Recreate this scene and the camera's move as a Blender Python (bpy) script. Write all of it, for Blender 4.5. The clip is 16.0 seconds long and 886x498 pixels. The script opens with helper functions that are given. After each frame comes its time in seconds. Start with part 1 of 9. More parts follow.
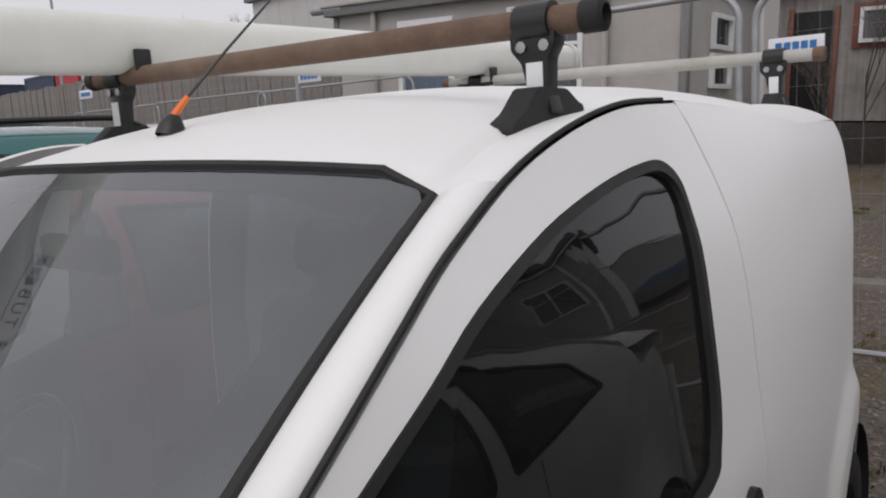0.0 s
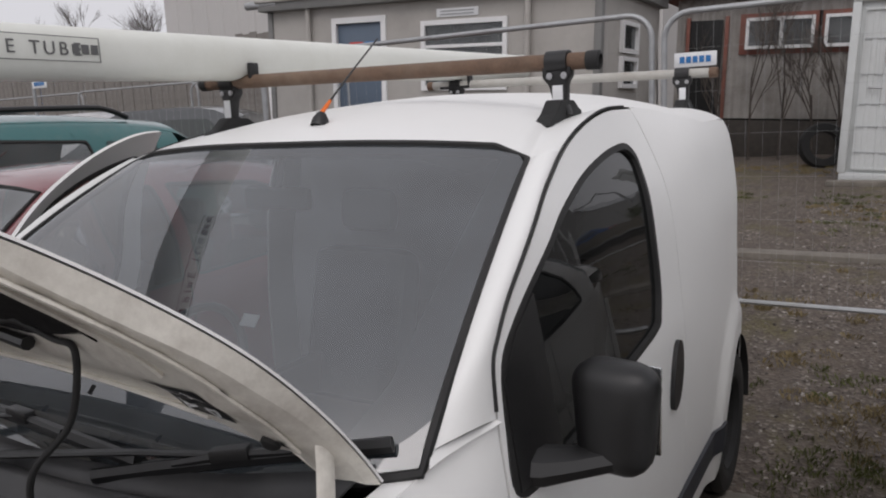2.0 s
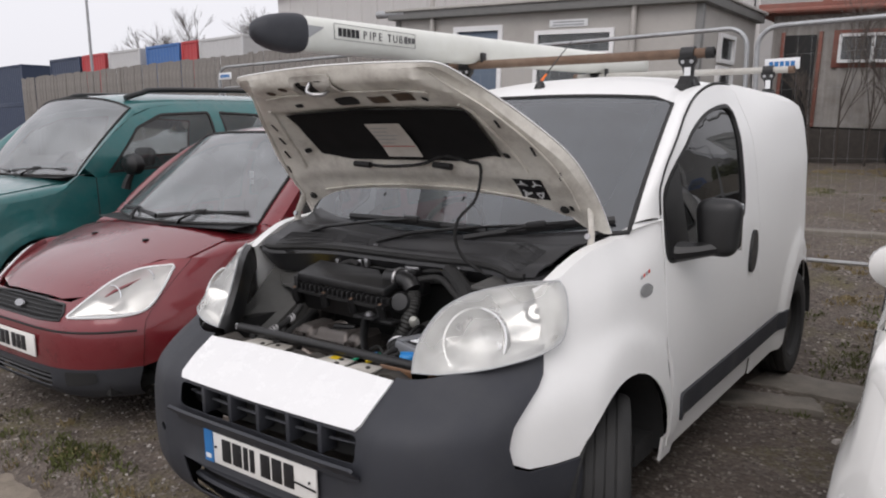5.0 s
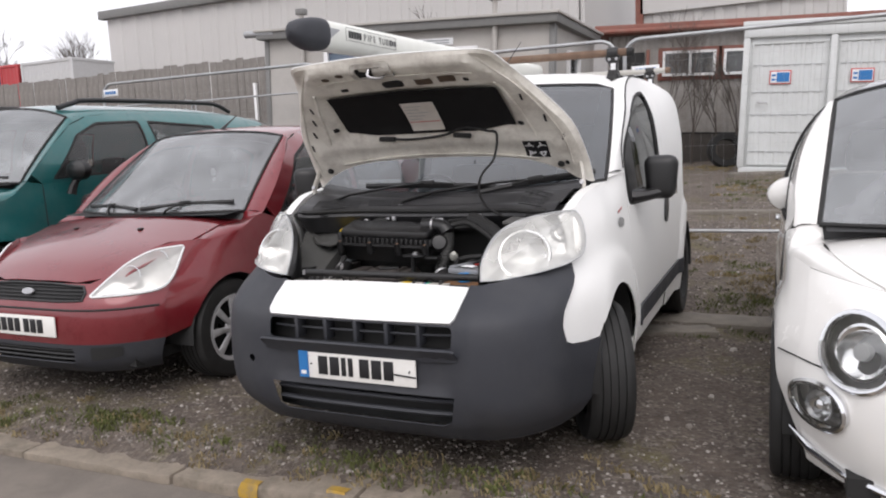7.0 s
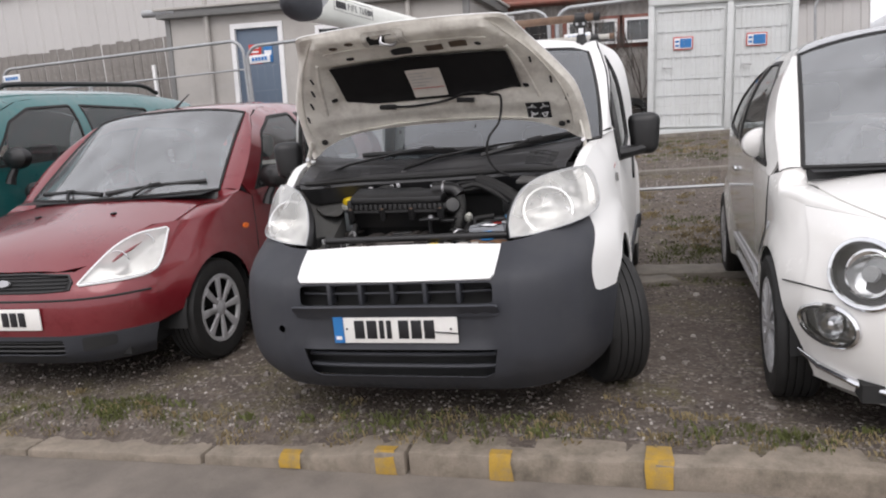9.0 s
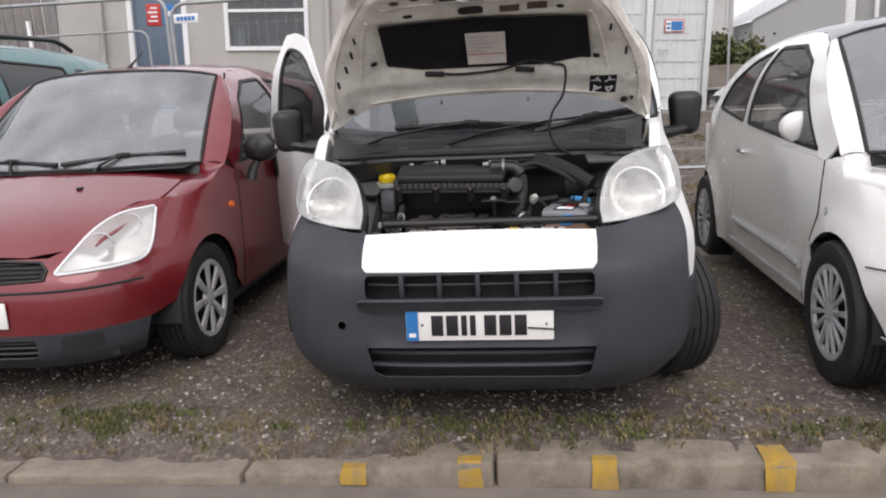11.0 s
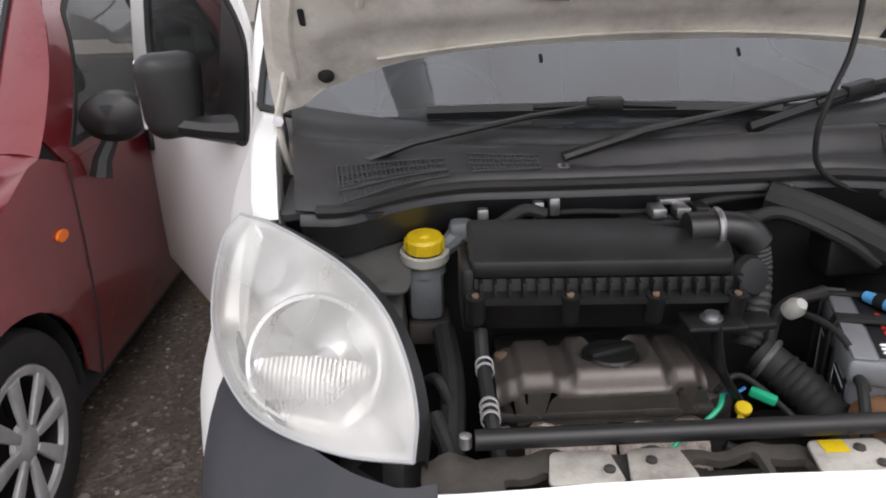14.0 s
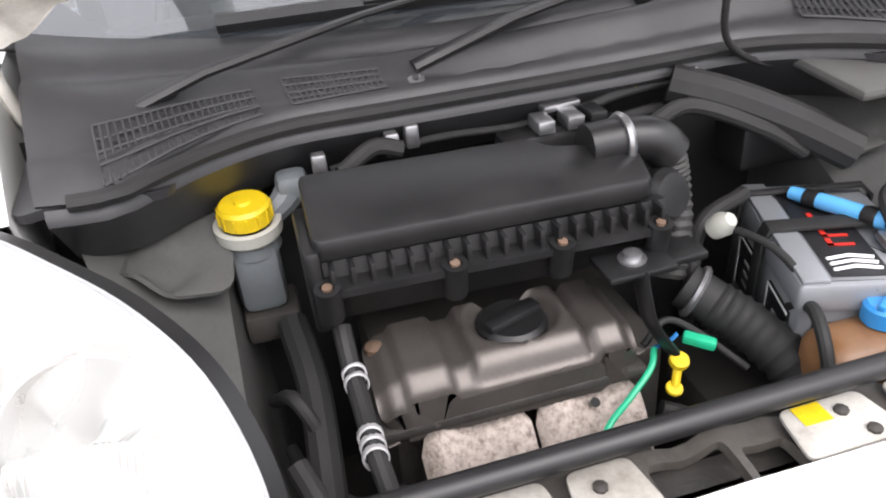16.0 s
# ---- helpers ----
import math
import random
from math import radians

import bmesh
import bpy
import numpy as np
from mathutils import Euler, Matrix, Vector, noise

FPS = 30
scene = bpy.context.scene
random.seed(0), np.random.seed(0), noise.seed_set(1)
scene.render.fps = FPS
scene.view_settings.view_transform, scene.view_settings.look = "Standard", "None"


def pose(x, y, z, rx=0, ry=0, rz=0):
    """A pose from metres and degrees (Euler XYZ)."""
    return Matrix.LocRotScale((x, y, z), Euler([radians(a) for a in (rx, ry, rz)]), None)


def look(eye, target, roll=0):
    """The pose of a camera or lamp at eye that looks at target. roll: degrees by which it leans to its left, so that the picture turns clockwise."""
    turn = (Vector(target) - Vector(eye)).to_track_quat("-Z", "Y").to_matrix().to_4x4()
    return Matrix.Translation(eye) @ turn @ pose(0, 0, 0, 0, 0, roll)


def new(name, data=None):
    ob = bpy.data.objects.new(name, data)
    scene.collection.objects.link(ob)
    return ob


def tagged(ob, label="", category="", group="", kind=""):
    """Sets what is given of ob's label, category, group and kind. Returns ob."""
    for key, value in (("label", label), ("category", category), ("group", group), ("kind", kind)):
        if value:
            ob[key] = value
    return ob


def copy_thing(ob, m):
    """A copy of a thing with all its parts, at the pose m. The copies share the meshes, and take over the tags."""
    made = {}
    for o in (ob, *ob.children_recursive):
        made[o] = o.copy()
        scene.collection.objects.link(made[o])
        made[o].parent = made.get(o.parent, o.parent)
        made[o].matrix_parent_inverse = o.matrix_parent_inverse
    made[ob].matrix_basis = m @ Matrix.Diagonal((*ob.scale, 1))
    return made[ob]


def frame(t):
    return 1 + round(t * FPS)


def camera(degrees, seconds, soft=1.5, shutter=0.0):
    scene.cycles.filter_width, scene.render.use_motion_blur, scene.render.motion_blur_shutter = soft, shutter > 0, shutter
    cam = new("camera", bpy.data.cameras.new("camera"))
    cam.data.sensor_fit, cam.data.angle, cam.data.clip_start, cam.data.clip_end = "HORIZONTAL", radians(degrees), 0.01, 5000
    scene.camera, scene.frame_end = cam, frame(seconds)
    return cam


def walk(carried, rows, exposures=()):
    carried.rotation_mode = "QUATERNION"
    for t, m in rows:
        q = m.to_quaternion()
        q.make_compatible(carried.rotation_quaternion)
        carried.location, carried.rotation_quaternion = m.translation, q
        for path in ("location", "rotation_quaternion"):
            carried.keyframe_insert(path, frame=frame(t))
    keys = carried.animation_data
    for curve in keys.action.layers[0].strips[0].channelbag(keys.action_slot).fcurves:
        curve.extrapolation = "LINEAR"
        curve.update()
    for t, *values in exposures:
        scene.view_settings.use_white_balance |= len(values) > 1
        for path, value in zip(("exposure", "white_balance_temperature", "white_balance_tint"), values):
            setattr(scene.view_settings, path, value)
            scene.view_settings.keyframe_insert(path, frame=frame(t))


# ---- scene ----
cam = camera(61.5, 16.0, soft=2.0)
PATH = [
    (0, (1.196, 0.953, 1.614), (-0.02, 2.508, 1.296), -3.4),
    (0.5, (1.237, 0.78, 1.627), (0.141, 2.419, 1.292), -2.7),
    (1, (1.249, 0.563, 1.655), (0.219, 2.226, 1.24), -3.7),
    (1.5, (1.322, 0.335, 1.67), (0.231, 1.958, 1.251), -1.8),
    (2, (1.355, 0.095, 1.639), (0.34, 1.782, 1.289), -2.7),
    (2.5, (1.425, -0.16, 1.594), (0.533, 1.594, 1.235), -1.9),
    (3, (1.558, -0.401, 1.571), (0.535, 1.283, 1.227), -0.6),
    (3.5, (1.612, -0.642, 1.552), (0.526, 1.01, 1.247), -1.4),
    (4, (1.672, -0.902, 1.522), (0.516, 0.704, 1.227), -2.7),
    (4.5, (1.755, -1.128, 1.502), (0.569, 0.46, 1.232), -0.4),
    (4.7, (1.764, -1.225, 1.485), (0.559, 0.343, 1.184), -0.7),
    (6.8, (1.53, -2.311, 1.285), (0.673, -0.528, 0.99), -2.4),
    (7, (1.487, -2.392, 1.278), (0.661, -0.591, 1.007), -2.6),
    (7.5, (1.463, -2.504, 1.251), (0.624, -0.711, 0.97), -2.3),
    (8, (1.409, -2.608, 1.228), (0.581, -0.822, 0.879), -1.6),
    (8.5, (1.258, -2.659, 1.232), (0.534, -0.823, 0.906), -2.9),
    (8.7, (1.173, -2.671, 1.241), (0.517, -0.811, 0.908), -3.9),
    (10.8, (0.231, -2.553, 1.275), (-0.034, -0.613, 0.867), -3.3),
    (11, (0.192, -2.497, 1.271), (-0.046, -0.557, 0.846), -2.9),
    (11.5, (0.091, -2.258, 1.285), (-0.202, -0.328, 0.847), -2.4),
    (12, (-0.076, -1.935, 1.286), (-0.281, 0.009, 0.862), -2.0),
    (12.5, (-0.19, -1.625, 1.318), (-0.294, 0.307, 0.811), -1.7),
    (13, (-0.249, -1.234, 1.344), (-0.432, 0.68, 0.794), -0.6),
    (13.5, (-0.357, -0.898, 1.361), (-0.402, 1.017, 0.787), -0.6),
    (14, (-0.421, -0.614, 1.384), (-0.377, 1.249, 0.658), -1.7),
    (14.5, (-0.407, -0.376, 1.364), (-0.493, 1.398, 0.445), -1.2),
    (15, (-0.428, -0.269, 1.356), (-0.334, 1.439, 0.319), -3.1),
    (15.5, (-0.421, -0.252, 1.345), (-0.163, 1.43, 0.293), -4.1),
    (16, (-0.375, -0.257, 1.348), (0.015, 1.411, 0.315), -5.5),
]

walk(cam, [(t, look(eye, target, roll)) for t, eye, target, roll in PATH],
     [(t, e, 6500, 15) for t, e in ((0.0, 0.02), (1.0, -0.04), (2.0, 0.0), (2.6, 0.13), (4.5, 0.3), (7.0, 0.75), (8.5, 0.75), (11.0, 0.8), (12.5, 0.75), (14.0, 0.8), (14.6, 0.95), (15.0, 0.9), (15.5, 0.98), (16.0, 1.8))])

# ---- world and light: a flat white overcast sky ----
world = bpy.data.worlds.new("overcast")
scene.world = world
world.use_nodes = True
wn = world.node_tree
wn.nodes.clear()
sky = wn.nodes.new("ShaderNodeTexSky")
sky.sky_type = "NISHITA"
sky.sun_disc = False
sky.sun_elevation = radians(48)
sky.sun_rotation = radians(200)
sky.dust_density = 4.0
sky.ozone_density = 0.6
grey = wn.nodes.new("ShaderNodeHueSaturation")
grey.inputs["Saturation"].default_value = 0.12
wmix = wn.nodes.new("ShaderNodeMixRGB")
wmix.inputs[0].default_value = 0.78
wmix.inputs[2].default_value = (7.2, 7.35, 7.6, 1)
wbg = wn.nodes.new("ShaderNodeBackground")
wbg.inputs[1].default_value = 0.105
wout = wn.nodes.new("ShaderNodeOutputWorld")
wn.links.new(sky.outputs[0], grey.inputs["Color"])
wn.links.new(grey.outputs[0], wmix.inputs[1])
wn.links.new(wmix.outputs[0], wbg.inputs[0])
wn.links.new(wbg.outputs[0], wout.inputs[0])
sun = new("sun", bpy.data.lights.new("sun", "SUN"))
sun.data.energy = 0.8
sun.data.angle = radians(40)
sun.data.color = (1.0, 0.97, 0.93)
sun.matrix_world = look((3, -6, 9), (0, 1, 0))


# ---- mesh helpers ----
from mathutils.geometry import delaunay_2d_cdt


def lerp(a, b, t):
    return a + (b - a) * t


def smooth(a, b, v):
    t = min(1.0, max(0.0, (v - a) / (b - a)))
    return t * t * (3 - 2 * t)


def table(pairs):
    """A smooth function through a few (input, value) pairs."""
    xs, ys = np.array([p[0] for p in pairs], float), np.array([p[1] for p in pairs], float)
    d = np.diff(ys) / np.diff(xs)
    m = np.r_[d[0], [0 if a * b <= 0 else 2 * a * b / (a + b) for a, b in zip(d, d[1:])], d[-1]]

    def at(v):
        v = min(max(v, xs[0]), xs[-1])
        i = min(int(np.searchsorted(xs, v, side="right")) - 1, len(xs) - 2)
        h = xs[i + 1] - xs[i]
        t = (v - xs[i]) / h
        return float(ys[i] * (1 + 2 * t) * (1 - t) ** 2 + m[i] * h * t * (1 - t) ** 2 + ys[i + 1] * t * t * (3 - 2 * t) - m[i + 1] * h * t * t * (1 - t))

    return at


def spline(points, n=8, closed=False):
    """A Catmull-Rom curve through points of any dimension."""
    P = [np.array(p, float) for p in points]
    out, count = [], len(P)
    for i in range(count if closed else count - 1):
        b, c = P[i], P[(i + 1) % count]
        a = P[i - 1] if closed or i else 2 * b - c
        d = P[(i + 2) % count] if closed or i < count - 2 else 2 * c - b
        for k in range(n):
            t = k / n
            out.append(0.5 * (2 * b + (c - a) * t + (2 * a - 5 * b + 4 * c - d) * t * t + (3 * b - a - 3 * c + d) * t**3))
    if not closed:
        out.append(P[-1])
    return [tuple(float(v) for v in p) for p in out]


def rounded(points, r, n=4):
    """A closed 2D outline with its corners rounded."""
    out, count = [], len(points)
    for i in range(count):
        p, a, b = Vector(points[i]), Vector(points[i - 1]), Vector(points[(i + 1) % count])
        da, db = a - p, b - p
        k = min(r, da.length * 0.45, db.length * 0.45)
        s, e = p + da.normalized() * k, p + db.normalized() * k
        for j in range(n + 1):
            t = j / n
            q = s * (1 - t) ** 2 + p * 2 * t * (1 - t) + e * t * t
            out.append((q.x, q.y))
    return out


def rect(x0, x1, y0, y1, r=0.01, n=3):
    return rounded([(x0, y0), (x1, y0), (x1, y1), (x0, y1)], r, n)


def inside(p, poly):
    x, y = p
    hit, j = False, len(poly) - 1
    for i in range(len(poly)):
        (xi, yi), (xj, yj) = poly[i], poly[j]
        if (yi > y) != (yj > y) and x < (xj - xi) * (y - yi) / (yj - yi) + xi:
            hit = not hit
        j = i
    return hit


def dense(poly, step):
    out = []
    for i, p in enumerate(poly):
        q = poly[(i + 1) % len(poly)]
        n = max(1, int(math.ceil(math.hypot(q[0] - p[0], q[1] - p[1]) / step)))
        out += [(lerp(p[0], q[0], k / n), lerp(p[1], q[1], k / n)) for k in range(n)]
    return out


def thicken(bm, d):
    """Give a skin a back, d along its normals, and close the border."""
    bm.normal_update()
    bm.verts.index_update()
    rim = [(e.verts[0], e.verts[1], e.link_loops[0].vert) for e in bm.edges if e.is_boundary]
    skin, front = bm.faces[:], bm.verts[:]
    back = {v: bm.verts.new(v.co + v.normal * d) for v in front}
    for f in skin:
        bm.faces.new([back[v] for v in reversed(f.verts)])
    for a, b, first in rim:
        a, b = (a, b) if first == a else (b, a)
        bm.faces.new([b, a, back[a], back[b]])


def sheet(outline, fn, step=0.04, holes=(), flip=False, thick=0.0, scale=(1, 1)):
    """A curved panel: a flat outline with holes, filled with a grid and laid on the surface fn(a, b)."""
    loops = [dense([(a * scale[0], b * scale[1]) for a, b in loop], step) for loop in (outline, *holes)]
    pts, edges = [], []
    for loop in loops:
        n = len(pts)
        pts += loop
        edges += [(n + i, n + (i + 1) % len(loop)) for i in range(len(loop))]
    border = np.array(pts)
    xs, ys = border[:, 0], border[:, 1]
    for i, gx in enumerate(np.arange(xs.min() + step * 0.5, xs.max(), step)):
        for gy in np.arange(ys.min() + step * (0.3 if i % 2 else 0.7), ys.max(), step):
            if inside((gx, gy), loops[0]) and not any(inside((gx, gy), h) for h in loops[1:]):
                if ((border - (gx, gy)) ** 2).sum(1).min() > (0.45 * step) ** 2:
                    pts.append((float(gx), float(gy)))
    verts, _, faces, *_ = delaunay_2d_cdt([Vector(p) for p in pts], edges, [], 0, 1e-6)
    bm = bmesh.new()
    vs = [bm.verts.new(fn(v.x / scale[0], v.y / scale[1])) for v in verts]
    for f in faces:
        c = sum((verts[i] for i in f), Vector((0, 0))) / len(f)
        if inside(c, loops[0]) and not any(inside(c, h) for h in loops[1:]):
            try:
                bm.faces.new([vs[i] for i in (reversed(f) if flip else f)])
            except ValueError:
                pass
    bmesh.ops.delete(bm, geom=[v for v in bm.verts if not v.link_faces], context="VERTS")
    if thick:
        thicken(bm, thick)
    return bm


def mirrored(bm):
    other = bm.copy()
    for v in other.verts:
        v.co.x = -v.co.x
    bmesh.ops.reverse_faces(other, faces=other.faces[:])
    return other


def grid(rows, wrap=False, flip=False):
    """A skin over rows of points."""
    bm = bmesh.new()
    vs = [[bm.verts.new(p) for p in row] for row in rows]
    for a, b in zip(vs, vs[1:]):
        for i in range(len(a) if wrap else len(a) - 1):
            j = (i + 1) % len(a)
            quad = [a[i], a[j], b[j], b[i]]
            if len(set(quad)) == 4:
                bm.faces.new(quad[::-1] if flip else quad)
    return bm


def sweep(points, radius, n=10, cap=True, flat=1.0):
    """A tube along points; radius a number or one a point."""
    P = [Vector(p) for p in points]
    rows, side = [], None
    for i, p in enumerate(P):
        t = (P[min(i + 1, len(P) - 1)] - P[max(i - 1, 0)]).normalized()
        if side is None:
            side = t.cross(Vector((0, 0, 1)) if abs(t.z) < 0.9 else Vector((1, 0, 0))).normalized()
        side = (side - t * side.dot(t)).normalized()
        up = side.cross(t)
        r = radius if isinstance(radius, (int, float)) else radius[i]
        rows.append([p + side * math.cos(2 * math.pi * k / n) * r + up * math.sin(2 * math.pi * k / n) * r * flat for k in range(n)])
    bm = grid(rows, wrap=True)
    if cap:
        bm.verts.ensure_lookup_table()
        bm.faces.new(bm.verts[:n][::-1])
        bm.faces.new(bm.verts[-n:])
    return bm


def lathe(profile, n=32, m=None):
    """A turned form: (radius, height) pairs round z, laid at the pose m."""
    rows = [[(r * math.cos(2 * math.pi * k / n), r * math.sin(2 * math.pi * k / n), h) for k in range(n)] for r, h in profile]
    bm = grid(rows, wrap=True)
    bmesh.ops.remove_doubles(bm, verts=bm.verts[:], dist=1e-5)
    if m is not None:
        bm.transform(m)
    return bm


def box(x0, x1, y0, y1, z0, z1, bevel=0.0, m=None, seg=2):
    bm = bmesh.new()
    bmesh.ops.create_cube(bm, size=1)
    for v in bm.verts:
        v.co = Vector((lerp(x0, x1, v.co.x + 0.5), lerp(y0, y1, v.co.y + 0.5), lerp(z0, z1, v.co.z + 0.5)))
    if bevel:
        bmesh.ops.bevel(bm, geom=bm.edges[:], offset=bevel, segments=seg, affect="EDGES", profile=0.5)
    if m is not None:
        bm.transform(m)
    return bm


def prism(outline, depth, m=None, bevel=0.0, holes=()):
    """A flat outline given depth along its normal (z), with a small bevel."""
    bm = sheet(outline, lambda a, b: (a, b, 0), step=10, holes=holes)
    bmesh.ops.dissolve_limit(bm, angle_limit=0.01, verts=bm.verts[:], edges=bm.edges[:])
    top = bmesh.ops.extrude_face_region(bm, geom=bm.faces[:])
    for v in top["geom"]:
        if isinstance(v, bmesh.types.BMVert):
            v.co.z += depth
    bmesh.ops.recalc_face_normals(bm, faces=bm.faces[:])
    if bevel:
        bmesh.ops.bevel(bm, geom=[e for e in bm.edges if e.is_manifold and e.calc_face_angle(0) > 0.6], offset=bevel, segments=2, affect="EDGES", profile=0.5)
    if m is not None:
        bm.transform(m)
    return bm


def join(*parts):
    out = bmesh.new()
    for bm in parts:
        me = bpy.data.meshes.new("tmp")
        bm.to_mesh(me)
        bm.free()
        out.from_mesh(me)
        bpy.data.meshes.remove(me)
    return out


def mesh_of(name, bm, mats, sharp=35):
    me = bpy.data.meshes.new(name)
    bm.to_mesh(me)
    bm.free()
    me.polygons.foreach_set("use_smooth", [True] * len(me.polygons))
    me.set_sharp_from_angle(angle=radians(sharp))
    for m in mats if isinstance(mats, (list, tuple)) else [mats]:
        me.materials.append(m)
    return me


def part(name, bm, material, parent, label="", sharp=35, shadow=True):
    ob = new(name, mesh_of(name, bm, material, sharp))
    ob.parent = parent
    if label:
        tagged(ob, label)
    if not shadow:
        ob.visible_shadow = False
    return ob


def thing(name, label, category, at=None, group="", kind=""):
    ob = new(name)
    ob.empty_display_size = 0.1
    if at is not None:
        ob.matrix_world = at
    return tagged(ob, label, category, group, kind)


def solid(name, bm, material, label, category="", group="", kind="", sharp=35):
    return tagged(new(name, mesh_of(name, bm, material, sharp)), label, category, group, kind)


# ---- materials ----
def mat(name, base, rough=0.5, metal=0.0, var=0.12, scale=12.0, fine=180.0, bump=0.0, bump_scale=None, dirt=None, dirt_amount=0.0, dirt_scale=4.0, coat=0.0, spec=0.5, rough_var=0.1):
    """A surface with variation at two scales, dirt in patches and a fine relief."""
    m = bpy.data.materials.new(name)
    m.use_nodes = True
    nt = m.node_tree
    b = nt.nodes["Principled BSDF"]
    co = nt.nodes.new("ShaderNodeTexCoord")

    def tex(s, detail=4.0, rough_=0.6):
        t = nt.nodes.new("ShaderNodeTexNoise")
        t.inputs["Scale"].default_value, t.inputs["Detail"].default_value, t.inputs["Roughness"].default_value = s, detail, rough_
        nt.links.new(co.outputs["Object"], t.inputs["Vector"])
        return t

    def math_(op, a, c):
        n = nt.nodes.new("ShaderNodeMath")
        n.operation = op
        for i, v in enumerate((a, c)):
            if isinstance(v, (int, float)):
                n.inputs[i].default_value = v
            else:
                nt.links.new(v, n.inputs[i])
        return n.outputs[0]

    big, small = tex(scale), tex(fine, 3.0)
    both = math_("ADD", math_("MULTIPLY", big.outputs["Fac"], 0.65), math_("MULTIPLY", small.outputs["Fac"], 0.35))
    ramp = nt.nodes.new("ShaderNodeMapRange")
    ramp.inputs["From Min"].default_value, ramp.inputs["From Max"].default_value = 0.3, 0.7
    ramp.inputs["To Min"].default_value, ramp.inputs["To Max"].default_value = 1 - var, 1 + var
    nt.links.new(both, ramp.inputs["Value"])
    tint = nt.nodes.new("ShaderNodeMixRGB")
    tint.blend_type = "MULTIPLY"
    tint.inputs[0].default_value = 1
    tint.inputs[1].default_value = (*base, 1)
    nt.links.new(ramp.outputs[0], tint.inputs[2])
    colour = tint.outputs[0]
    if dirt:
        patch = tex(dirt_scale, 8.0, 0.7)
        pr = nt.nodes.new("ShaderNodeMapRange")
        pr.inputs["From Min"].default_value, pr.inputs["From Max"].default_value = 0.45, 0.75
        pr.inputs["To Max"].default_value = dirt_amount
        nt.links.new(patch.outputs["Fac"], pr.inputs["Value"])
        dm = nt.nodes.new("ShaderNodeMixRGB")
        nt.links.new(pr.outputs[0], dm.inputs[0])
        nt.links.new(colour, dm.inputs[1])
        dm.inputs[2].default_value = (*dirt, 1)
        colour = dm.outputs[0]
    nt.links.new(colour, b.inputs["Base Color"])
    rr = nt.nodes.new("ShaderNodeMapRange")
    rr.inputs["From Min"].default_value, rr.inputs["From Max"].default_value = 0.3, 0.7
    rr.inputs["To Min"].default_value, rr.inputs["To Max"].default_value = max(0.02, rough - rough_var), min(1, rough + rough_var)
    nt.links.new(both, rr.inputs["Value"])
    nt.links.new(rr.outputs[0], b.inputs["Roughness"])
    b.inputs["Metallic"].default_value = metal
    b.inputs["Specular IOR Level"].default_value = spec
    b.inputs["Coat Weight"].default_value = coat
    b.inputs["Coat Roughness"].default_value = 0.06
    if bump:
        bt = tex(bump_scale or fine, 5.0, 0.65)
        bp = nt.nodes.new("ShaderNodeBump")
        bp.inputs["Strength"].default_value = bump
        bp.inputs["Distance"].default_value = 0.01
        nt.links.new(bt.outputs["Fac"], bp.inputs["Height"])
        nt.links.new(bp.outputs[0], b.inputs["Normal"])
    return m


def glass(name, tint=(0.75, 0.8, 0.8), ior=1.5, film=0.0, film_colour=(0.5, 0.52, 0.52)):
    """A thin pane: clear with a tint, mirror gloss by Fresnel, and a pale diffuse film: clouding on lenses, painted sky
    sheen on screens.
    """
    m = bpy.data.materials.new(name)
    m.use_nodes = True
    nt = m.node_tree
    nt.nodes.remove(nt.nodes["Principled BSDF"])
    out = nt.nodes["Material Output"]
    clear = nt.nodes.new("ShaderNodeBsdfTransparent")
    clear.inputs[0].default_value = (*tint, 1)
    gloss = nt.nodes.new("ShaderNodeBsdfGlossy")
    gloss.inputs["Roughness"].default_value = 0.02
    veil = nt.nodes.new("ShaderNodeBsdfDiffuse")
    veil.inputs[0].default_value = (*film_colour, 1)
    fr = nt.nodes.new("ShaderNodeFresnel")
    fr.inputs[0].default_value = ior
    noise_ = nt.nodes.new("ShaderNodeTexNoise")
    noise_.inputs["Scale"].default_value, noise_.inputs["Detail"].default_value = 5.0, 2.5
    co = nt.nodes.new("ShaderNodeTexCoord")
    nt.links.new(co.outputs["Object"], noise_.inputs["Vector"])
    fm = nt.nodes.new("ShaderNodeMath")
    fm.operation = "MULTIPLY"
    fm.inputs[1].default_value = film * 2
    nt.links.new(noise_.outputs["Fac"], fm.inputs[0])
    mix0 = nt.nodes.new("ShaderNodeMixShader")
    nt.links.new(fm.outputs[0], mix0.inputs[0])
    nt.links.new(clear.outputs[0], mix0.inputs[1])
    nt.links.new(veil.outputs[0], mix0.inputs[2])
    mix1 = nt.nodes.new("ShaderNodeMixShader")
    nt.links.new(fr.outputs[0], mix1.inputs[0])
    nt.links.new(mix0.outputs[0], mix1.inputs[1])
    nt.links.new(gloss.outputs[0], mix1.inputs[2])
    nt.links.new(mix1.outputs[0], out.inputs[0])
    return m


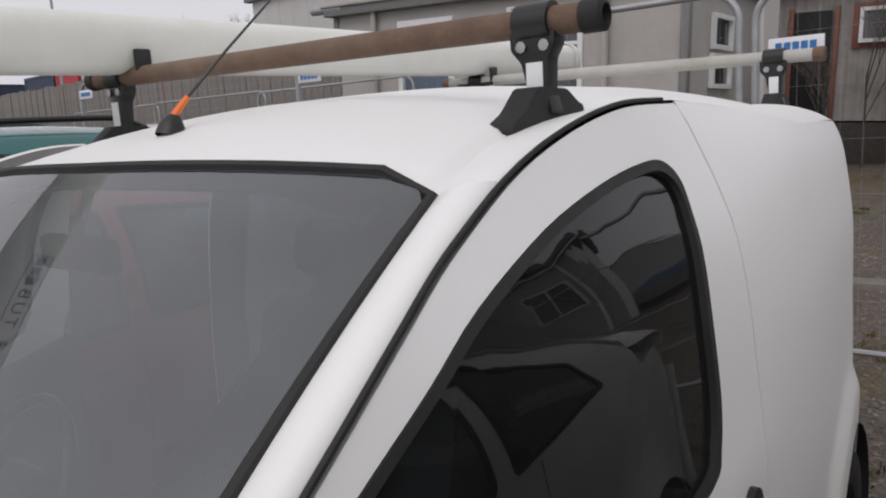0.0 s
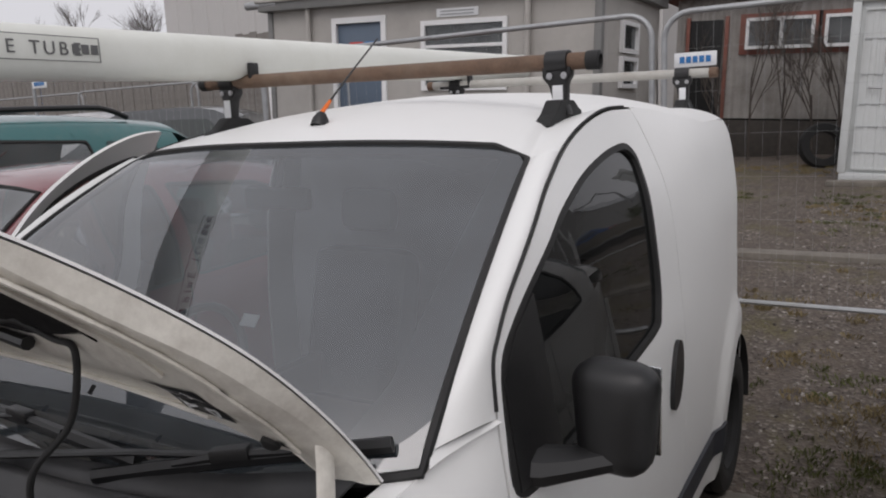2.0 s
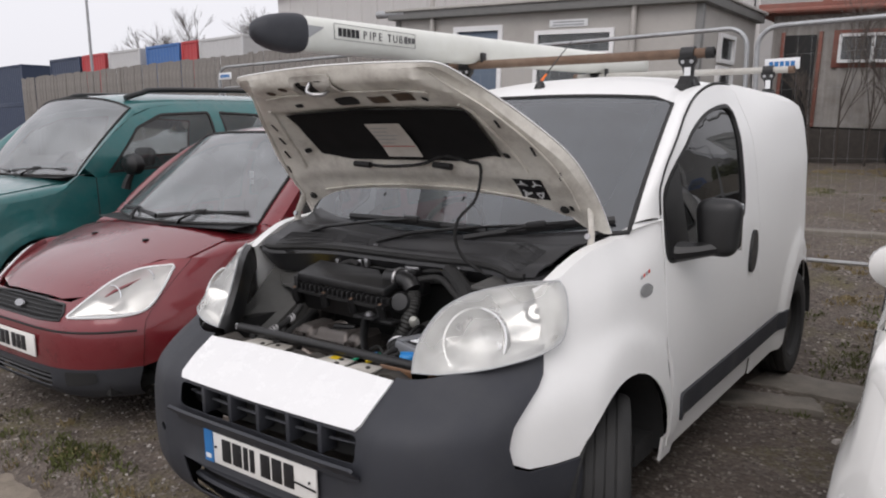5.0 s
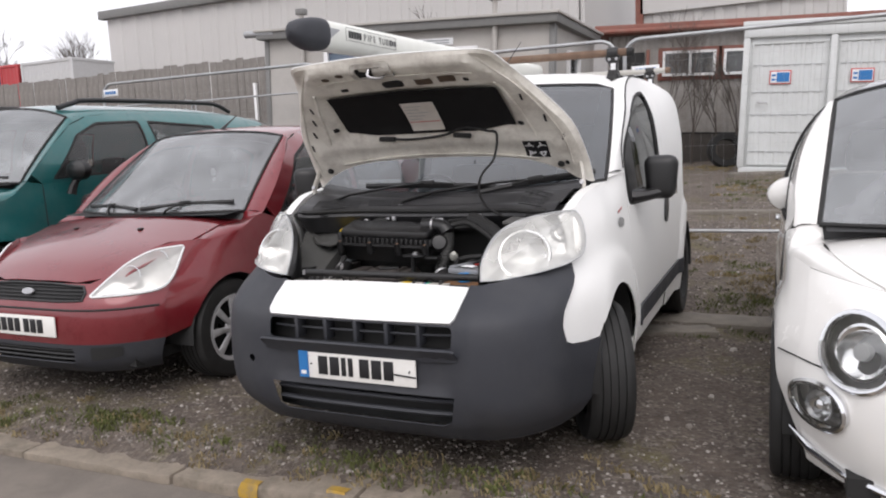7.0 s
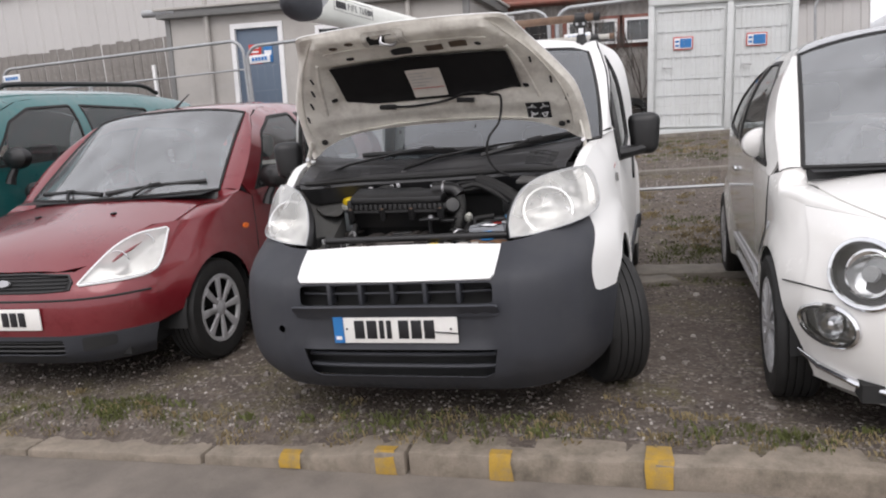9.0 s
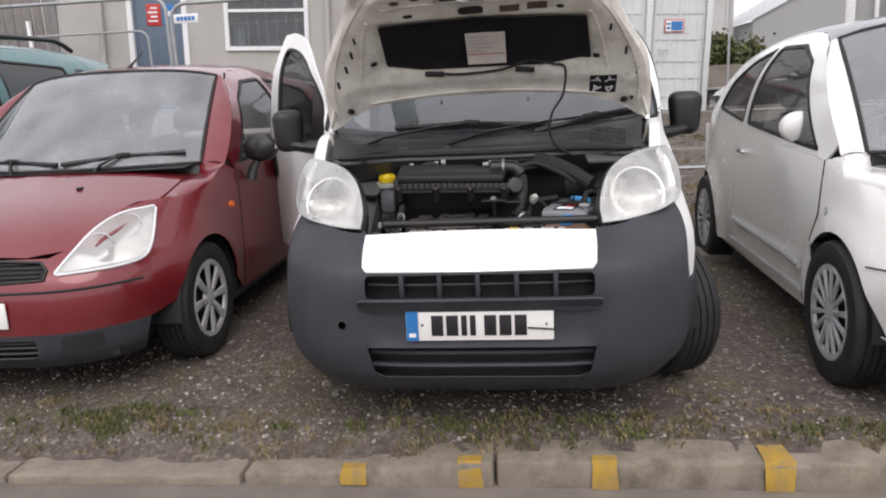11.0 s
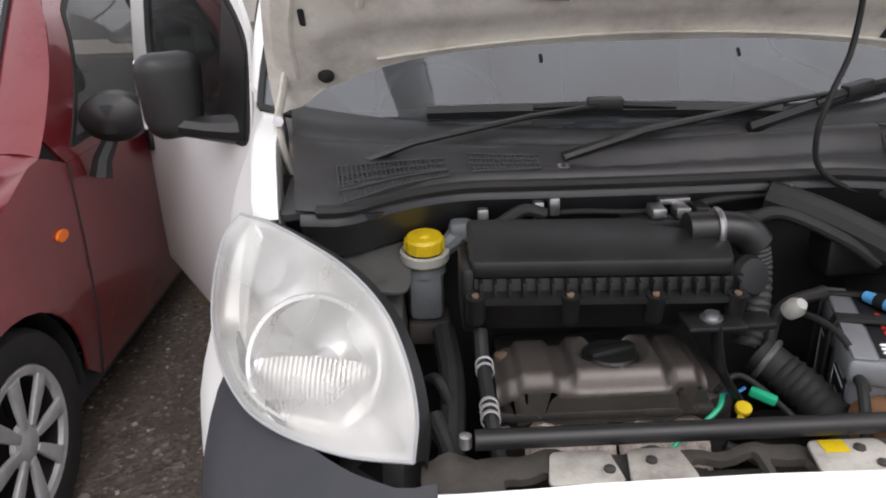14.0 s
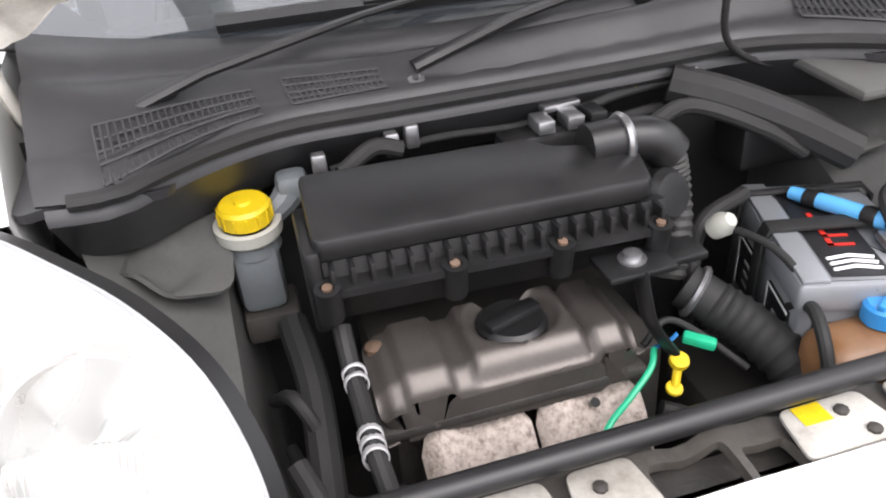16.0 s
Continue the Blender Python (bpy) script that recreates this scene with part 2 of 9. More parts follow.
WHITE = mat("white_paint", (0.79, 0.79, 0.775), 0.42, var=0.015, scale=2, fine=40, dirt=(0.55, 0.51, 0.46), dirt_amount=0.06, dirt_scale=1.2, coat=0.0, rough_var=0.04)
PANELW = mat("white_gloss_panel", (0.76, 0.76, 0.755), 0.25, var=0.02, coat=0.7)
DIRTYW = mat("grimy_white_paint", (0.46, 0.44, 0.40), 0.5, var=0.15, scale=9, dirt=(0.10, 0.08, 0.06), dirt_amount=0.9, dirt_scale=7, bump=0.05)
LINER = mat("bonnet_inner_paint", (0.74, 0.715, 0.65), 0.5, var=0.08, scale=8, dirt=(0.22, 0.18, 0.15), dirt_amount=0.62, dirt_scale=7, bump=0.06)
RED = mat("dark_red_metallic_paint", (0.17, 0.012, 0.018), 0.32, metal=0.25, var=0.06, scale=4, fine=400, dirt=(0.2, 0.1, 0.09), dirt_amount=0.18, coat=0.9)
TEAL = mat("teal_paint", (0.008, 0.115, 0.115), 0.34, metal=0.2, var=0.06, fine=400, dirt=(0.16, 0.17, 0.16), dirt_amount=0.25, coat=0.8)
PEARL = mat("off_white_paint", (0.77, 0.76, 0.735), 0.22, var=0.012, scale=2, fine=30, dirt=(0.6, 0.57, 0.52), dirt_amount=0.12, dirt_scale=1.5, coat=0.9)
GREYPAINT = mat("dark_grey_car_paint", (0.05, 0.055, 0.06), 0.35, metal=0.3, var=0.05, coat=0.8)
BLUEPAINT = mat("blue_car_paint", (0.02, 0.08, 0.25), 0.35, var=0.05, coat=0.8)
BUMPER = mat("grey_black_textured_plastic", (0.027, 0.029, 0.036), 0.62, var=0.15, scale=5, dirt=(0.062, 0.062, 0.064), dirt_amount=0.4, dirt_scale=3, bump=0.08, bump_scale=500)
PLASTIC = mat("black_plastic", (0.0105, 0.0105, 0.011), 0.42, var=0.2, dirt=(0.024, 0.022, 0.021), dirt_amount=0.3, dirt_scale=6, bump=0.05, bump_scale=300)
COWL = mat("weathered_black_cowl_plastic", (0.029, 0.029, 0.031), 0.46, var=0.25, scale=7, dirt=(0.065, 0.063, 0.062), dirt_amount=0.45, dirt_scale=5, bump=0.06, bump_scale=260)
RUBBER = mat("black_rubber", (0.012, 0.012, 0.012), 0.7, var=0.2, dirt=(0.036, 0.033, 0.03), dirt_amount=0.4, bump=0.08)
# near-black colour for the shade within openings and rooms; also for dark parts
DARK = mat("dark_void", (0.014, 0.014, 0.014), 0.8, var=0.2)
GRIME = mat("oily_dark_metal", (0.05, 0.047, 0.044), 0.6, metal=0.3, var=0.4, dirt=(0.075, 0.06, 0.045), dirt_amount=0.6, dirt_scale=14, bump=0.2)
RUST = mat("rusty_steel_pipe", (0.15, 0.095, 0.065), 0.75, metal=0.2, var=0.35, scale=20, dirt=(0.26, 0.2, 0.15), dirt_amount=0.6, bump=0.2)
GALV = mat("galvanised_steel", (0.38, 0.39, 0.40), 0.5, metal=0.6, var=0.18, scale=18, dirt=(0.2, 0.17, 0.14), dirt_amount=0.3)
CHROME = mat("chrome", (0.75, 0.76, 0.78), 0.12, metal=1.0, var=0.04)
STEEL = mat("dull_steel", (0.42, 0.42, 0.43), 0.38, metal=0.9, var=0.2, dirt=(0.15, 0.1, 0.07), dirt_amount=0.3)
ALLOY = mat("wheel_silver", (0.5, 0.5, 0.51), 0.35, metal=0.7, var=0.1, dirt=(0.12, 0.1, 0.09), dirt_amount=0.4)
TUBEW = mat("white_plastic_tube", (0.74, 0.75, 0.70), 0.4, var=0.04, scale=3, dirt=(0.5, 0.5, 0.42), dirt_amount=0.25)
# the film's blue-grey paints extra sky reflection onto the van's screen
GLASS = glass("windscreen_glass", (0.38, 0.43, 0.46), 2.4, 0.10, (0.36, 0.41, 0.46))
# heavier pale film, painting in the bright sky that the car screens reflect
CARGLASS = glass("sky_hazed_windscreen_glass", (0.42, 0.46, 0.47), 2.6, 0.25, (0.52, 0.55, 0.57))
HUBCAP = mat("silver_painted_wheel_cover", (0.46, 0.46, 0.47), 0.4, metal=0.15, var=0.1, scale=25, dirt=(0.16, 0.14, 0.12), dirt_amount=0.45, dirt_scale=18)
THINGLASS = glass("clear_side_window_glass", (0.70, 0.74, 0.74), 1.6, 0.06)
SIDEGLASS = glass("side_window_glass", (0.44, 0.48, 0.47), 1.6, 0.10, (0.34, 0.38, 0.37))
VANSIDE = glass("dark_cab_window_glass", (0.10, 0.115, 0.12), 1.45, 0.015)
CLEAR = glass("headlamp_lens", (0.95, 0.95, 0.94), 1.45, 0.05, (0.75, 0.74, 0.68))
MILKY = glass("clouded_headlamp_lens", (0.95, 0.95, 0.93), 1.5, 0.32, (0.92, 0.92, 0.89))
REFLECT = mat("headlamp_reflector", (0.82, 0.83, 0.84), 0.16, metal=1.0, var=0.04)
REFLECTP = mat("bright_lamp_reflector", (0.76, 0.76, 0.75), 0.28, metal=0.85, var=0.015, scale=6, fine=30, rough_var=0.03)
VENT = mat("greyed_vent_plastic", (0.042, 0.042, 0.044), 0.6, var=0.2)
ORANGE = mat("orange_plastic", (0.8, 0.16, 0.01), 0.35, var=0.08)
REDP = mat("red_plastic", (0.55, 0.03, 0.02), 0.4, var=0.08)
YELLOW = mat("yellow_plastic", (0.70, 0.50, 0.01), 0.4, var=0.1, dirt=(0.3, 0.2, 0.03), dirt_amount=0.3, dirt_scale=30)
BLUE = mat("blue_plastic", (0.03, 0.25, 0.6), 0.35, var=0.1)
GREEN = mat("green_plastic", (0.01, 0.42, 0.22), 0.4, var=0.1)
SEAT = mat("dark_seat_fabric", (0.035, 0.036, 0.04), 0.9, var=0.2, bump=0.1)
PALE = mat("pale_grey_plastic", (0.35, 0.36, 0.37), 0.6, var=0.1)
INK = mat("black_ink", (0.01, 0.01, 0.012), 0.5, var=0.1)
PLATE = mat("number_plate_white", (0.78, 0.77, 0.74), 0.35, var=0.04, dirt=(0.4, 0.35, 0.3), dirt_amount=0.2, dirt_scale=12)
PAPER = mat("white_paper_label", (0.62, 0.58, 0.53), 0.6, var=0.06, dirt=(0.35, 0.3, 0.25), dirt_amount=0.4, dirt_scale=14)
SIGNBLUE = mat("sign_blue", (0.02, 0.16, 0.42), 0.4, var=0.05)
SIGNRED = mat("sign_red", (0.5, 0.03, 0.02), 0.4, var=0.05)
SIGNWHITE = mat("sign_white", (0.75, 0.76, 0.77), 0.4, var=0.05)


# ---- ground: one sheet, falling a little under the cars towards +x, rising behind them ----
rise = table([(-60, 0.0), (3.0, 0.0), (5.1, 0.22), (9.0, 0.6), (11, 0.7), (20, 0.85), (60, 1.0), (400, 1.2)])


kerb_top = table([(-9, -0.075), (-1.2, -0.062), (-0.5, -0.045), (0.1, -0.005), (6, 0.0)])


def ground_z(x, y):
    n = noise.noise(Vector((x * 0.9, y * 0.9, 0))) * 0.02 + noise.noise(Vector((x * 4, y * 4, 3))) * 0.008
    z = rise(y) + n * smooth(0.02, 0.5, y) + (0.015 * smooth(-4, -9, x))
    z -= 0.045 * max(0.0, min(x, 1.8) + 0.1) * smooth(0.05, 0.6, y) * smooth(4.5, 2.5, y)
    return lerp(kerb_top(x) - 0.002, z, smooth(-0.05, 0.14, y)) if y < 0.14 else z


def mixed_ground():
    """Grey-brown gravel with soil, moss and stones."""
    m = bpy.data.materials.new("gravel_and_soil")
    m.use_nodes = True
    nt = m.node_tree
    b = nt.nodes["Principled BSDF"]
    co = nt.nodes.new("ShaderNodeTexCoord")

    def tex(kind, s, **k):
        t = nt.nodes.new(kind)
        t.inputs["Scale"].default_value = s
        for key, v in k.items():
            t.inputs[key].default_value = v
        nt.links.new(co.outputs["Object"], t.inputs["Vector"])
        return t

    def ramp(src, stops):
        r = nt.nodes.new("ShaderNodeValToRGB")
        while len(r.color_ramp.elements) < len(stops):
            r.color_ramp.elements.new(0.5)
        for e, (p, c) in zip(r.color_ramp.elements, stops):
            e.position, e.color = p, (*c, 1)
        nt.links.new(src, r.inputs[0])
        return r.outputs[0]

    def mix(fac, a, c, kind="MIX"):
        n = nt.nodes.new("ShaderNodeMixRGB")
        n.blend_type = kind
        for i, v in enumerate((fac, a, c)):
            if isinstance(v, (int, float)):
                n.inputs[i].default_value = v
            else:
                nt.links.new(v, n.inputs[i])
        return n.outputs[0]

    stones = tex("ShaderNodeTexVoronoi", 55)
    cell = ramp(stones.outputs["Color"], [(0.0, (0.040, 0.032, 0.028)), (0.45, (0.092, 0.074, 0.061)), (0.8, (0.175, 0.147, 0.125)), (0.97, (0.46, 0.42, 0.38))])
    soil = ramp(tex("ShaderNodeTexNoise", 9, Detail=8.0, Roughness=0.7).outputs["Fac"], [(0.3, (0.036, 0.028, 0.023)), (0.7, (0.13, 0.101, 0.079))])
    base = mix(ramp(tex("ShaderNodeTexNoise", 2.3, Detail=6.0, Roughness=0.7).outputs["Fac"], [(0.42, (0.25, 0.25, 0.25)), (0.62, (0.85, 0.85, 0.85))]), soil, cell)
    moss = ramp(tex("ShaderNodeTexNoise", 1.1, Detail=9.0, Roughness=0.75).outputs["Fac"], [(0.52, (0, 0, 0)), (0.64, (0.8, 0.8, 0.8))])
    base = mix(moss, base, ramp(tex("ShaderNodeTexNoise", 60, Detail=3.0).outputs["Fac"], [(0.35, (0.065, 0.05, 0.022)), (0.65, (0.14, 0.125, 0.05))]))
    nt.links.new(base, b.inputs["Base Color"])
    b.inputs["Roughness"].default_value = 0.85
    bp = nt.nodes.new("ShaderNodeBump")
    bp.inputs["Strength"].default_value, bp.inputs["Distance"].default_value = 0.6, 0.012
    nt.links.new(stones.outputs["Distance"], bp.inputs["Height"])
    nt.links.new(bp.outputs[0], b.inputs["Normal"])
    return m


GRAVEL = mixed_ground()
ROADM = mat("worn_tarmac", (0.155, 0.134, 0.114), 0.85, var=0.35, scale=3, fine=110, dirt=(0.22, 0.19, 0.16), dirt_amount=0.8, dirt_scale=1.5, bump=0.35, bump_scale=160)
KERBM = mat("old_concrete_kerb", (0.22, 0.185, 0.147), 0.85, var=0.25, scale=10, fine=120, dirt=(0.07, 0.06, 0.042), dirt_amount=0.85, dirt_scale=9, bump=0.3, bump_scale=90)
KERBY = mat("worn_yellow_paint", (0.36, 0.22, 0.03), 0.8, var=0.25, dirt=(0.17, 0.145, 0.11), dirt_amount=0.95, dirt_scale=16, bump=0.2)
CONC = mat("broken_concrete", (0.19, 0.17, 0.145), 0.9, var=0.25, scale=8, dirt=(0.07, 0.065, 0.05), dirt_amount=0.7, dirt_scale=5, bump=0.4, bump_scale=70)

xs = np.unique(np.r_[np.linspace(-300, -12, 10), np.linspace(-12, -5, 15), np.linspace(-5, 5, 101), np.linspace(5, 12, 15), np.linspace(12, 300, 10)])
ys = np.unique(np.r_[np.linspace(-0.052, 4, 64), np.linspace(4, 14, 50), np.linspace(14, 40, 14), np.linspace(40, 400, 8)])
rows_ = [[(x, -300.0, -0.1) for x in xs], [(x, -3.0, -0.1) for x in xs], [(x, -0.10, -0.1) for x in xs], [(x, -0.056, -0.1) for x in xs]]
rows_ += [[(x, y, ground_z(x, y)) for x in xs] for y in ys]
gb = grid(rows_)
gb.faces.ensure_lookup_table()
for f in gb.faces:
    f.material_index = 1 if f.calc_center_median().y < -0.054 else 0
if gb.faces[0].normal.z < 0:
    bmesh.ops.reverse_faces(gb, faces=gb.faces[:])
ground = solid("ground", gb, [GRAVEL, ROADM], "grey-brown gravel yard with moss, weeds and worn tarmac road", kind="structure")

# kerb stones along the edge of the road, dipping to a dropped kerb
kerb = thing("kerb", "weathered concrete kerb with worn yellow paint marks", "kerb", kind="structure")
random.seed(4)
edge = -9.1
for i in range(17):
    a, b = edge, edge + 0.905
    edge += 0.915
    bm = box(a, b, -0.135 - random.uniform(0, 0.012), 0.03 + random.uniform(0, 0.02), -0.16, 0.0, 0.016)
    bmesh.ops.subdivide_edges(bm, edges=[e for e in bm.edges if abs(e.verts[0].co.x - e.verts[1].co.x) > 0.3], cuts=20)
    for v in bm.verts:
        n = noise.noise(v.co * 9) * 0.012 - 0.02 * max(0, noise.noise(v.co * 5 + Vector((2, 7, 0))) - 0.25) * (1 if v.co.y < -0.05 else 0.3)
        if v.co.z > -0.05:
            v.co.z += kerb_top(v.co.x) + n
        v.co.y += noise.noise(v.co * 6 + Vector((5, 0, 0))) * 0.008 - 0.03 * smooth(-0.4, -2.5, v.co.x)
    part("kerb_stone", bm, KERBM, kerb)
for x, w, full in ((-0.46, 0.09, 0), (-0.04, 0.085, 1), (0.42, 0.085, 1), (0.99, 0.095, 2)):
    z = kerb_top(x)
    y = -0.145 - 0.03 * smooth(-0.4, -2.5, x)
    prof = [(y - 0.004, -0.098), (y - 0.004, z - 0.022), (y + 0.012, z + 0.0075)] + ([(y + 0.13, z + 0.0075)] if full == 2 else [(y + 0.05, z + 0.0075)])
    if full == 0:
        prof = [(y - 0.004, z - 0.05)] + prof[1:]
    bm = grid([[(x - w / 2 + random.uniform(-0.006, 0.006), p, q) for p, q in prof], [(x + w / 2 + random.uniform(-0.006, 0.006), p, q) for p, q in prof]])
    part("yellow_mark", bm, KERBY, kerb, "worn yellow paint mark")

# slabs of old concrete behind the van
random.seed(9)
slabs = [(1.15, 3.1, 0.95, 0.34, -4), (0.85, 2.72, 0.5, 0.22, 12), (1.9, 9.75, 1.4, 0.12, 0.0)]
for cx, cy, w, d, a in slabs:
    corners = [(-w / 2, -d / 2), (w / 2, -d / 2 * 0.8), (w / 2 * 0.94, d / 2), (-w / 2 * 0.9, d / 2 * 0.85)]
    pts = [(x + random.uniform(-0.015, 0.015), y + random.uniform(-0.015, 0.015)) for x, y in dense(corners, 0.09)]
    bm = prism(pts, 0.06, pose(cx, cy, ground_z(cx, cy) - 0.03, 0, 0, a), bevel=0.006)
    solid("concrete_slab", bm, CONC, "broken flat slab of weathered concrete lying in the gravel", "concrete slab")
# a strip of concrete edging across the yard
bm = box(-3, 9, 6.55, 6.75, rise(6.65) - 0.1, rise(6.65) + 0.035, 0.01)
solid("edging_strip", bm, CONC, "worn concrete edging strip across the gravel yard", "edging")


# ---- loose stones, grass tufts and weeds ----
def tufts(name, spots, material, label, per=(30, 60), height=(0.05, 0.14), seed=1):
    random.seed(seed)
    verts, faces = [], []
    for cx, cy, rad, amount in spots:
        for _ in range(int(random.randint(*per) * amount)):
            a, r = random.uniform(0, 6.283), rad * math.sqrt(random.random())
            x, y = cx + r * math.cos(a), cy + r * math.sin(a) * 0.7
            z = ground_z(x, y)
            h, w, t, lean = random.uniform(*height), random.uniform(0.002, 0.005), random.uniform(0, 6.283), random.uniform(0.1, 0.9)
            dx, dy = math.cos(t), math.sin(t)
            n = len(verts)
            verts += [(x - dy * w, y + dx * w, z - 0.01), (x + dy * w, y - dx * w, z - 0.01), (x + dx * h * lean * 0.4 + dy * w * 0.7, y + dy * h * lean * 0.4 - dx * w * 0.7, z + h * 0.6), (x + dx * h * lean, y + dy * h * lean, z + h * (1 - lean * 0.35))]
            faces += [(n, n + 1, n + 2), (n, n + 2, n + 3)]
    me = bpy.data.meshes.new(name)
    me.from_pydata(verts, [], faces)
    me.materials.append(material)
    return tagged(new(name, me), label, "grass", kind="stuff")



GRASSM = mat("grass_blades", (0.08, 0.09, 0.024), 0.7, var=0.5, scale=3, fine=40)
DRYM = mat("dry_grass", (0.21, 0.165, 0.085), 0.8, var=0.5, scale=3, fine=40)
random.seed(33)
edge_spots = [(random.uniform(-4.5, 3.2), -0.03 + abs(random.gauss(0, 0.12)), random.uniform(0.03, 0.10), random.uniform(0.3, 1.1)) for _ in range(110)]
clump = lambda cx, cy, wx, wy, n: [(random.gauss(cx, wx), max(0.05, random.gauss(cy, wy)), random.uniform(0.04, 0.11), random.uniform(0.4, 1.2)) for _ in range(n)]
green = clump(-1.55, 0.17, 0.22, 0.07, 26) + clump(-2.5, 0.15, 0.25, 0.06, 12) + clump(0.45, 0.12, 0.35, 0.06, 14) + clump(1.3, 0.14, 0.2, 0.06, 10) + clump(-0.15, 0.16, 0.3, 0.05, 10) + edge_spots[:26] + clump(-3.4, 0.2, 0.4, 0.1, 16)
dry = edge_spots[26:] + clump(0.75, 0.16, 0.3, 0.08, 14) + clump(-1.0, 0.16, 0.4, 0.07, 12) + clump(0.93, 0.4, 0.12, 0.08, 8)
tufts("grass", green, GRASSM, "low green grass and weeds along the kerb", (22, 45), (0.012, 0.04), 3)
tufts("dry_grass", dry, DRYM, "dry straw-coloured grass along the kerb", (24, 48), (0.010, 0.035), 5)
back_green = clump(1.45, 3.55, 0.35, 0.16, 40) + clump(1.3, 4.35, 0.6, 0.2, 30) + clump(2.2, 7.6, 0.9, 0.3, 60) + clump(1.2, 2.75, 0.15, 0.08, 8) + clump(1.0, 8.8, 0.8, 0.3, 30)
back_dry = clump(1.5, 4.1, 0.5, 0.25, 34) + clump(1.2, 5.4, 0.9, 0.4, 40) + clump(2.0, 8.2, 0.9, 0.3, 40) + clump(0.5, 11.2, 1.0, 0.3, 60)
tufts("yard_grass", back_green, GRASSM, "patches of green grass across the gravel yard", (22, 45), (0.012, 0.04), 7)
tufts("yard_dry_grass", back_dry, DRYM, "patches of dry brown grass across the yard", (30, 60), (0.012, 0.045), 8)


def island_tint(name, stops):
    """A stone colour that changes from stone to stone."""
    m = mat(name, stops[0], 0.8, var=0.2, scale=60, fine=300)
    nt = m.node_tree
    geo = nt.nodes.new("ShaderNodeNewGeometry")
    r = nt.nodes.new("ShaderNodeValToRGB")
    while len(r.color_ramp.elements) < len(stops):
        r.color_ramp.elements.new(0.5)
    for i, (e, c) in enumerate(zip(r.color_ramp.elements, stops)):
        e.position, e.color = i / (len(stops) - 1), (*c, 1)
    nt.links.new(geo.outputs["Random Per Island"], r.inputs[0])
    tint = [n for n in nt.nodes if n.type == "MIX_RGB" and n.blend_type == "MULTIPLY"][0]
    nt.links.new(r.outputs[0], tint.inputs[1])
    return m


def pebbles(name, count, area, size, label, seed):
    random.seed(seed)
    verts, faces = [], []
    base = [(-1, -1, -1), (1, -1, -1), (1, 1, -1), (-1, 1, -1), (-0.7, -0.7, 1), (0.7, -0.7, 1), (0.7, 0.7, 1), (-0.7, 0.7, 1)]
    for _ in range(count):
        x, y = random.uniform(area[0], area[1]), area[2] + (area[3] - area[2]) * random.random() ** 1.5
        s = random.uniform(*size) * (2.2 if random.random() < 0.03 else 1)
        z = ground_z(x, y) + s * 0.15
        a, flat = random.uniform(0, 6.28), random.uniform(0.4, 0.8)
        n = len(verts)
        for bx, by, bz in base:
            px, py = bx * s * random.uniform(0.6, 1.1), by * s * random.uniform(0.5, 0.9)
            verts.append((x + px * math.cos(a) - py * math.sin(a), y + px * math.sin(a) + py * math.cos(a), z + bz * s * flat * random.uniform(0.7, 1)))
        faces += [tuple(n + i for i in f) for f in ((3, 2, 1, 0), (4, 5, 6, 7), (0, 1, 5, 4), (1, 2, 6, 5), (2, 3, 7, 6), (3, 0, 4, 7))]
    me = bpy.data.meshes.new(name)
    me.from_pydata(verts, [], faces)
    me.materials.append(STONEM)
    return tagged(new(name, me), label, "gravel", kind="stuff")


STONEM = island_tint("loose_stone", [(0.07, 0.058, 0.05), (0.13, 0.11, 0.095), (0.2, 0.18, 0.16), (0.11, 0.085, 0.07), (0.42, 0.39, 0.36)])
pebbles("gravel", 9000, (-3.4, 2.6, 0.04, 2.4), (0.003, 0.010), "loose grey and brown stones on the gravel", 41)
pebbles("yard_gravel", 6000, (0.7, 4.5, 2.4, 9.0), (0.005, 0.014), "loose stones across the back of the yard", 42)


# ---- buildings, fence and distance ----
OFFICEM = mat("grey_beige_wall_panel", (0.419, 0.400, 0.375), 0.7, var=0.06, scale=2, dirt=(0.22, 0.2, 0.18), dirt_amount=0.35, dirt_scale=1.5, bump=0.03)
FASCIA = mat("dark_grey_fascia", (0.17, 0.17, 0.165), 0.6, var=0.1, dirt=(0.26, 0.25, 0.23), dirt_amount=0.3)
UPVC = mat("white_upvc", (0.75, 0.75, 0.75), 0.4, var=0.04)
DOORB = mat("blue_grey_door", (0.10, 0.135, 0.185), 0.5, var=0.06)
PANEG = glass("building_glass", (0.35, 0.4, 0.42), 1.6, 0.10)
CONTM = mat("pale_grey_steel_cabin", (0.587, 0.606, 0.600), 0.5, var=0.05, scale=1.5, dirt=(0.3, 0.29, 0.27), dirt_amount=0.3, dirt_scale=1.2)
CORRM = mat("weathered_corrugated_cladding", (0.312, 0.294, 0.275), 0.8, var=0.2, scale=3, dirt=(0.13, 0.11, 0.095), dirt_amount=0.65, dirt_scale=2, bump=0.1)
REDTRIM = mat("faded_red_roof_trim", (0.21, 0.075, 0.055), 0.7, var=0.2, dirt=(0.2, 0.15, 0.12), dirt_amount=0.5)
SHEDM = mat("pale_warehouse_cladding", (0.500, 0.488, 0.475), 0.6, var=0.04, scale=0.4)
SHEDROOF = mat("warehouse_roof_sheet", (0.52, 0.53, 0.54), 0.6, var=0.05)
BARK = mat("grey_bark", (0.085, 0.07, 0.06), 0.9, var=0.3, bump=0.3)
LEAFM = mat("spring_leaves", (0.09, 0.10, 0.03), 0.8, var=0.5)
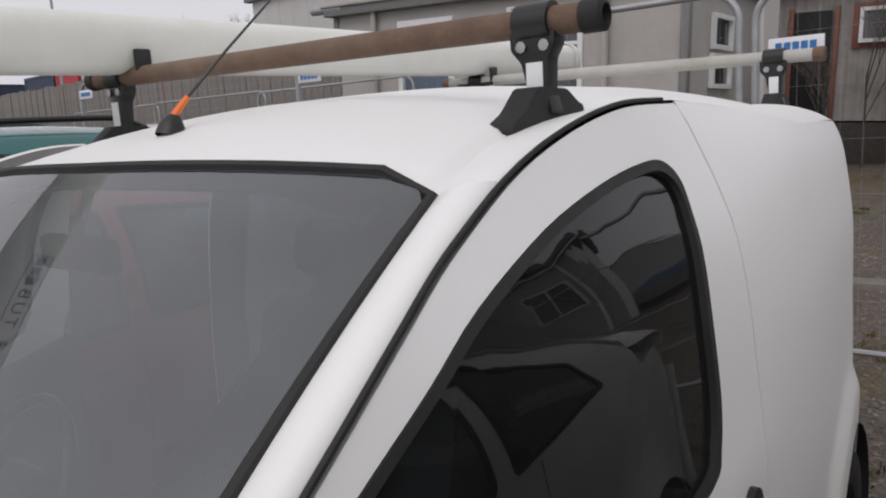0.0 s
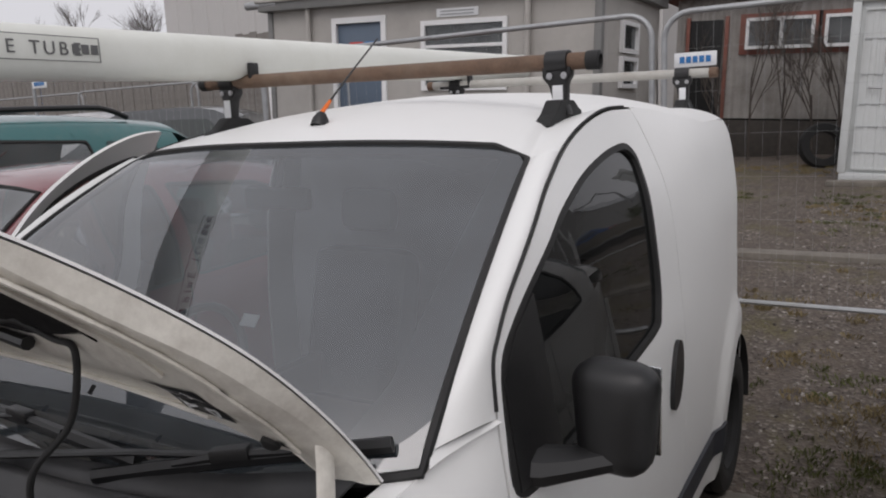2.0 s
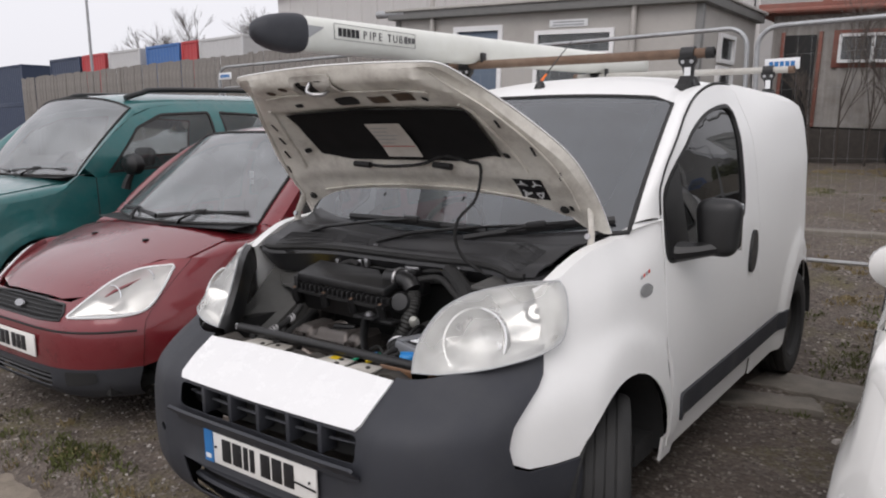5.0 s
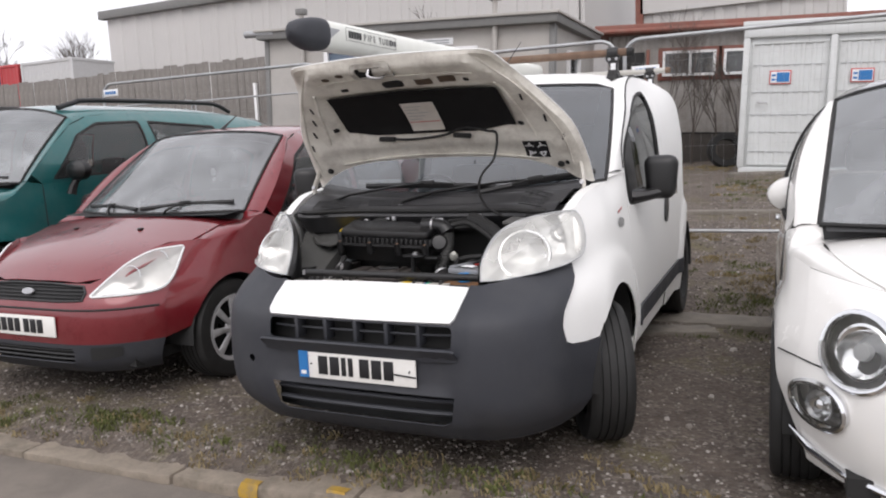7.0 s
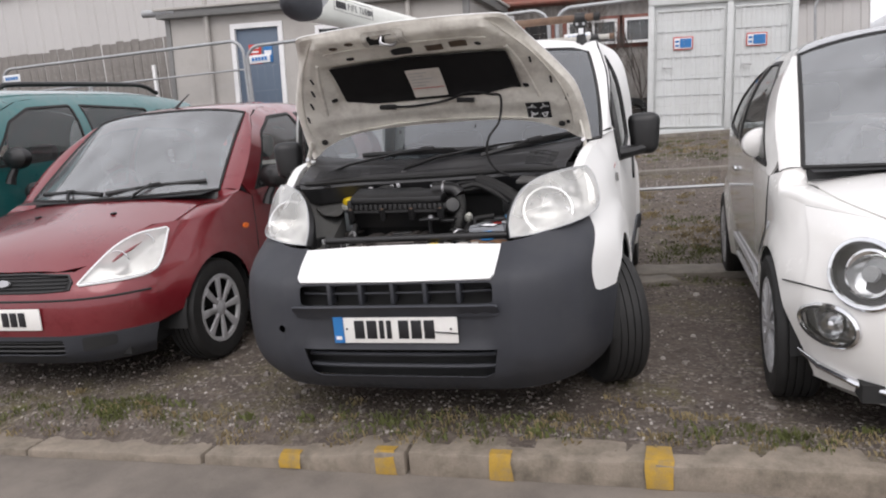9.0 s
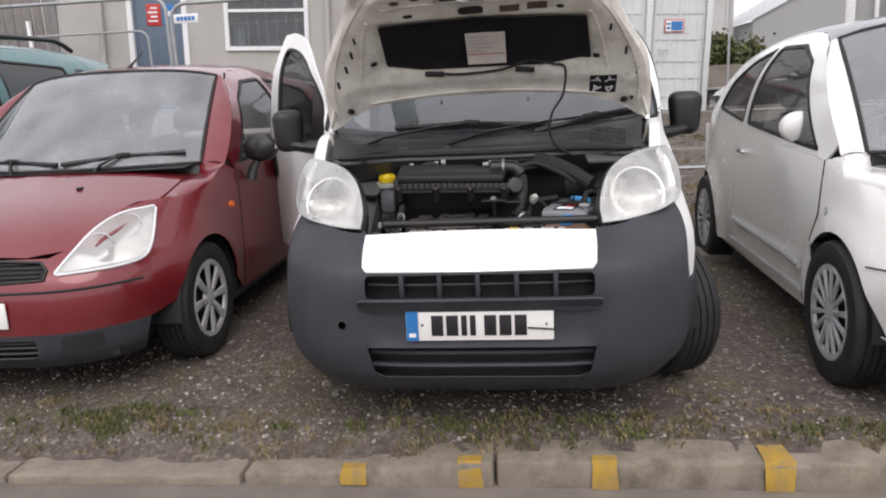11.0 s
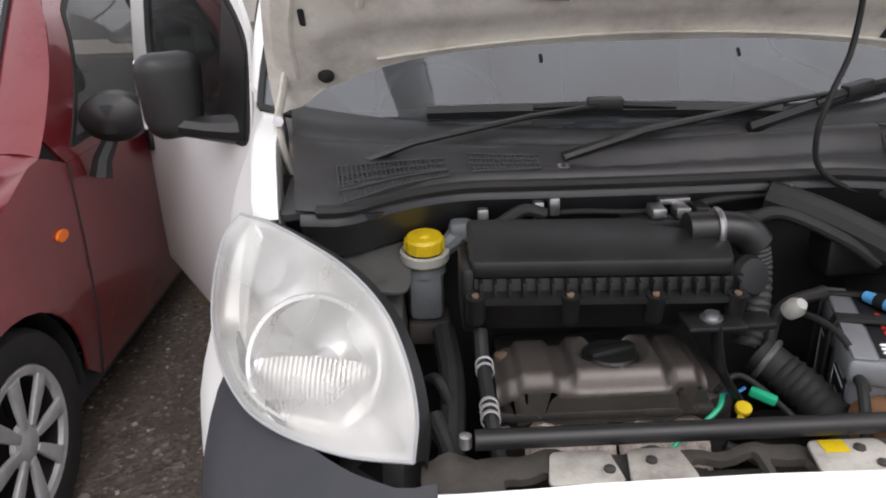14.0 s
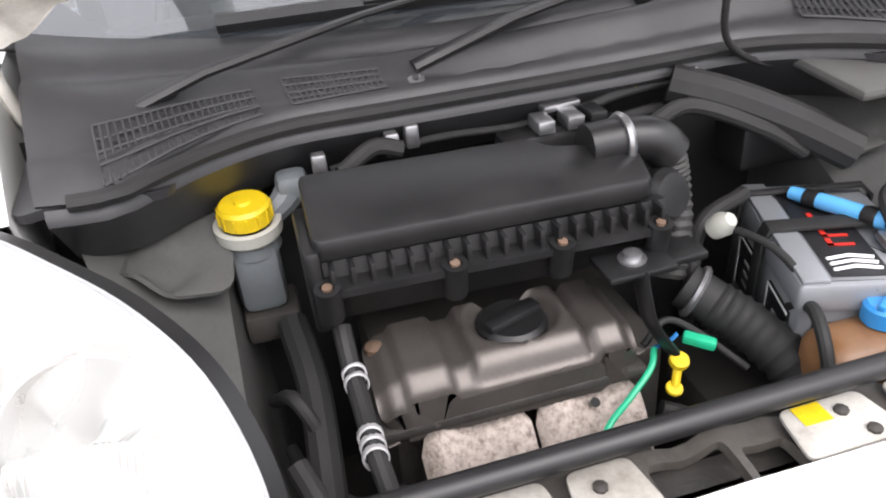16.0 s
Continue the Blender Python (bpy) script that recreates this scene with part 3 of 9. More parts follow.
SOILBANK = mat("dark_sleeper_wall", (0.055, 0.048, 0.042), 0.9, var=0.35, bump=0.3)


def corrugated(x0, x1, z0, z1, y, pitch, depth, n=6, skew=0.0):
    """A sheet of corrugated cladding facing the yard."""
    cols, x = [], x0
    while x <= x1:
        cols.append((x, y + depth * 0.5 * math.sin((x - x0) / pitch * 2 * math.pi)))
        x += pitch / n
    return grid([[(cx, cy, z0) for cx, cy in cols], [(cx, cy + skew, z1) for cx, cy in cols]])


def ribbed(x0, x1, z0, z1, y, pitch=0.2, depth=0.02):
    """A sheet with square-edged ribs."""
    pts, x = [], x0
    while x < x1 - 1e-6:
        e = min(x + pitch, x1)
        w = e - x
        pts += [(x, y), (x + w * 0.55, y), (x + w * 0.62, y - depth), (x + w * 0.93, y - depth), (e, y)]
        x = e
    return grid([[(a, b, z0) for a, b in pts], [(a, b, z1) for a, b in pts]])


def window_unit(parent, name, x0, x1, z0, z1, y, frame=0.05, bars=(), hbars=(), fm=None):
    w = part(name, prism(rect(x0, x1, z0, z1, 0.004), 0.07, Matrix.Translation((0, y, 0)) @ pose(0, 0, 0, 90), holes=[rect(x0 + frame, x1 - frame, z0 + frame, z1 - frame, 0.004)]), fm or UPVC, parent)
    part("pane", box(x0 + frame, x1 - frame, y - 0.035, y - 0.03, z0 + frame, z1 - frame), PANEG, w, shadow=False)
    # dark sheet in place of the unlit room
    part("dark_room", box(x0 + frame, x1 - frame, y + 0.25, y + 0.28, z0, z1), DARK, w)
    for b in bars:
        part("glazing_bar", box(b - 0.025, b + 0.025, y - 0.065, y - 0.01, z0 + frame, z1 - frame, 0.004), fm or UPVC, w)
    for b in hbars:
        part("glazing_bar", box(x0 + frame, x1 - frame, y - 0.065, y - 0.01, b - 0.025, b + 0.025, 0.004), fm or UPVC, w)
    return w


# grey site office
OY = 10.0
office = thing("site_office", "grey-beige flat-roofed site office with white windows and blue door", "building")
wall_holes = [rect(-4.82, -3.38, 1.98, 3.0, 0.002), rect(-6.5, -5.5, 1.0, 3.1, 0.002)]
part("wall", prism([(-7.85, 0.5), (-2.05, 0.5), (-2.05, 3.3), (-7.85, 3.3)], 0.12, Matrix.Translation((0, OY + 0.12, 0)) @ pose(0, 0, 0, 90), holes=wall_holes), OFFICEM, office)
part("side_wall", box(-2.17, -2.05, OY + 0.12, 13.0, 0.5, 3.3), OFFICEM, office)
part("side_wall", box(-7.85, -7.73, OY + 0.12, 13.0, 0.5, 3.3), OFFICEM, office)
part("back_wall", box(-7.73, -2.17, 12.9, 13.0, 0.5, 3.3), OFFICEM, office)
part("roof", box(-8.0, -1.93, OY - 0.16, 13.1, 3.3, 3.48, 0.015), FASCIA, office)
part("roof_edge", box(-8.04, -1.89, OY - 0.2, 13.14, 3.44, 3.49, 0.01), OFFICEM, office)
part("gutter_pipe", sweep([(-8.3, OY - 0.1, 3.42), (-7.6, OY - 0.1, 3.42)], 0.07, 12), GALV, office)
for x in (-6.98, -3.05):
    part("downpipe", sweep([(x, OY - 0.07, 0.6), (x, OY - 0.07, 3.75)], 0.045, 10), OFFICEM, office)
    part("pipe_head", box(x - 0.1, x + 0.1, OY - 0.14, OY, 3.72, 3.84, 0.02), FASCIA, office)
part("corner_trim", box(-7.9, -7.8, OY - 0.03, OY + 0.1, 0.5, 3.3, 0.005), FASCIA, office)
part("corner_trim", box(-2.1, -2.0, OY - 0.03, OY + 0.1, 0.5, 3.3, 0.005), FASCIA, office)
window_unit(office, "window", -4.82, -3.38, 1.98, 3.0, OY + 0.03, 0.07, hbars=(2.62,))
odoor = part("door", box(-6.44, -5.56, OY + 0.03, OY + 0.08, 1.0, 3.04, 0.006), DOORB, office)
part("door_frame", prism(rect(-6.53, -5.47, 0.98, 3.13, 0.004), 0.09, Matrix.Translation((0, OY + 0.06, 0)) @ pose(0, 0, 0, 90), holes=[rect(-6.44, -5.56, 1.0, 3.04, 0.004)]), UPVC, office)
part("notice", box(-6.2, -5.95, OY + 0.015, OY + 0.028, 2.4, 2.75, 0.002), SIGNRED, odoor, "red and white safety notice")
part("notice", box(-5.9, -5.72, OY + 0.015, OY + 0.028, 2.42, 2.75, 0.002), SIGNBLUE, odoor, "blue and white safety notice")
for k in range(4):
    part("notice_bar", box(-6.17 + 0.05 * (k % 2), -6.0, OY + 0.009, OY + 0.013, 2.46 + 0.07 * k, 2.49 + 0.07 * k), SIGNWHITE, odoor)
part("notice_bar", box(-5.88, -5.74, OY + 0.009, OY + 0.013, 2.55, 2.63), SIGNWHITE, odoor)
part("window_poster", box(-4.68, -4.5, OY + 0.012, OY + 0.018, 2.06, 2.34, 0.001), SIGNWHITE, office, "small framed poster inside the window")
part("wall_sign", box(-4.55, -3.85, OY - 0.02, OY - 0.004, 3.04, 3.16, 0.003), SIGNWHITE, office, "white wall sign with unreadable dark lettering")
for k in range(2):
    part("sign_bar", box(-4.48, -3.92, OY - 0.026, OY - 0.022, 3.065 + 0.045 * k, 3.085 + 0.045 * k), PALE, office)
window_end = thing("office_end_window", "white-framed window in the end wall of the office", "window", kind="structure")
for z0, z1 in ((2.0, 2.45), (2.5, 2.95)):
    part("window_frame", prism(rect(10.9, 11.7, z0, z1, 0.004), 0.06, Matrix.Translation((-2.045, 0, 0)) @ pose(0, 0, 0, 90, 0, 90), holes=[rect(10.97, 11.63, z0 + 0.06, z1 - 0.06, 0.004)]), UPVC, window_end)
    part("pane", box(-2.04, -2.035, 10.96, 11.64, z0 + 0.05, z1 - 0.05), PANEG, window_end, shadow=False)

# pale steel double cabin with two doors
CY = 10.2
cabin = thing("steel_cabin", "pale grey steel cabin with two doors and small signs", "cabin")
part("body", box(0.97, 3.1, CY + 0.05, CY + 2.4, 0.72, 2.78, 0.01), CONTM, cabin)
part("base_rail", box(0.95, 3.12, CY, CY + 2.4, 0.66, 0.76, 0.01), CONTM, cabin)
part("top_rail", box(0.93, 3.14, CY - 0.02, CY + 2.42, 2.72, 2.86, 0.012), CONTM, cabin)
part("roof", box(0.91, 3.16, CY - 0.04, CY + 2.44, 2.86, 2.96, 0.02), CONTM, cabin)
for x in (0.93, 2.12, 3.05):
    part("post", box(x, x + 0.09, CY - 0.01, CY + 0.06, 0.76, 2.72, 0.008), CONTM, cabin)
for x0, x1, sx in ((1.07, 2.08, 1.47), (2.25, 3.02, 2.56)):
    d = part("door", ribbed(x0, x1, 0.82, 2.62, CY + 0.035, 0.145, 0.01), CONTM, cabin)
    part("door_frame", prism(rect(x0, x1, 0.8, 2.645, 0.004), 0.04, Matrix.Translation((0, CY + 0.05, 0)) @ pose(0, 0, 0, 90), holes=[rect(x0 + 0.012, x1 - 0.012, 0.825, 2.62, 0.004)]), CONTM, d)
    part("handle", sweep([(x0 + 0.1, CY - 0.0, 1.75), (x0 + 0.1, CY - 0.03, 1.75), (x0 + 0.24, CY - 0.03, 1.745)], 0.011, 8), STEEL, d, "steel lever handle")
    s = part("sign", box(sx - 0.15, sx + 0.15, CY + 0.004, CY + 0.012, 2.02, 2.22, 0.002), SIGNRED, d, "small red-edged blue and white sign")
    part("sign_face", box(sx - 0.135, sx + 0.135, CY - 0.001, CY + 0.003, 2.035, 2.205), SIGNWHITE, s)
    part("sign_field", box(sx - 0.05, sx + 0.125, CY - 0.006, CY - 0.002, 2.05, 2.19), SIGNBLUE, s)
    for k in range(2):
        part("sign_bar", box(sx - 0.12, sx - 0.065, CY - 0.006, CY - 0.002, 2.07 + 0.065 * k, 2.1 + 0.065 * k), SIGNBLUE, s)
    for z in (1.0, 1.3, 1.56, 1.9, 2.3):
        part("panel_seam", box(x0 + 0.015, x1 - 0.015, CY + 0.02, CY + 0.028, z, z + 0.008), PALE, d)
for x in (1.2, 2.0, 2.9):
    solid("timber_bearer", box(x - 0.1, x + 0.1, CY - 0.1, CY + 1.5, 0.55, 0.66, 0.008), SOILBANK, "dark timber bearer under the steel cabin", "timber", group="bearers under the cabin")
solid("timber_step", box(0.75, 3.2, CY - 0.5, CY - 0.3, rise(CY - 0.4) - 0.02, rise(CY - 0.4) + 0.05, 0.01), CONC, "weathered plank lying before the steel cabin", "plank")

# long low building with weathered corrugated cladding
KY = 13.5
long_ = thing("clad_building", "low building of weathered corrugated cladding with red roof trim", "building")
cl = corrugated(-1.85, 3.3, 1.35, 3.3, KY, 0.15, 0.035)
part("wall", cl, CORRM, long_)
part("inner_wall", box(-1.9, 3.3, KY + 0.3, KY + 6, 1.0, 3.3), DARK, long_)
part("roof_trim", box(-2.1, 3.4, KY - 0.18, KY + 6, 3.3, 3.5, 0.01), REDTRIM, long_)
part("gutter", sweep([(-2.1, KY - 0.24, 3.36), (3.4, KY - 0.24, 3.36)], 0.05, 8), REDTRIM, long_)
part("plinth", box(-1.9, 3.3, KY - 0.1, KY + 0.25, 0.5, 1.32, 0.01), SOILBANK, long_)
part("roof_sheet", grid([[(-2.1, KY - 0.1, 3.5), (3.4, KY - 0.1, 3.5)], [(-2.1, KY + 6, 4.1), (3.4, KY + 6, 4.1)]]), SHEDROOF, long_)
for x0, x1, b in ((-0.73, 0.28, -0.2), (0.42, 1.4, 0.95)):
    part("window_surround", box(x0 - 0.1, x1 + 0.1, KY - 0.03, KY + 0.02, 2.38, 3.02, 0.004), REDTRIM, long_)
    window_unit(long_, "window", x0, x1, 2.46, 2.95, KY - 0.04, 0.05, bars=(b,))
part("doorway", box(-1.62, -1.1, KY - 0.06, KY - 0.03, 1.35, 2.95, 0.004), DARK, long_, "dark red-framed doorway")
for x in (-1.68, -1.06):
    part("door_post", box(x, x + 0.06, KY - 0.08, KY - 0.02, 1.35, 3.0, 0.004), REDTRIM, long_)

# great pale shed far behind
shed = thing("warehouse", "large pale metal warehouse with shallow roof far behind", "building")
SY = 26.0
part("wall", ribbed(-29.5, -5.4, 0.5, 8.4, SY, 1.0, 0.05), SHEDM, shed)
part("side_wall", box(-5.5, -5.3, SY, SY + 30, 0.5, 8.4), SHEDM, shed)
part("roof_edge", box(-29.8, -5.1, SY - 0.3, SY + 0.1, 8.35, 8.75, 0.02), FASCIA, shed)
part("roof", grid([[(-29.7, SY - 0.2, 8.7), (-5.2, SY - 0.2, 8.7)], [(-29.7, SY + 15, 10.6), (-5.2, SY + 15, 10.6)]]), SHEDROOF, shed)
shed2 = thing("second_warehouse", "pale metal warehouse gable with curved roof behind", "building")
part("wall", ribbed(-3.9, 3.6, 0.5, 6.3, 30, 0.8, 0.05), SHEDM, shed2)
gable = [(-3.9, 6.3), (3.6, 6.3)] + [(3.6 - 0.9 * k, 6.3 + 5.0 * math.sin(min(1, (k + 1) / 6) * 1.4)) for k in range(1, 7)] + [(-3.9, 11.2)]
part("gable", prism(gable, 0.2, Matrix.Translation((0, 30, 0)) @ pose(0, 0, 0, 90)), SHEDM, shed2)
part("corner_post", box(-4.1, -3.8, 29.8, 30.1, 0.5, 11.0), REDTRIM, shed2)

# the buildings stand plumb; the yard, on which the cars are parked, slopes a little across
for ob, px, pz, dx in ((office, -3.5, 2.4, 0.0), (window_end, -3.5, 2.4, 0.0), (long_, -0.2, 2.7, 0.0), (cabin, 0.95, 0.66, -0.1)):
    ob.matrix_basis = pose(px + dx, 0, pz, 0, 2.8, 0) @ pose(-px, 0, -pz)

# board fence at the far end of the yard
FY = 11.6
boards = thing("board_fence", "weathered grey vertical board fence at the end of the yard", "fence")
random.seed(12)
FENCEM = mat("weathered_fence_boards", (0.20, 0.185, 0.17), 0.85, var=0.25, scale=6, dirt=(0.10, 0.09, 0.08), dirt_amount=0.6, dirt_scale=2, bump=0.2)
x = -27.0
proto = mesh_of("board", box(-0.095, 0.095, -0.012, 0.012, 0, 2.93, 0.003), FENCEM)
while x < -7.95:
    ob = new("board", proto)
    ob.parent = boards
    ob.matrix_basis = pose(x, FY + random.uniform(-0.012, 0.012), 0.55 + random.uniform(-0.03, 0.03), 0, random.uniform(-0.6, 0.6), 0)
    x += 0.2
for x in (-8.5, -9.4):
    part("white_post", box(x, x + 0.07, FY - 0.12, FY - 0.05, 0.6, 2.9, 0.005), UPVC, boards)


# ---- temporary mesh fence panels ----
def fence_panel():
    """A welded mesh panel in a round tube frame, 3.45 m wide and 2 m high."""
    f = thing("mesh_fence", "galvanised temporary mesh fence panel with rounded top corners", "fence", group="temporary fence panels")
    w, h, r = 3.42, 1.98, 0.16
    top = [(0.0, 0, 0.0), (0.0, 0, h - r)] + [(r - r * math.cos(a), 0, h - r + r * math.sin(a)) for a in np.linspace(0.2, math.pi / 2, 6)]
    top += [(w - r + r * math.sin(a), 0, h - r + r * math.cos(a)) for a in np.linspace(0, math.pi / 2 - 0.2, 6)] + [(w, 0, h - r), (w, 0, 0.0)]
    part("frame", sweep(top, 0.019, 10), GALV, f)
    part("bottom_rail", sweep([(0.01, 0, 0.13), (w - 0.01, 0, 0.13)], 0.017, 8), GALV, f)
    verts, edges = [], []
    wires = []
    for k in range(1, 34):
        x = w * k / 34
        wires.append(((x, 0.004, 0.13), (x, 0.004, h - 0.01)))
    for z in np.linspace(0.4, 1.75, 6):
        wires.append(((0.01, -0.004, z), (w - 0.01, -0.004, z)))
    bm = bmesh.new()
    for a, b in wires:
        t = sweep([a, b], 0.0006, 3, cap=False)
        me = bpy.data.meshes.new("w")
        t.to_mesh(me)
        t.free()
        bm.from_mesh(me)
        bpy.data.meshes.remove(me)
    part("wire_mesh", bm, GALV, f)
    return f


panel0 = fence_panel()
spots = [(0.08, 5.1, 0.24, 0), (-3.42, 5.1, 0.25, 0), (-6.92, 5.12, 0.34, 0.8), (3.58, 5.08, 0.22, 0)]
panel0.matrix_basis = pose(spots[0][0], spots[0][1], spots[0][2])
for x, y, z, a in spots[1:]:
    copy_thing(panel0, pose(x, y, z, 0, 0, a))
for x, y, z, a in ((-9.5, 9.6, 0.45, 3), (-13.1, 9.8, 0.5, 2), (-16.7, 9.9, 0.5, 2), (3.3, 9.9, 0.55, 0)):
    copy_thing(panel0, pose(x, y, z, 0, 0, a))
fs = thing("fence_sign", "small white fence sign with blue lettering bars", "sign")
fs.matrix_basis = pose(0.28, 5.075, 1.92)
part("plate", box(-0.13, 0.13, -0.004, 0.004, -0.045, 0.045, 0.003), SIGNWHITE, fs)
for k in range(5):
    part("lettering_bar", box(-0.095 + 0.04 * k, -0.065 + 0.04 * k, -0.008, -0.005, -0.02, 0.02), SIGNBLUE, fs)
copy_thing(fs, pose(-3.25, 5.07, 2.08))
copy_thing(fs, pose(-6.75, 5.09, 2.2))
for x in (0.0, -3.47, 3.52):
    bm = box(x - 0.35, x + 0.35, 4.98, 5.22, rise(5.1) - 0.01, rise(5.1) + 0.13, 0.03)
    solid("concrete_block", bm, CONC, "grey concrete block holding the mesh fence", "concrete block", group="blocks under the mesh fence")


# ---- bare trees and shrubs ----
def branches(seed, height, spread, levels=4, trunk=0.06, count=4):
    random.seed(seed)
    segs = []

    def grow(p, d, length, r, level):
        q = p + d * length
        segs.append((p, q, r, r * 0.6))
        if level:
            for _ in range(count):
                nd = (d + Vector((random.uniform(-1, 1), random.uniform(-1, 1), random.uniform(-0.2, 0.6))) * spread).normalized()
                grow(p + d * length * random.uniform(0.45, 1.0), nd, length * random.uniform(0.5, 0.75), r * 0.55, level - 1)

    grow(Vector((0, 0, 0)), Vector((random.uniform(-0.1, 0.1), 0, 1)).normalized(), height * 0.4, trunk, levels)
    verts, faces = [], []
    for a, b, ra, rb in segs:
        t = (b - a).normalized()
        s = t.cross(Vector((0.3, 0.5, 0.8))).normalized()
        u = s.cross(t)
        n = len(verts)
        for p, r in ((a, ra), (b, rb)):
            verts += [p + (s * math.cos(k * 2.094) + u * math.sin(k * 2.094)) * r for k in range(3)]
        faces += [(n + k, n + (k + 1) % 3, n + 3 + (k + 1) % 3, n + 3 + k) for k in range(3)]
    return verts, faces


def tree(name, label, at, seed, height, spread=0.6, levels=5, trunk=0.12, count=4, leaves=0, category="tree"):
    t = thing(name, label, category, at)
    v, f = branches(seed, height, spread, levels, trunk, count)
    me = bpy.data.meshes.new("trunk")
    me.from_pydata([tuple(p) for p in v], [], f)
    me.materials.append(BARK)
    ob = new("trunk", me)
    ob.parent = t
    if leaves:
        random.seed(seed)
        lv, lf = [], []
        for _ in range(leaves):
            p = Vector(random.choice(v)) + Vector((random.gauss(0, 0.15), random.gauss(0, 0.15), random.gauss(0, 0.15)))
            a = Vector((random.uniform(-1, 1), random.uniform(-1, 1), random.uniform(-1, 1))).normalized() * random.uniform(0.05, 0.12)
            b = a.cross(Vector((random.uniform(-1, 1), random.uniform(-1, 1), 1))).normalized() * 0.05
            n = len(lv)
            lv += [p - a, p + b, p + a, p - b]
            lf.append((n, n + 1, n + 2, n + 3))
        me = bpy.data.meshes.new("crown")
        me.from_pydata([tuple(p) for p in lv], [], lf)
        me.materials.append(LEAFM)
        ob = new("crown", me)
        ob.parent = t
    return t


for i, (x, y, h, s) in enumerate(((-0.55, 12.7, 3.2, 5), (-0.1, 12.6, 2.9, 6), (0.35, 12.8, 2.4, 7), (0.75, 12.5, 2.7, 8), (-1.0, 12.8, 2.6, 9))):
    tree("bare_shrub", "leafless twiggy shrub against the corrugated wall", pose(x, y, rise(y)), s, h, 0.5, 4, 0.022, 4, category="shrub")
for x, y, h, s in ((-26, 38, 10, 21), (-33, 40, 11, 22), (-22, 36, 8, 23), (-9.5, 22, 6.5, 24), (-12.5, 23, 5.5, 25)):
    tree("bare_tree", "bare grey winter tree rising behind the yard", pose(x, y, 0.8), s, h, 0.6, 5, 0.16, 4)
for x, y, h, s in ((-24, 34, 4, 31), (-20.5, 33, 3.4, 32), (-28, 35, 4.2, 33), (5.5, 20, 1.7, 34), (6.5, 21, 1.5, 35)):
    tree("leafing_bush", "bush in early green leaf beyond the fence", pose(x, y, 0.8), s, h, 0.8, 4, 0.08, 4, leaves=2500, category="bush")
solid("old_tyre", lathe([(0.19, -0.08), (0.29, -0.09), (0.31, -0.05), (0.31, 0.05), (0.29, 0.09), (0.19, 0.08), (0.18, 0)], 28, pose(0.58, 11.6, rise(11.6) + 0.29, 80, 0, 20)), RUBBER, "old black tyre leaning by the cabin", "tyre")


# stacked steel containers and a line of trees far beyond the fence
def container(label, at, paint, length=6.0):
    c = thing("steel_container", label, "container", at, group="stacked containers")
    part("side", corrugated(0, length, 0.12, 2.42, 0, 0.28, 0.04, 4), paint, c)
    part("core", box(0.02, length - 0.02, 0.05, 2.3, 0.1, 2.44), paint, c)
    part("top_rail", box(0, length, -0.03, 2.35, 2.42, 2.56, 0.01), paint, c)
    part("bottom_rail", box(0, length, -0.03, 2.35, 0.0, 0.14, 0.01), paint, c)
    for x in (0.0, length - 0.12):
        part("corner_post", box(x, x + 0.12, -0.04, 0.06, 0.1, 2.45, 0.01), paint, c)


C_NAVY = mat("navy_container_paint", (0.03, 0.045, 0.085), 0.5, var=0.15)
C_RED = mat("red_container_paint", (0.42, 0.045, 0.05), 0.5, var=0.12)
C_BLUE = mat("blue_container_paint", (0.05, 0.14, 0.36), 0.5, var=0.12)
C_GREY = mat("pale_container_paint", (0.5, 0.5, 0.5), 0.5, var=0.1)
for x, n, paint, word in ((-46.2, 3.6, C_NAVY, "dark blue"), (-42.3, 2.5, C_RED, "red"), (-39.4, 3.2, C_GREY, "pale grey"), (-35.6, 3.0, C_BLUE, "blue"), (-32.4, 1.3, C_RED, "red"), (-30.9, 3.4, C_GREY, "pale grey"), (-56, 6.0, C_NAVY, "dark blue")):
    for z in (0.9, 3.46):
        container(word + " corrugated steel container stacked beyond the fence", pose(x, 22, z), paint, n)
for x, y, h, s_ in ((-52, 36, 10, 51), (-46, 38, 12, 52), (-40, 40, 10, 53), (-60, 42, 13, 54), (-70, 44, 12, 55), (-35, 41, 9, 56)):
    tree("bare_tree", "bare grey winter tree rising behind the yard", pose(x, y, 0.9), s_, h, 0.6, 5, 0.16, 4)
for x, y, h, s_ in ((-42, 34, 7.5, 61), (-37.5, 34, 7.5, 62), (-33.5, 33, 7, 63), (-48, 36, 8, 64), (-56, 38, 8, 65)):
    tree("leafing_bush", "bush in early green leaf beyond the fence", pose(x, y, 0.8), s_, h, 0.8, 4, 0.1, 4, leaves=2600, category="bush")
lp = thing("lamp_post", "tall slim grey lamp post beyond the containers", "lamp post", pose(-37.6, 20, 0.9))
part("pole", sweep([(0, 0, 0), (0, 0, 5), (0, 0, 10)], [0.09, 0.075, 0.06], 10), GALV, lp)
part("lantern", box(-0.1, 0.1, -0.5, 0.1, 9.95, 10.08, 0.03), GALV, lp)

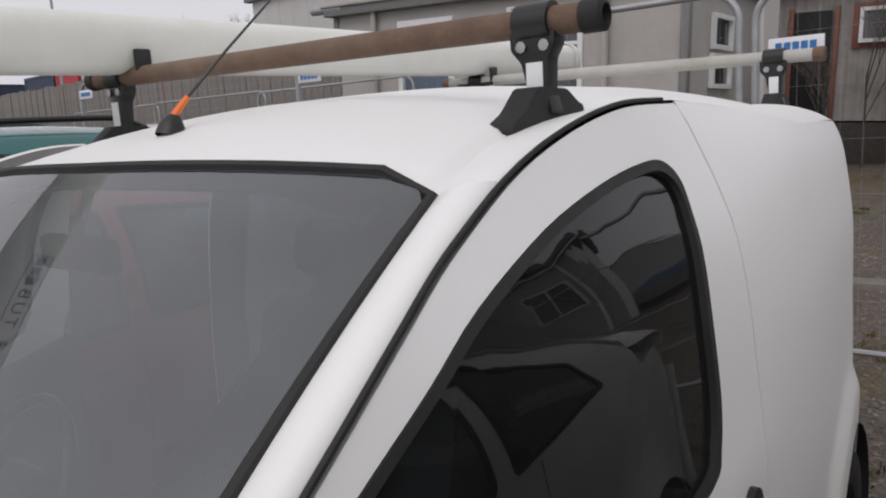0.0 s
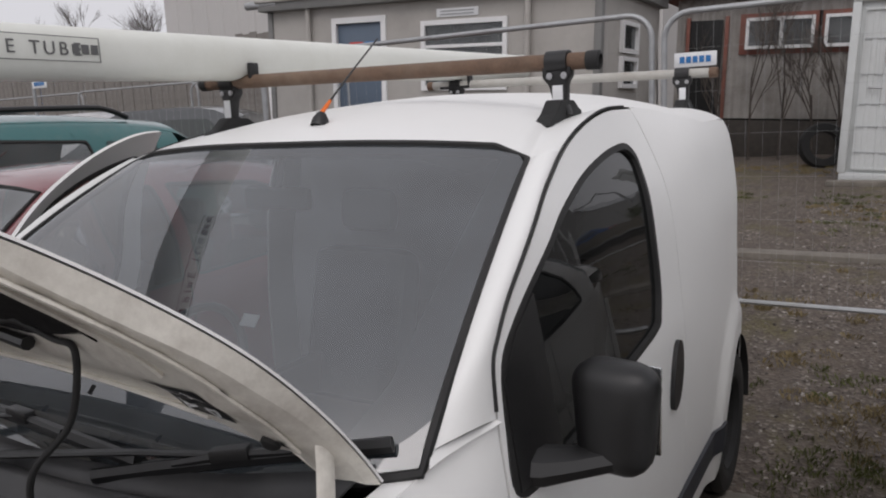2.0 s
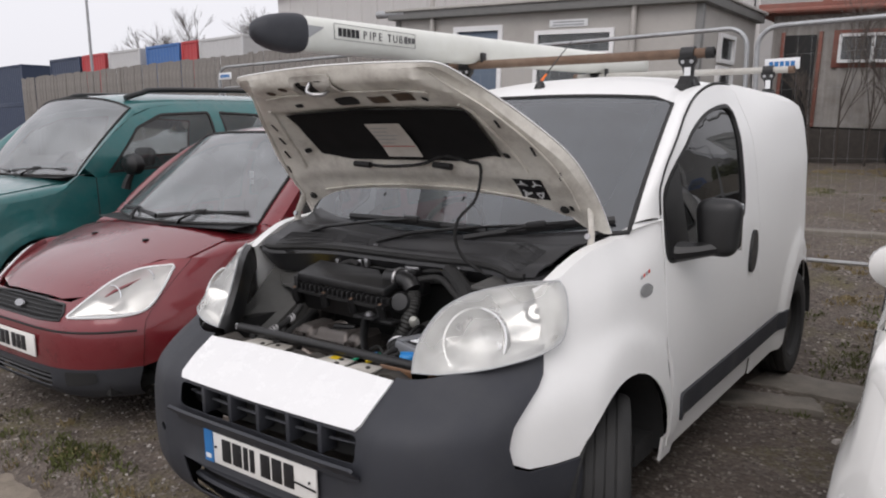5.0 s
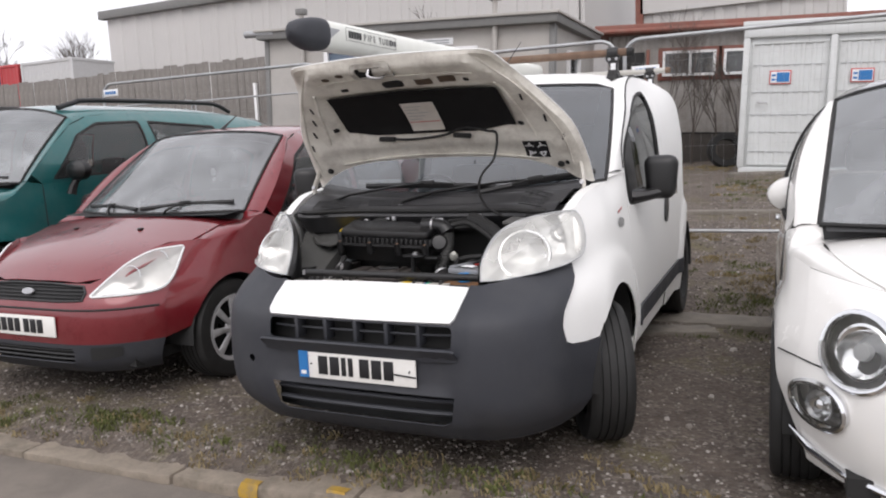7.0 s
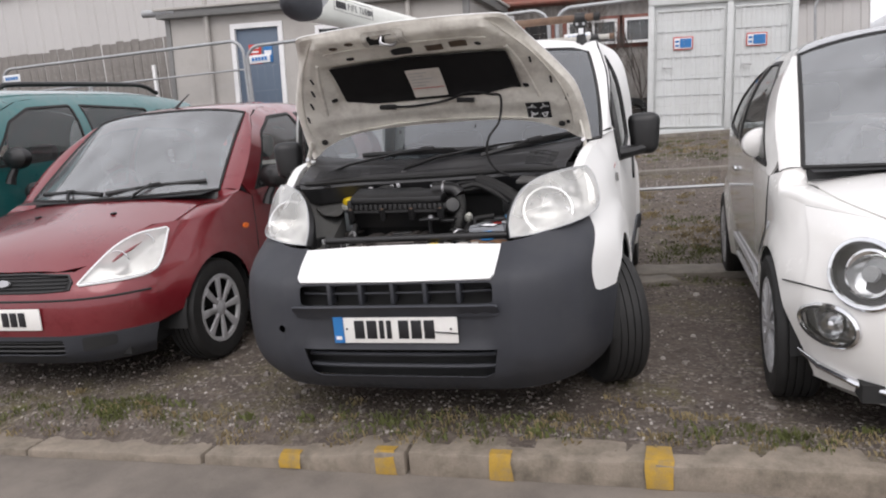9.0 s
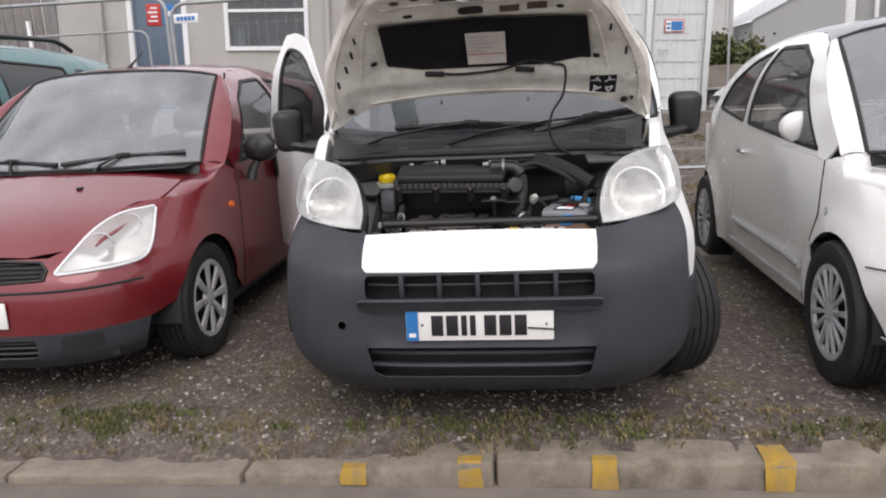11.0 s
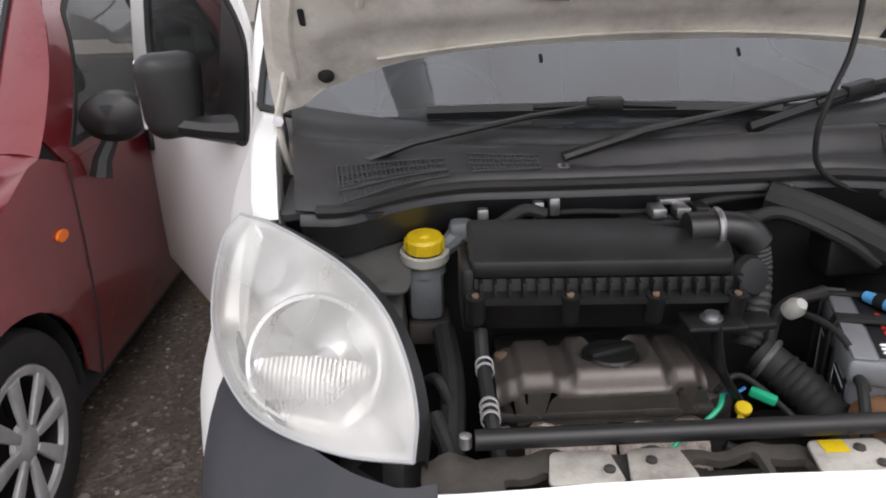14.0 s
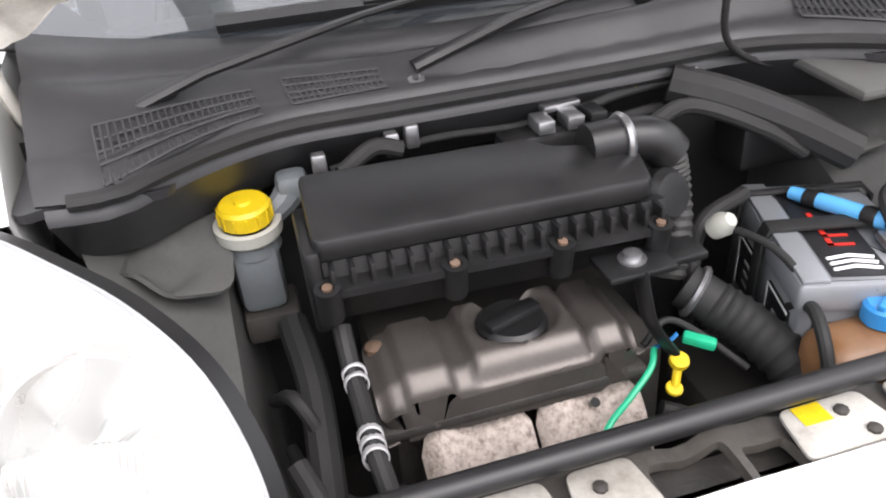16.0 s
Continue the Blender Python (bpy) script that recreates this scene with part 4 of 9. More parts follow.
for x, y, h, s_ in ((7.2, 26, 1.5, 71), (5.4, 27, 2.2, 72)):
    tree("leafing_bush", "bush in early green leaf beyond the fence", pose(x, y, 0.8), s_, h, 0.8, 4, 0.1, 4, leaves=2200, category="bush")
shed3 = thing("far_shed", "low pale shed far off beyond the bushes", "building")
part("wall", ribbed(4.5, 13.6, 0.8, 6.6, 50, 1.0, 0.05), SHEDM, shed3)
part("roof", grid([[(4.2, 49.7, 6.55), (13.8, 49.7, 6.55)], [(4.2, 56, 7.6), (13.8, 56, 7.6)]]), SHEDROOF, shed3)
part("roof_edge", box(4.2, 13.8, 49.6, 49.8, 6.45, 6.7, 0.01), FASCIA, shed3)

# grey gabled shed far off, a low board wall and a grey site office beside the yard
GREYSHED = mat("mid_grey_shed_cladding", (0.33, 0.33, 0.325), 0.6, var=0.06, scale=0.5)
OFFICEM = mat("plain_grey_office_panel", (0.36, 0.355, 0.345), 0.6, var=0.06, scale=1.2, dirt=(0.25, 0.24, 0.22), dirt_amount=0.3, dirt_scale=2)
gable = thing("gabled_shed", "mid-grey gabled shed far beyond the fence", "building")
part("gable_wall", prism([(14.2, 0.8), (30.0, 0.8), (30.0, 4.4), (22.1, 8.3), (14.2, 4.4)], 0.2, pose(0, 48, 0, 90)), GREYSHED, gable)
for x0, x1 in ((13.9, 22.1), (30.3, 22.1)):
    part("roof_slope", grid([[(x0, 47.6, 4.28), (x1, 47.6, 8.42)], [(x0, 60, 4.28), (x1, 60, 8.42)]]), SHEDROOF, gable)
part("side_wall", box(14.2, 14.4, 48.1, 60, 0.8, 4.3), GREYSHED, gable)
EARTHM = mat("brown_weedy_earth", (0.16, 0.135, 0.11), 0.95, var=0.4, scale=3, dirt=(0.10, 0.11, 0.05), dirt_amount=0.6, dirt_scale=2, bump=0.4)
low = thing("board_wall", "low dark brown board wall holding the bank beyond the cabin", "wall")
for k in range(3):
    part("board", box(3.25, 5.9, 12.0 + 0.012 * k, 12.06 + 0.012 * k, 0.42 + 0.185 * k, 0.60 + 0.185 * k, 0.006), SOILBANK, low)
part("capping_rail", box(3.2, 5.9, 11.96, 12.1, 0.975, 1.01, 0.006), GALV, low, "pale capping rail")
solid("earth_bank", grid([[(lerp(3.3, 5.4 + 0.5 * (y - 11), k), y, 0.9 + 0.5 * smooth(12.1, 14.5, y) - 0.75 * smooth(15.0, 18.0, y) + 0.04 * math.sin(k * 19 + y * 2.3)) for k in np.linspace(0, 1, 30)] for y in np.linspace(12.09, 18.0, 24)]), EARTHM, "brown earth bank behind the board wall", "bank")
hut = thing("site_office", "plain grey site office with white corner trim and a white-framed window", "building", pose(5.45, 11.0, 0, 0, 0, -28))
part("body", box(0.05, 5.0, 0.05, 3.0, 0.62, 3.6, 0.01), OFFICEM, hut)
part("corner_trim", box(-0.03, 0.11, -0.03, 0.12, 0.62, 3.6, 0.012), UPVC, hut, "white corner trim")
part("roof", box(-0.2, 5.2, -0.2, 3.2, 3.6, 3.78, 0.02), FASCIA, hut)
part("base", box(0.03, 5.0, 0.03, 3.0, 0.3, 0.62, 0.01), SOILBANK, hut)
part("downpipe", sweep([(0.42, -0.03, 0.7), (0.42, -0.03, 2.0), (0.42, -0.03, 3.6)], 0.035, 10), UPVC, hut, "white downpipe")
part("window_recess", box(0.58, 1.62, 0.035, 0.047, 1.88, 2.92), DARK, hut)
window_unit(hut, "window", 0.55, 1.65, 1.85, 2.95, 0.045, 0.05, bars=(1.1,))


# ---- car bodies ----
class Shape:
    """The skin of a car: a rounded front, sides that lean in, roof and windscreen. The front is at y 0, the middle at x 0."""

    def __init__(self, half, nose, depth, power, belt, top, taper, rear, lean=2.3, round_=4.5, flare=(), axle=0.3):
        self.half, self.nose, self.depth, self.power = half, table(nose), depth, power
        self.belt, self.top, self.taper, self.rear = belt, table(top), taper, rear
        self.lean, self.round_, self.flare, self.axle = lean, round_, flare, axle

    def side_x(self, y, z):
        if z <= self.belt:
            x = self.half - 0.10 * max(0, 0.55 - z) ** 2 - 0.02 * ((z - 0.72) / 0.5) ** 2
        else:
            t = self.top(max(y, self.taper[0] + 0.3))
            r = min(0.999, (z - self.belt) / (t - self.belt))
            x = (self.half - 0.006) * (1 - r**self.lean) ** (1 / self.round_)
        a, b, k = self.taper
        x -= smooth(a, b, y) * max(0, z - 0.45) * k
        r0, r1, amount = self.rear
        x -= amount * max(0, (y - r0) / (r1 - r0)) ** 2.6
        x -= 0.02 * math.exp(-max(0, y - self.nose(z) - self.depth) / 0.08)
        for cy, rad, out in self.flare:
            d = math.hypot(y - cy, z - self.axle)
            x += out * math.exp(-(((d - rad) / 0.06) ** 2)) * (1 if z > 0.2 else 0)
        return x

    def front(self, u, z, out=0.0):
        """u from 0 in the middle to 1 at the corner; past 1 it runs back along the side in metres."""
        y1 = self.nose(z) + self.depth
        if abs(u) > 1:
            y = y1 + abs(u) - 1
            return (math.copysign(self.side_x(y, z) + out, u), y, z)
        return (u * (self.side_x(y1, z) + out), self.nose(z) + self.depth * abs(u) ** self.power - out, z)

    def side(self, y, z, out=0.0):
        return (self.side_x(y, z) + out, y, z)

    def u_of(self, y, z):
        return 1 + y - self.nose(z) - self.depth

    def u_at(self, x, z):
        return x / self.side_x(self.nose(z) + self.depth, z)


def arc(cy, cz, r, a0, a1, n=14):
    return [(cy + r * math.cos(radians(a)), cz + r * math.sin(radians(a))) for a in np.linspace(a0, a1, n)]


def both_sides(name, bm, material, parent, label="", **k):
    other = mirrored(bm)
    return part(name, bm, material, parent, label, **k), part(name, other, material, parent, label, **k)


def wheel(parent, at, radius, width, spokes, steer=0.0, trim=None, rim_mat=None, style="cover"):
    """A tyre with tread grooves on a rim with a cover; at is the hub, outward is +x."""
    side = 1 if at[0] > 0 else -1
    m = pose(*at, 0, 0, steer) @ pose(0, 0, 0, 0, 90 * side, 0)
    hub = new("wheel")
    hub.parent = parent
    w, r = width / 2, radius
    rimr = r * 0.655
    prof = [(rimr - 0.012, -w * 0.8), (rimr + 0.01, -w * 0.95), (r * 0.84, -w), (r * 0.95, -w * 0.96), (r * 0.985, -w * 0.82)]
    for g in (-0.5, -0.17, 0.17, 0.5):
        prof += [(r, (g - 0.14) * w), (r, (g - 0.035) * w), (r - 0.008, (g - 0.03) * w), (r - 0.008, (g + 0.03) * w), (r, (g + 0.035) * w), (r, (g + 0.14) * w)]
    prof += [(r * 0.985, w * 0.82), (r * 0.95, w * 0.96), (r * 0.84, w), (rimr + 0.01, w * 0.95), (rimr - 0.012, w * 0.8)]
    bm = lathe(prof, 48, m)
    part("tyre", bm, RUBBER, hub)
    rim = part("rim", lathe([(0.01, -w * 0.3), (rimr - 0.02, -w * 0.3), (rimr - 0.02, w * 0.7), (rimr - 0.004, w * 0.93), (rimr + 0.006, w * 0.95), (rimr + 0.004, w * 0.9)], 40, m), rim_mat or DARK, hub)
    if style == "steel":
        part("disc", lathe([(0.0, w * 0.55), (0.05, w * 0.58), (0.07, w * 0.35), (0.12, w * 0.5), (rimr - 0.02, w * 0.3)], 32, m), PLASTIC, hub)
    else:
        n = spokes
        for k in range(n):
            a0 = 2 * math.pi * k / n
            prof2 = [(0.045, -0.24), (0.10, -0.17), (rimr - 0.03, -0.13), (rimr - 0.012, -0.15), (rimr - 0.012, 0.15), (rimr - 0.03, 0.13), (0.10, 0.17), (0.045, 0.24)]
            wide = 5.2 / n
            pts = [(q * math.cos(a0 + s * wide * 1.6), q * math.sin(a0 + s * wide * 1.6)) for q, s in prof2]
            part("spoke", prism(pts, 0.014, m @ Matrix.Translation((0, 0, w * 0.80)), bevel=0.004), trim or HUBCAP, hub)
        part("hub_cap", lathe([(0.0, w * 0.98), (0.03, w * 0.96), (0.055, w * 0.86), (0.06, w * 0.72)], 24, m), trim or HUBCAP, hub)
        part("rim_ring", lathe([(rimr - 0.022, w * 0.78), (rimr - 0.018, w * 0.92), (rimr + 0.002, w * 0.96), (rimr + 0.008, w * 0.92)], 40, m), trim or HUBCAP, hub)
    return hub


def plate_with_bars(parent, at, w=0.52, h=0.111, strip=True, damaged=False):
    """A white registration plate: unreadable bars for the characters, and a blue strip."""
    p = part("number_plate", box(-w / 2, w / 2, -0.004, 0.004, -h / 2, h / 2, 0.003, m=at), PLATE, parent, "white number plate with plain dark bars")
    if strip:
        part("blue_strip", box(-w / 2 + 0.002, -w / 2 + 0.045, -0.008, -0.0045, -h / 2 + 0.002, h / 2 - 0.002, m=at), SIGNBLUE, p)
        part("strip_mark", box(-w / 2 + 0.012, -w / 2 + 0.036, -0.011, -0.0085, -h / 2 + 0.016, -h / 2 + 0.03, m=at), SIGNWHITE, p)
    x = -w / 2 + (0.092 if strip else 0.05)
    for k in range(7):
        cw = 0.02 if k in (2, 3) and strip else 0.042
        part("character_bar", box(x, x + cw, -0.008, -0.0045, -0.036, 0.038, 0.001, m=at), INK, p)
        x += cw + (0.011 if k != 3 else 0.03)
    if damaged:
        part("crack", box(0.17, 0.262, -0.0095, -0.0085, 0.0, 0.006, m=at @ pose(0, 0, 0, 0, 4, 0)), INK, p, "dark crack in the plate")
        for sx in (-0.2, 0.235):
            part("screw", lathe([(0.004, 0), (0.004, 0.004), (0.0, 0.005)], 10, at @ pose(sx, -0.006, 0.004, 90)), INK, p)
    return p


def wiper(parent, a, b, pivot, material=None):
    """A wiper: a blade from a to b and an arm from the pivot to its middle."""
    a, b, pivot = Vector(a), Vector(b), Vector(pivot)
    mid = (a + b) / 2
    w = new("wiper")
    w.parent = parent
    up = Vector((0, -0.25, 0.4)).normalized() * 0.012
    part("blade", sweep([a, lerp(a, mid, 0.5) + up * 0.4, mid + up * 0.5, lerp(mid, b, 0.5) + up * 0.4, b], 0.009, 6, flat=1.6), PLASTIC, w)
    part("bridge", sweep([lerp(a, b, 0.3) + up, mid + up * 1.6, lerp(a, b, 0.7) + up], 0.008, 6), PLASTIC, w)
    part("arm", sweep([pivot, lerp(pivot, mid, 0.25) + up * 2.2, lerp(pivot, mid, 0.7) + up * 2.4, mid + up * 1.5], [0.015, 0.013, 0.009, 0.008], 8, flat=0.6), PLASTIC, w)
    part("clip", box(-0.035, 0.035, -0.012, 0.012, -0.008, 0.016, 0.004, m=Matrix.Translation(mid + up * 1.3) @ (b - a).to_track_quat("X", "Z").to_matrix().to_4x4()), PLASTIC, w)
    return w


def seat_(parent, x, y, z, w=0.46, h=0.62, material=None):
    s = new("seat")
    s.parent = parent
    material = material or SEAT
    part("seat_cushion", box(x - w / 2, x + w / 2, y - 0.5, y, z, z + 0.16, 0.05), material, s)
    part("seat_back", box(-w / 2, w / 2, -0.07, 0.07, 0, h, 0.06, m=pose(x, y, z + 0.1, -14)), material, s)
    part("headrest", box(-0.13, 0.13, -0.045, 0.045, 0, 0.17, 0.045, m=pose(x, y + 0.165, z + h + 0.14, -8)), material, s)
    return s


def steering_wheel_(parent, x, y, z, r=0.18):
    m = pose(x, y, z, 62)
    ring = [(r * math.cos(a), r * math.sin(a), 0) for a in np.linspace(0, 2 * math.pi, 33)]
    g = new("steering_wheel")
    g.parent = parent
    part("rim", sweep([m @ Vector(p) for p in ring], 0.014, 8, cap=False), PLASTIC, g)
    part("hub", box(-0.07, 0.07, -0.06, 0.05, -0.03, 0.02, 0.015, m=m), PLASTIC, g)
    for a in (0, 180, 270):
        p = Vector((r * math.cos(radians(a)), r * math.sin(radians(a)), 0))
        part("spoke", sweep([m @ (p * 0.3), m @ p], 0.014, 6, flat=0.5), PLASTIC, g)


# ==== the white van with its bonnet up ====
van = thing("van", "small white panel van with bonnet and driver's door open", "van")
cab_side = table([(1.0, 0.852), (1.1, 0.838), (1.2, 0.826), (1.3, 0.812), (1.4, 0.79), (1.5, 0.748), (1.54, 0.728), (1.6, 0.70), (1.64, 0.678), (1.69, 0.60), (1.75, 0.5)])
box_side = table([(1.0, 0.852), (1.2, 0.849), (1.4, 0.826), (1.5, 0.806), (1.57, 0.775), (1.62, 0.735), (1.66, 0.68), (1.69, 0.62), (1.75, 0.5)])


class Cab(Shape):
    """The van's skin: doors that lean inwards over the belt, a squarer load box behind them, blisters over the wheels."""

    def side_x(self, y, z):
        if z <= self.belt:
            x = self.half - 0.10 * max(0, 0.55 - z) ** 2 - 0.02 * ((z - 0.72) / 0.5) ** 2
        else:
            x = lerp(cab_side(z), box_side(z), smooth(2.2, 2.75, y))
        a, b, k = self.taper
        x -= smooth(a, b, y) * (min(z, self.belt) - 0.45 if z > 0.45 else 0) * k
        r0, r1, amount = self.rear
        x -= amount * max(0, (y - r0) / (r1 - r0)) ** 2
        x -= 0.02 * math.exp(-max(0, y - self.nose(z) - self.depth) / 0.08)
        for cy, rad, out in self.flare:
            d = math.hypot(y - cy, (z - self.axle) * (1 if z > self.axle else 1.4))
            x += out * (1 - smooth(rad, rad + 0.075, d)) * smooth(0.45, 0.62, y)
        return x


V = Cab(
    half=0.858,
    nose=[(0.15, 0.07), (0.25, 0.02), (0.4, 0.0), (0.55, 0.002), (0.64, 0.018), (0.70, 0.085), (0.76, 0.172), (0.84, 0.205), (0.93, 0.24), (1.0, 0.28), (1.15, 0.36)],
    depth=0.5,
    power=6.0,
    belt=1.0,
    top=[(1.4, 1.515), (1.555, 1.585), (1.7, 1.63), (1.85, 1.664), (2.0, 1.685), (2.5, 1.715), (3.1, 1.72), (3.6, 1.695), (3.86, 1.62)],
    taper=(1.7, 0.7, 0.09),
    rear=(2.7, 3.86, 0.105),
    flare=((0.80, 0.45, 0.02), (3.31, 0.47, 0.024)),
    axle=0.31,
)
FA, RA, AZ = 0.80, 3.31, 0.31

# black textured bumper with its two openings
grille_hole = [(x, z) for x, z in rect(-0.40, 0.40, 0.548, 0.628, 0.02)]
intake_hole = [(-0.35, 0.245), (0.35, 0.245), (0.385, 0.265), (0.405, 0.365), (-0.405, 0.365), (-0.385, 0.265)]
lamp_edge = [(0.53, 0.757), (0.62, 0.768), (0.72, 0.785), (0.82, 0.808), (0.905, 0.832)]
wing_edge = [(0.905, 0.838), (0.897, 0.76), (0.893, 0.68), (0.89, 0.60), (0.90, 0.54), (0.925, 0.515), (0.965, 0.505), (1.0, 0.50)]
bump = [(0.0, 0.64), (0.478, 0.64), (0.492, 0.66), (0.502, 0.755)] + lamp_edge + wing_edge[1:]
low = [(1.005, 0.40), (0.985, 0.28), (0.955, 0.20), (0.9, 0.175), (0.0, 0.165)]
half_loop = bump + low
full_loop = half_loop + [(-u, z) for u, z in reversed(half_loop)][1:-1]


def bumper_fn(u, z):
    o = 0.006
    # a raised shoulder each side of the grille, and the plate's flat middle
    a = abs(u)
    o += 0.024 * smooth(0.50, 0.55, a) * (1 - smooth(0.84, 0.98, a)) * smooth(0.2, 0.34, z) * (1 - smooth(0.74, 0.83, z))
    # the number plate's field stands back between two ledges
    o -= 0.014 * (1 - smooth(0.44, 0.49, a)) * smooth(0.37, 0.40, z) * (1 - smooth(0.50, 0.53, z))
    o -= 0.035 * smooth(0.27, 0.15, z)
    return V.front(u, z, o)


to_u = lambda x, z: x / V.side_x(V.nose(z) + V.depth, z)
holes = [[(to_u(x, z), z) for x, z in loop] for loop in (grille_hole, intake_hole)]
fog = [(-0.567 + 0.019 * math.cos(t), 0.455 + 0.016 * math.sin(t)) for t in np.linspace(0, 6.283, 11)[:-1]]
bumper = part("bumper", sheet(full_loop, bumper_fn, 0.03, holes + [fog], thick=-0.004), BUMPER, van, "grey-black textured plastic bumper", sharp=50)
# dark box and sheets behind the openings stand in for their shaded depth
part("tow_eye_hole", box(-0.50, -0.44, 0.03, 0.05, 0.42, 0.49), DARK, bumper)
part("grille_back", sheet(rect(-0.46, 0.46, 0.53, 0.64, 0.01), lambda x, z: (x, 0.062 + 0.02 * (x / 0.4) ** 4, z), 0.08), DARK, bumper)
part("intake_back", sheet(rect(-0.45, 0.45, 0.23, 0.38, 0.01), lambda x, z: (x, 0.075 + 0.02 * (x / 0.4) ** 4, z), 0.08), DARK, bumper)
for x in (-0.27, -0.135, 0.0, 0.135, 0.27):
    part("grille_bar", box(x - 0.008, x + 0.008, 0.0, 0.06, 0.548, 0.632, 0.003), BUMPER, bumper)
part("grille_slat", sweep([(x, 0.03 + 0.02 * (x / 0.4) ** 4, 0.588) for x in np.linspace(-0.4, 0.4, 9)], 0.007, 6, flat=0.7), BUMPER, bumper)
for z, y in ((0.335, 0.03), (0.285, 0.035)):
    part("intake_slat", sweep([(x, y + 0.02 * (x / 0.4) ** 4, z) for x in np.linspace(-0.4, 0.4, 9)], 0.016, 6, flat=0.6), BUMPER, bumper)
part("plate_ledge", sheet(rect(-0.425, 0.425, 0.5, 0.548, 0.012), lambda x, z: (x, V.front(to_u(x, z), z)[1] - 0.012 - 0.035 * smooth(0.51, 0.545, z), z), 0.03, thick=-0.01), BUMPER, bumper)
plate_with_bars(bumper, pose(0, -0.006, 0.449), damaged=True)

# white panel between the lamps
cen = [(u, z) for u, z in [(-0.47, 0.644), (0.0, 0.640), (0.47, 0.644), (0.487, 0.66), (0.495, 0.75), (0.25, 0.757), (0, 0.759), (-0.25, 0.757), (-0.495, 0.75), (-0.487, 0.66)]]
part("front_panel", sheet(cen, lambda u, z: V.front(u, z, 0.016), 0.03, thick=-0.012), PANELW, van, "clean glossy white front panel")

# wings
top_line = table([(0.50, 0.972), (0.56, 0.99), (0.646, 1.029), (0.706, 1.052), (0.75, 1.066), (0.836, 1.078), (0.947, 1.086), (1.0, 1.10), (1.155, 1.129), (1.3, 1.14)])


curl = table([(0.50, 0.0), (0.60, 0.01), (0.75, 0.02), (0.956, 0.04), (1.06, 0.025), (1.155, 0.0), (1.4, 0.0)])


def wing_fn(u, z):
    x, y, z = V.front(u, z)
    e = top_line(y)
    x -= curl(y) * smooth(e - 0.17, e + 0.015, z) ** 1.5
    # the swelling over the wheel arch
    return (x, y, z)


def uy(y, z):
    return (V.u_of(y, z), z) if y > V.nose(z) + V.depth else (((y - V.nose(z)) / V.depth) ** (1 / V.power), z)


SHUT = 1.155
wing = [(0.897, 0.838), (0.897, 0.89), (0.887, 0.935), (0.872, 0.975), (0.868, 0.987)]
wing += [uy(y, top_line(y)) for y in (0.60, 0.65, 0.7, 0.75, 0.8, 0.87, 0.956, 1.0, 1.05, 1.11, SHUT)]
wing += [uy(SHUT, z) for z in (0.9, 0.7, 0.5, 0.3)]
wing += [uy(y, z) for y, z in arc(FA, AZ, 0.352, 2, 147, 18)] + wing_edge[:0:-1][:0] + [p for p in reversed(wing_edge[1:-1])]
both_sides("wing", sheet(wing, wing_fn, 0.03, thick=-0.006), WHITE, van, sharp=40)

# side: sill, rear quarter with its arch
RT = 1.575
quarter = [(2.33, 0.24), (2.93, 0.24)] + arc(RA, AZ, 0.352, 190, -10, 20) + [(3.70, 0.27), (3.80, 0.32), (3.85, 0.5), (3.86, 0.9), (3.84, 1.3), (3.80, 1.5), (3.76, RT - 0.012), (3.3, RT), (2.95, RT), (2.6, 1.615), (2.47, 1.632), (2.33, 1.64)]
both_sides("rear_side_panel", sheet(quarter, V.side, 0.045, thick=-0.006), WHITE, van)
both_sides("sill", sheet([(1.14, 0.24), (2.33, 0.24), (2.33, 0.33), (1.14, 0.33)], lambda y, z: V.side(y, z, -0.012), 0.05, thick=-0.01), WHITE, van)
strip_ = rect(1.26, 2.92, 0.36, 0.455, 0.02)
both_sides("side_moulding", sheet([(y, z) for y, z in strip_], lambda y, z: V.side(y, z, 0.012), 0.06, thick=-0.012), BUMPER, van, "dark plastic rubbing strip")
part("sliding_rail_scar", sheet(rect(2.45, 3.7, 0.965, 0.975, 0.004), lambda y, z: (-V.side_x(y, z) - 0.002, y, z), 0.06), PALE, van)
rear_end = [(x * s, z) for s in (1, -1) for x, z in ((0.0, 1.6), (0.6, 1.56), (0.70, 1.4), (0.735, 1.0), (0.73, 0.4), (0.70, 0.28))[:: s]]
part("rear_door", sheet(rear_end, lambda x, z: (x, 3.86 + 0.01 * (1 - (x / 0.7) ** 2), z), 0.1, thick=0.01, flip=True), WHITE, van)

# gutter line of the cab: from the wing seam over the door
gut = spline([(1.155, 1.13), (1.167, 1.218), (1.196, 1.262), (1.25, 1.317), (1.335, 1.378), (1.424, 1.434), (1.544, 1.497), (1.72, 1.564), (1.91, 1.610), (2.105, 1.637), (2.33, 1.642)], 8)
gut3 = [Vector(V.side(y, z)) for y, z in gut]
gz = table([(y, z) for y, z in gut[::5]] + [(2.34, 1.6411), (2.6, 1.615), (2.95, RT), (3.3, RT), (3.76, RT - 0.012), (3.86, 1.55)])


ditch_x = table([(1.4, 0.68), (1.6, 0.672), (1.8, 0.625), (2.0, 0.60), (2.6, 0.60), (3.86, 0.55)])
KD = 0.85


def crown(x, y):
    """Height of the roof's middle field, which falls a little to the ditch on each side."""
    q = abs(x) / ditch_x(y)
    return V.top(y) - lerp(0.056, 0.092, smooth(2.2, 2.9, y)) * q**2 - 0.011 * math.exp(-(((abs(x) - ditch_x(y)) / 0.013) ** 2)) * smooth(2.8, 2.2, y)


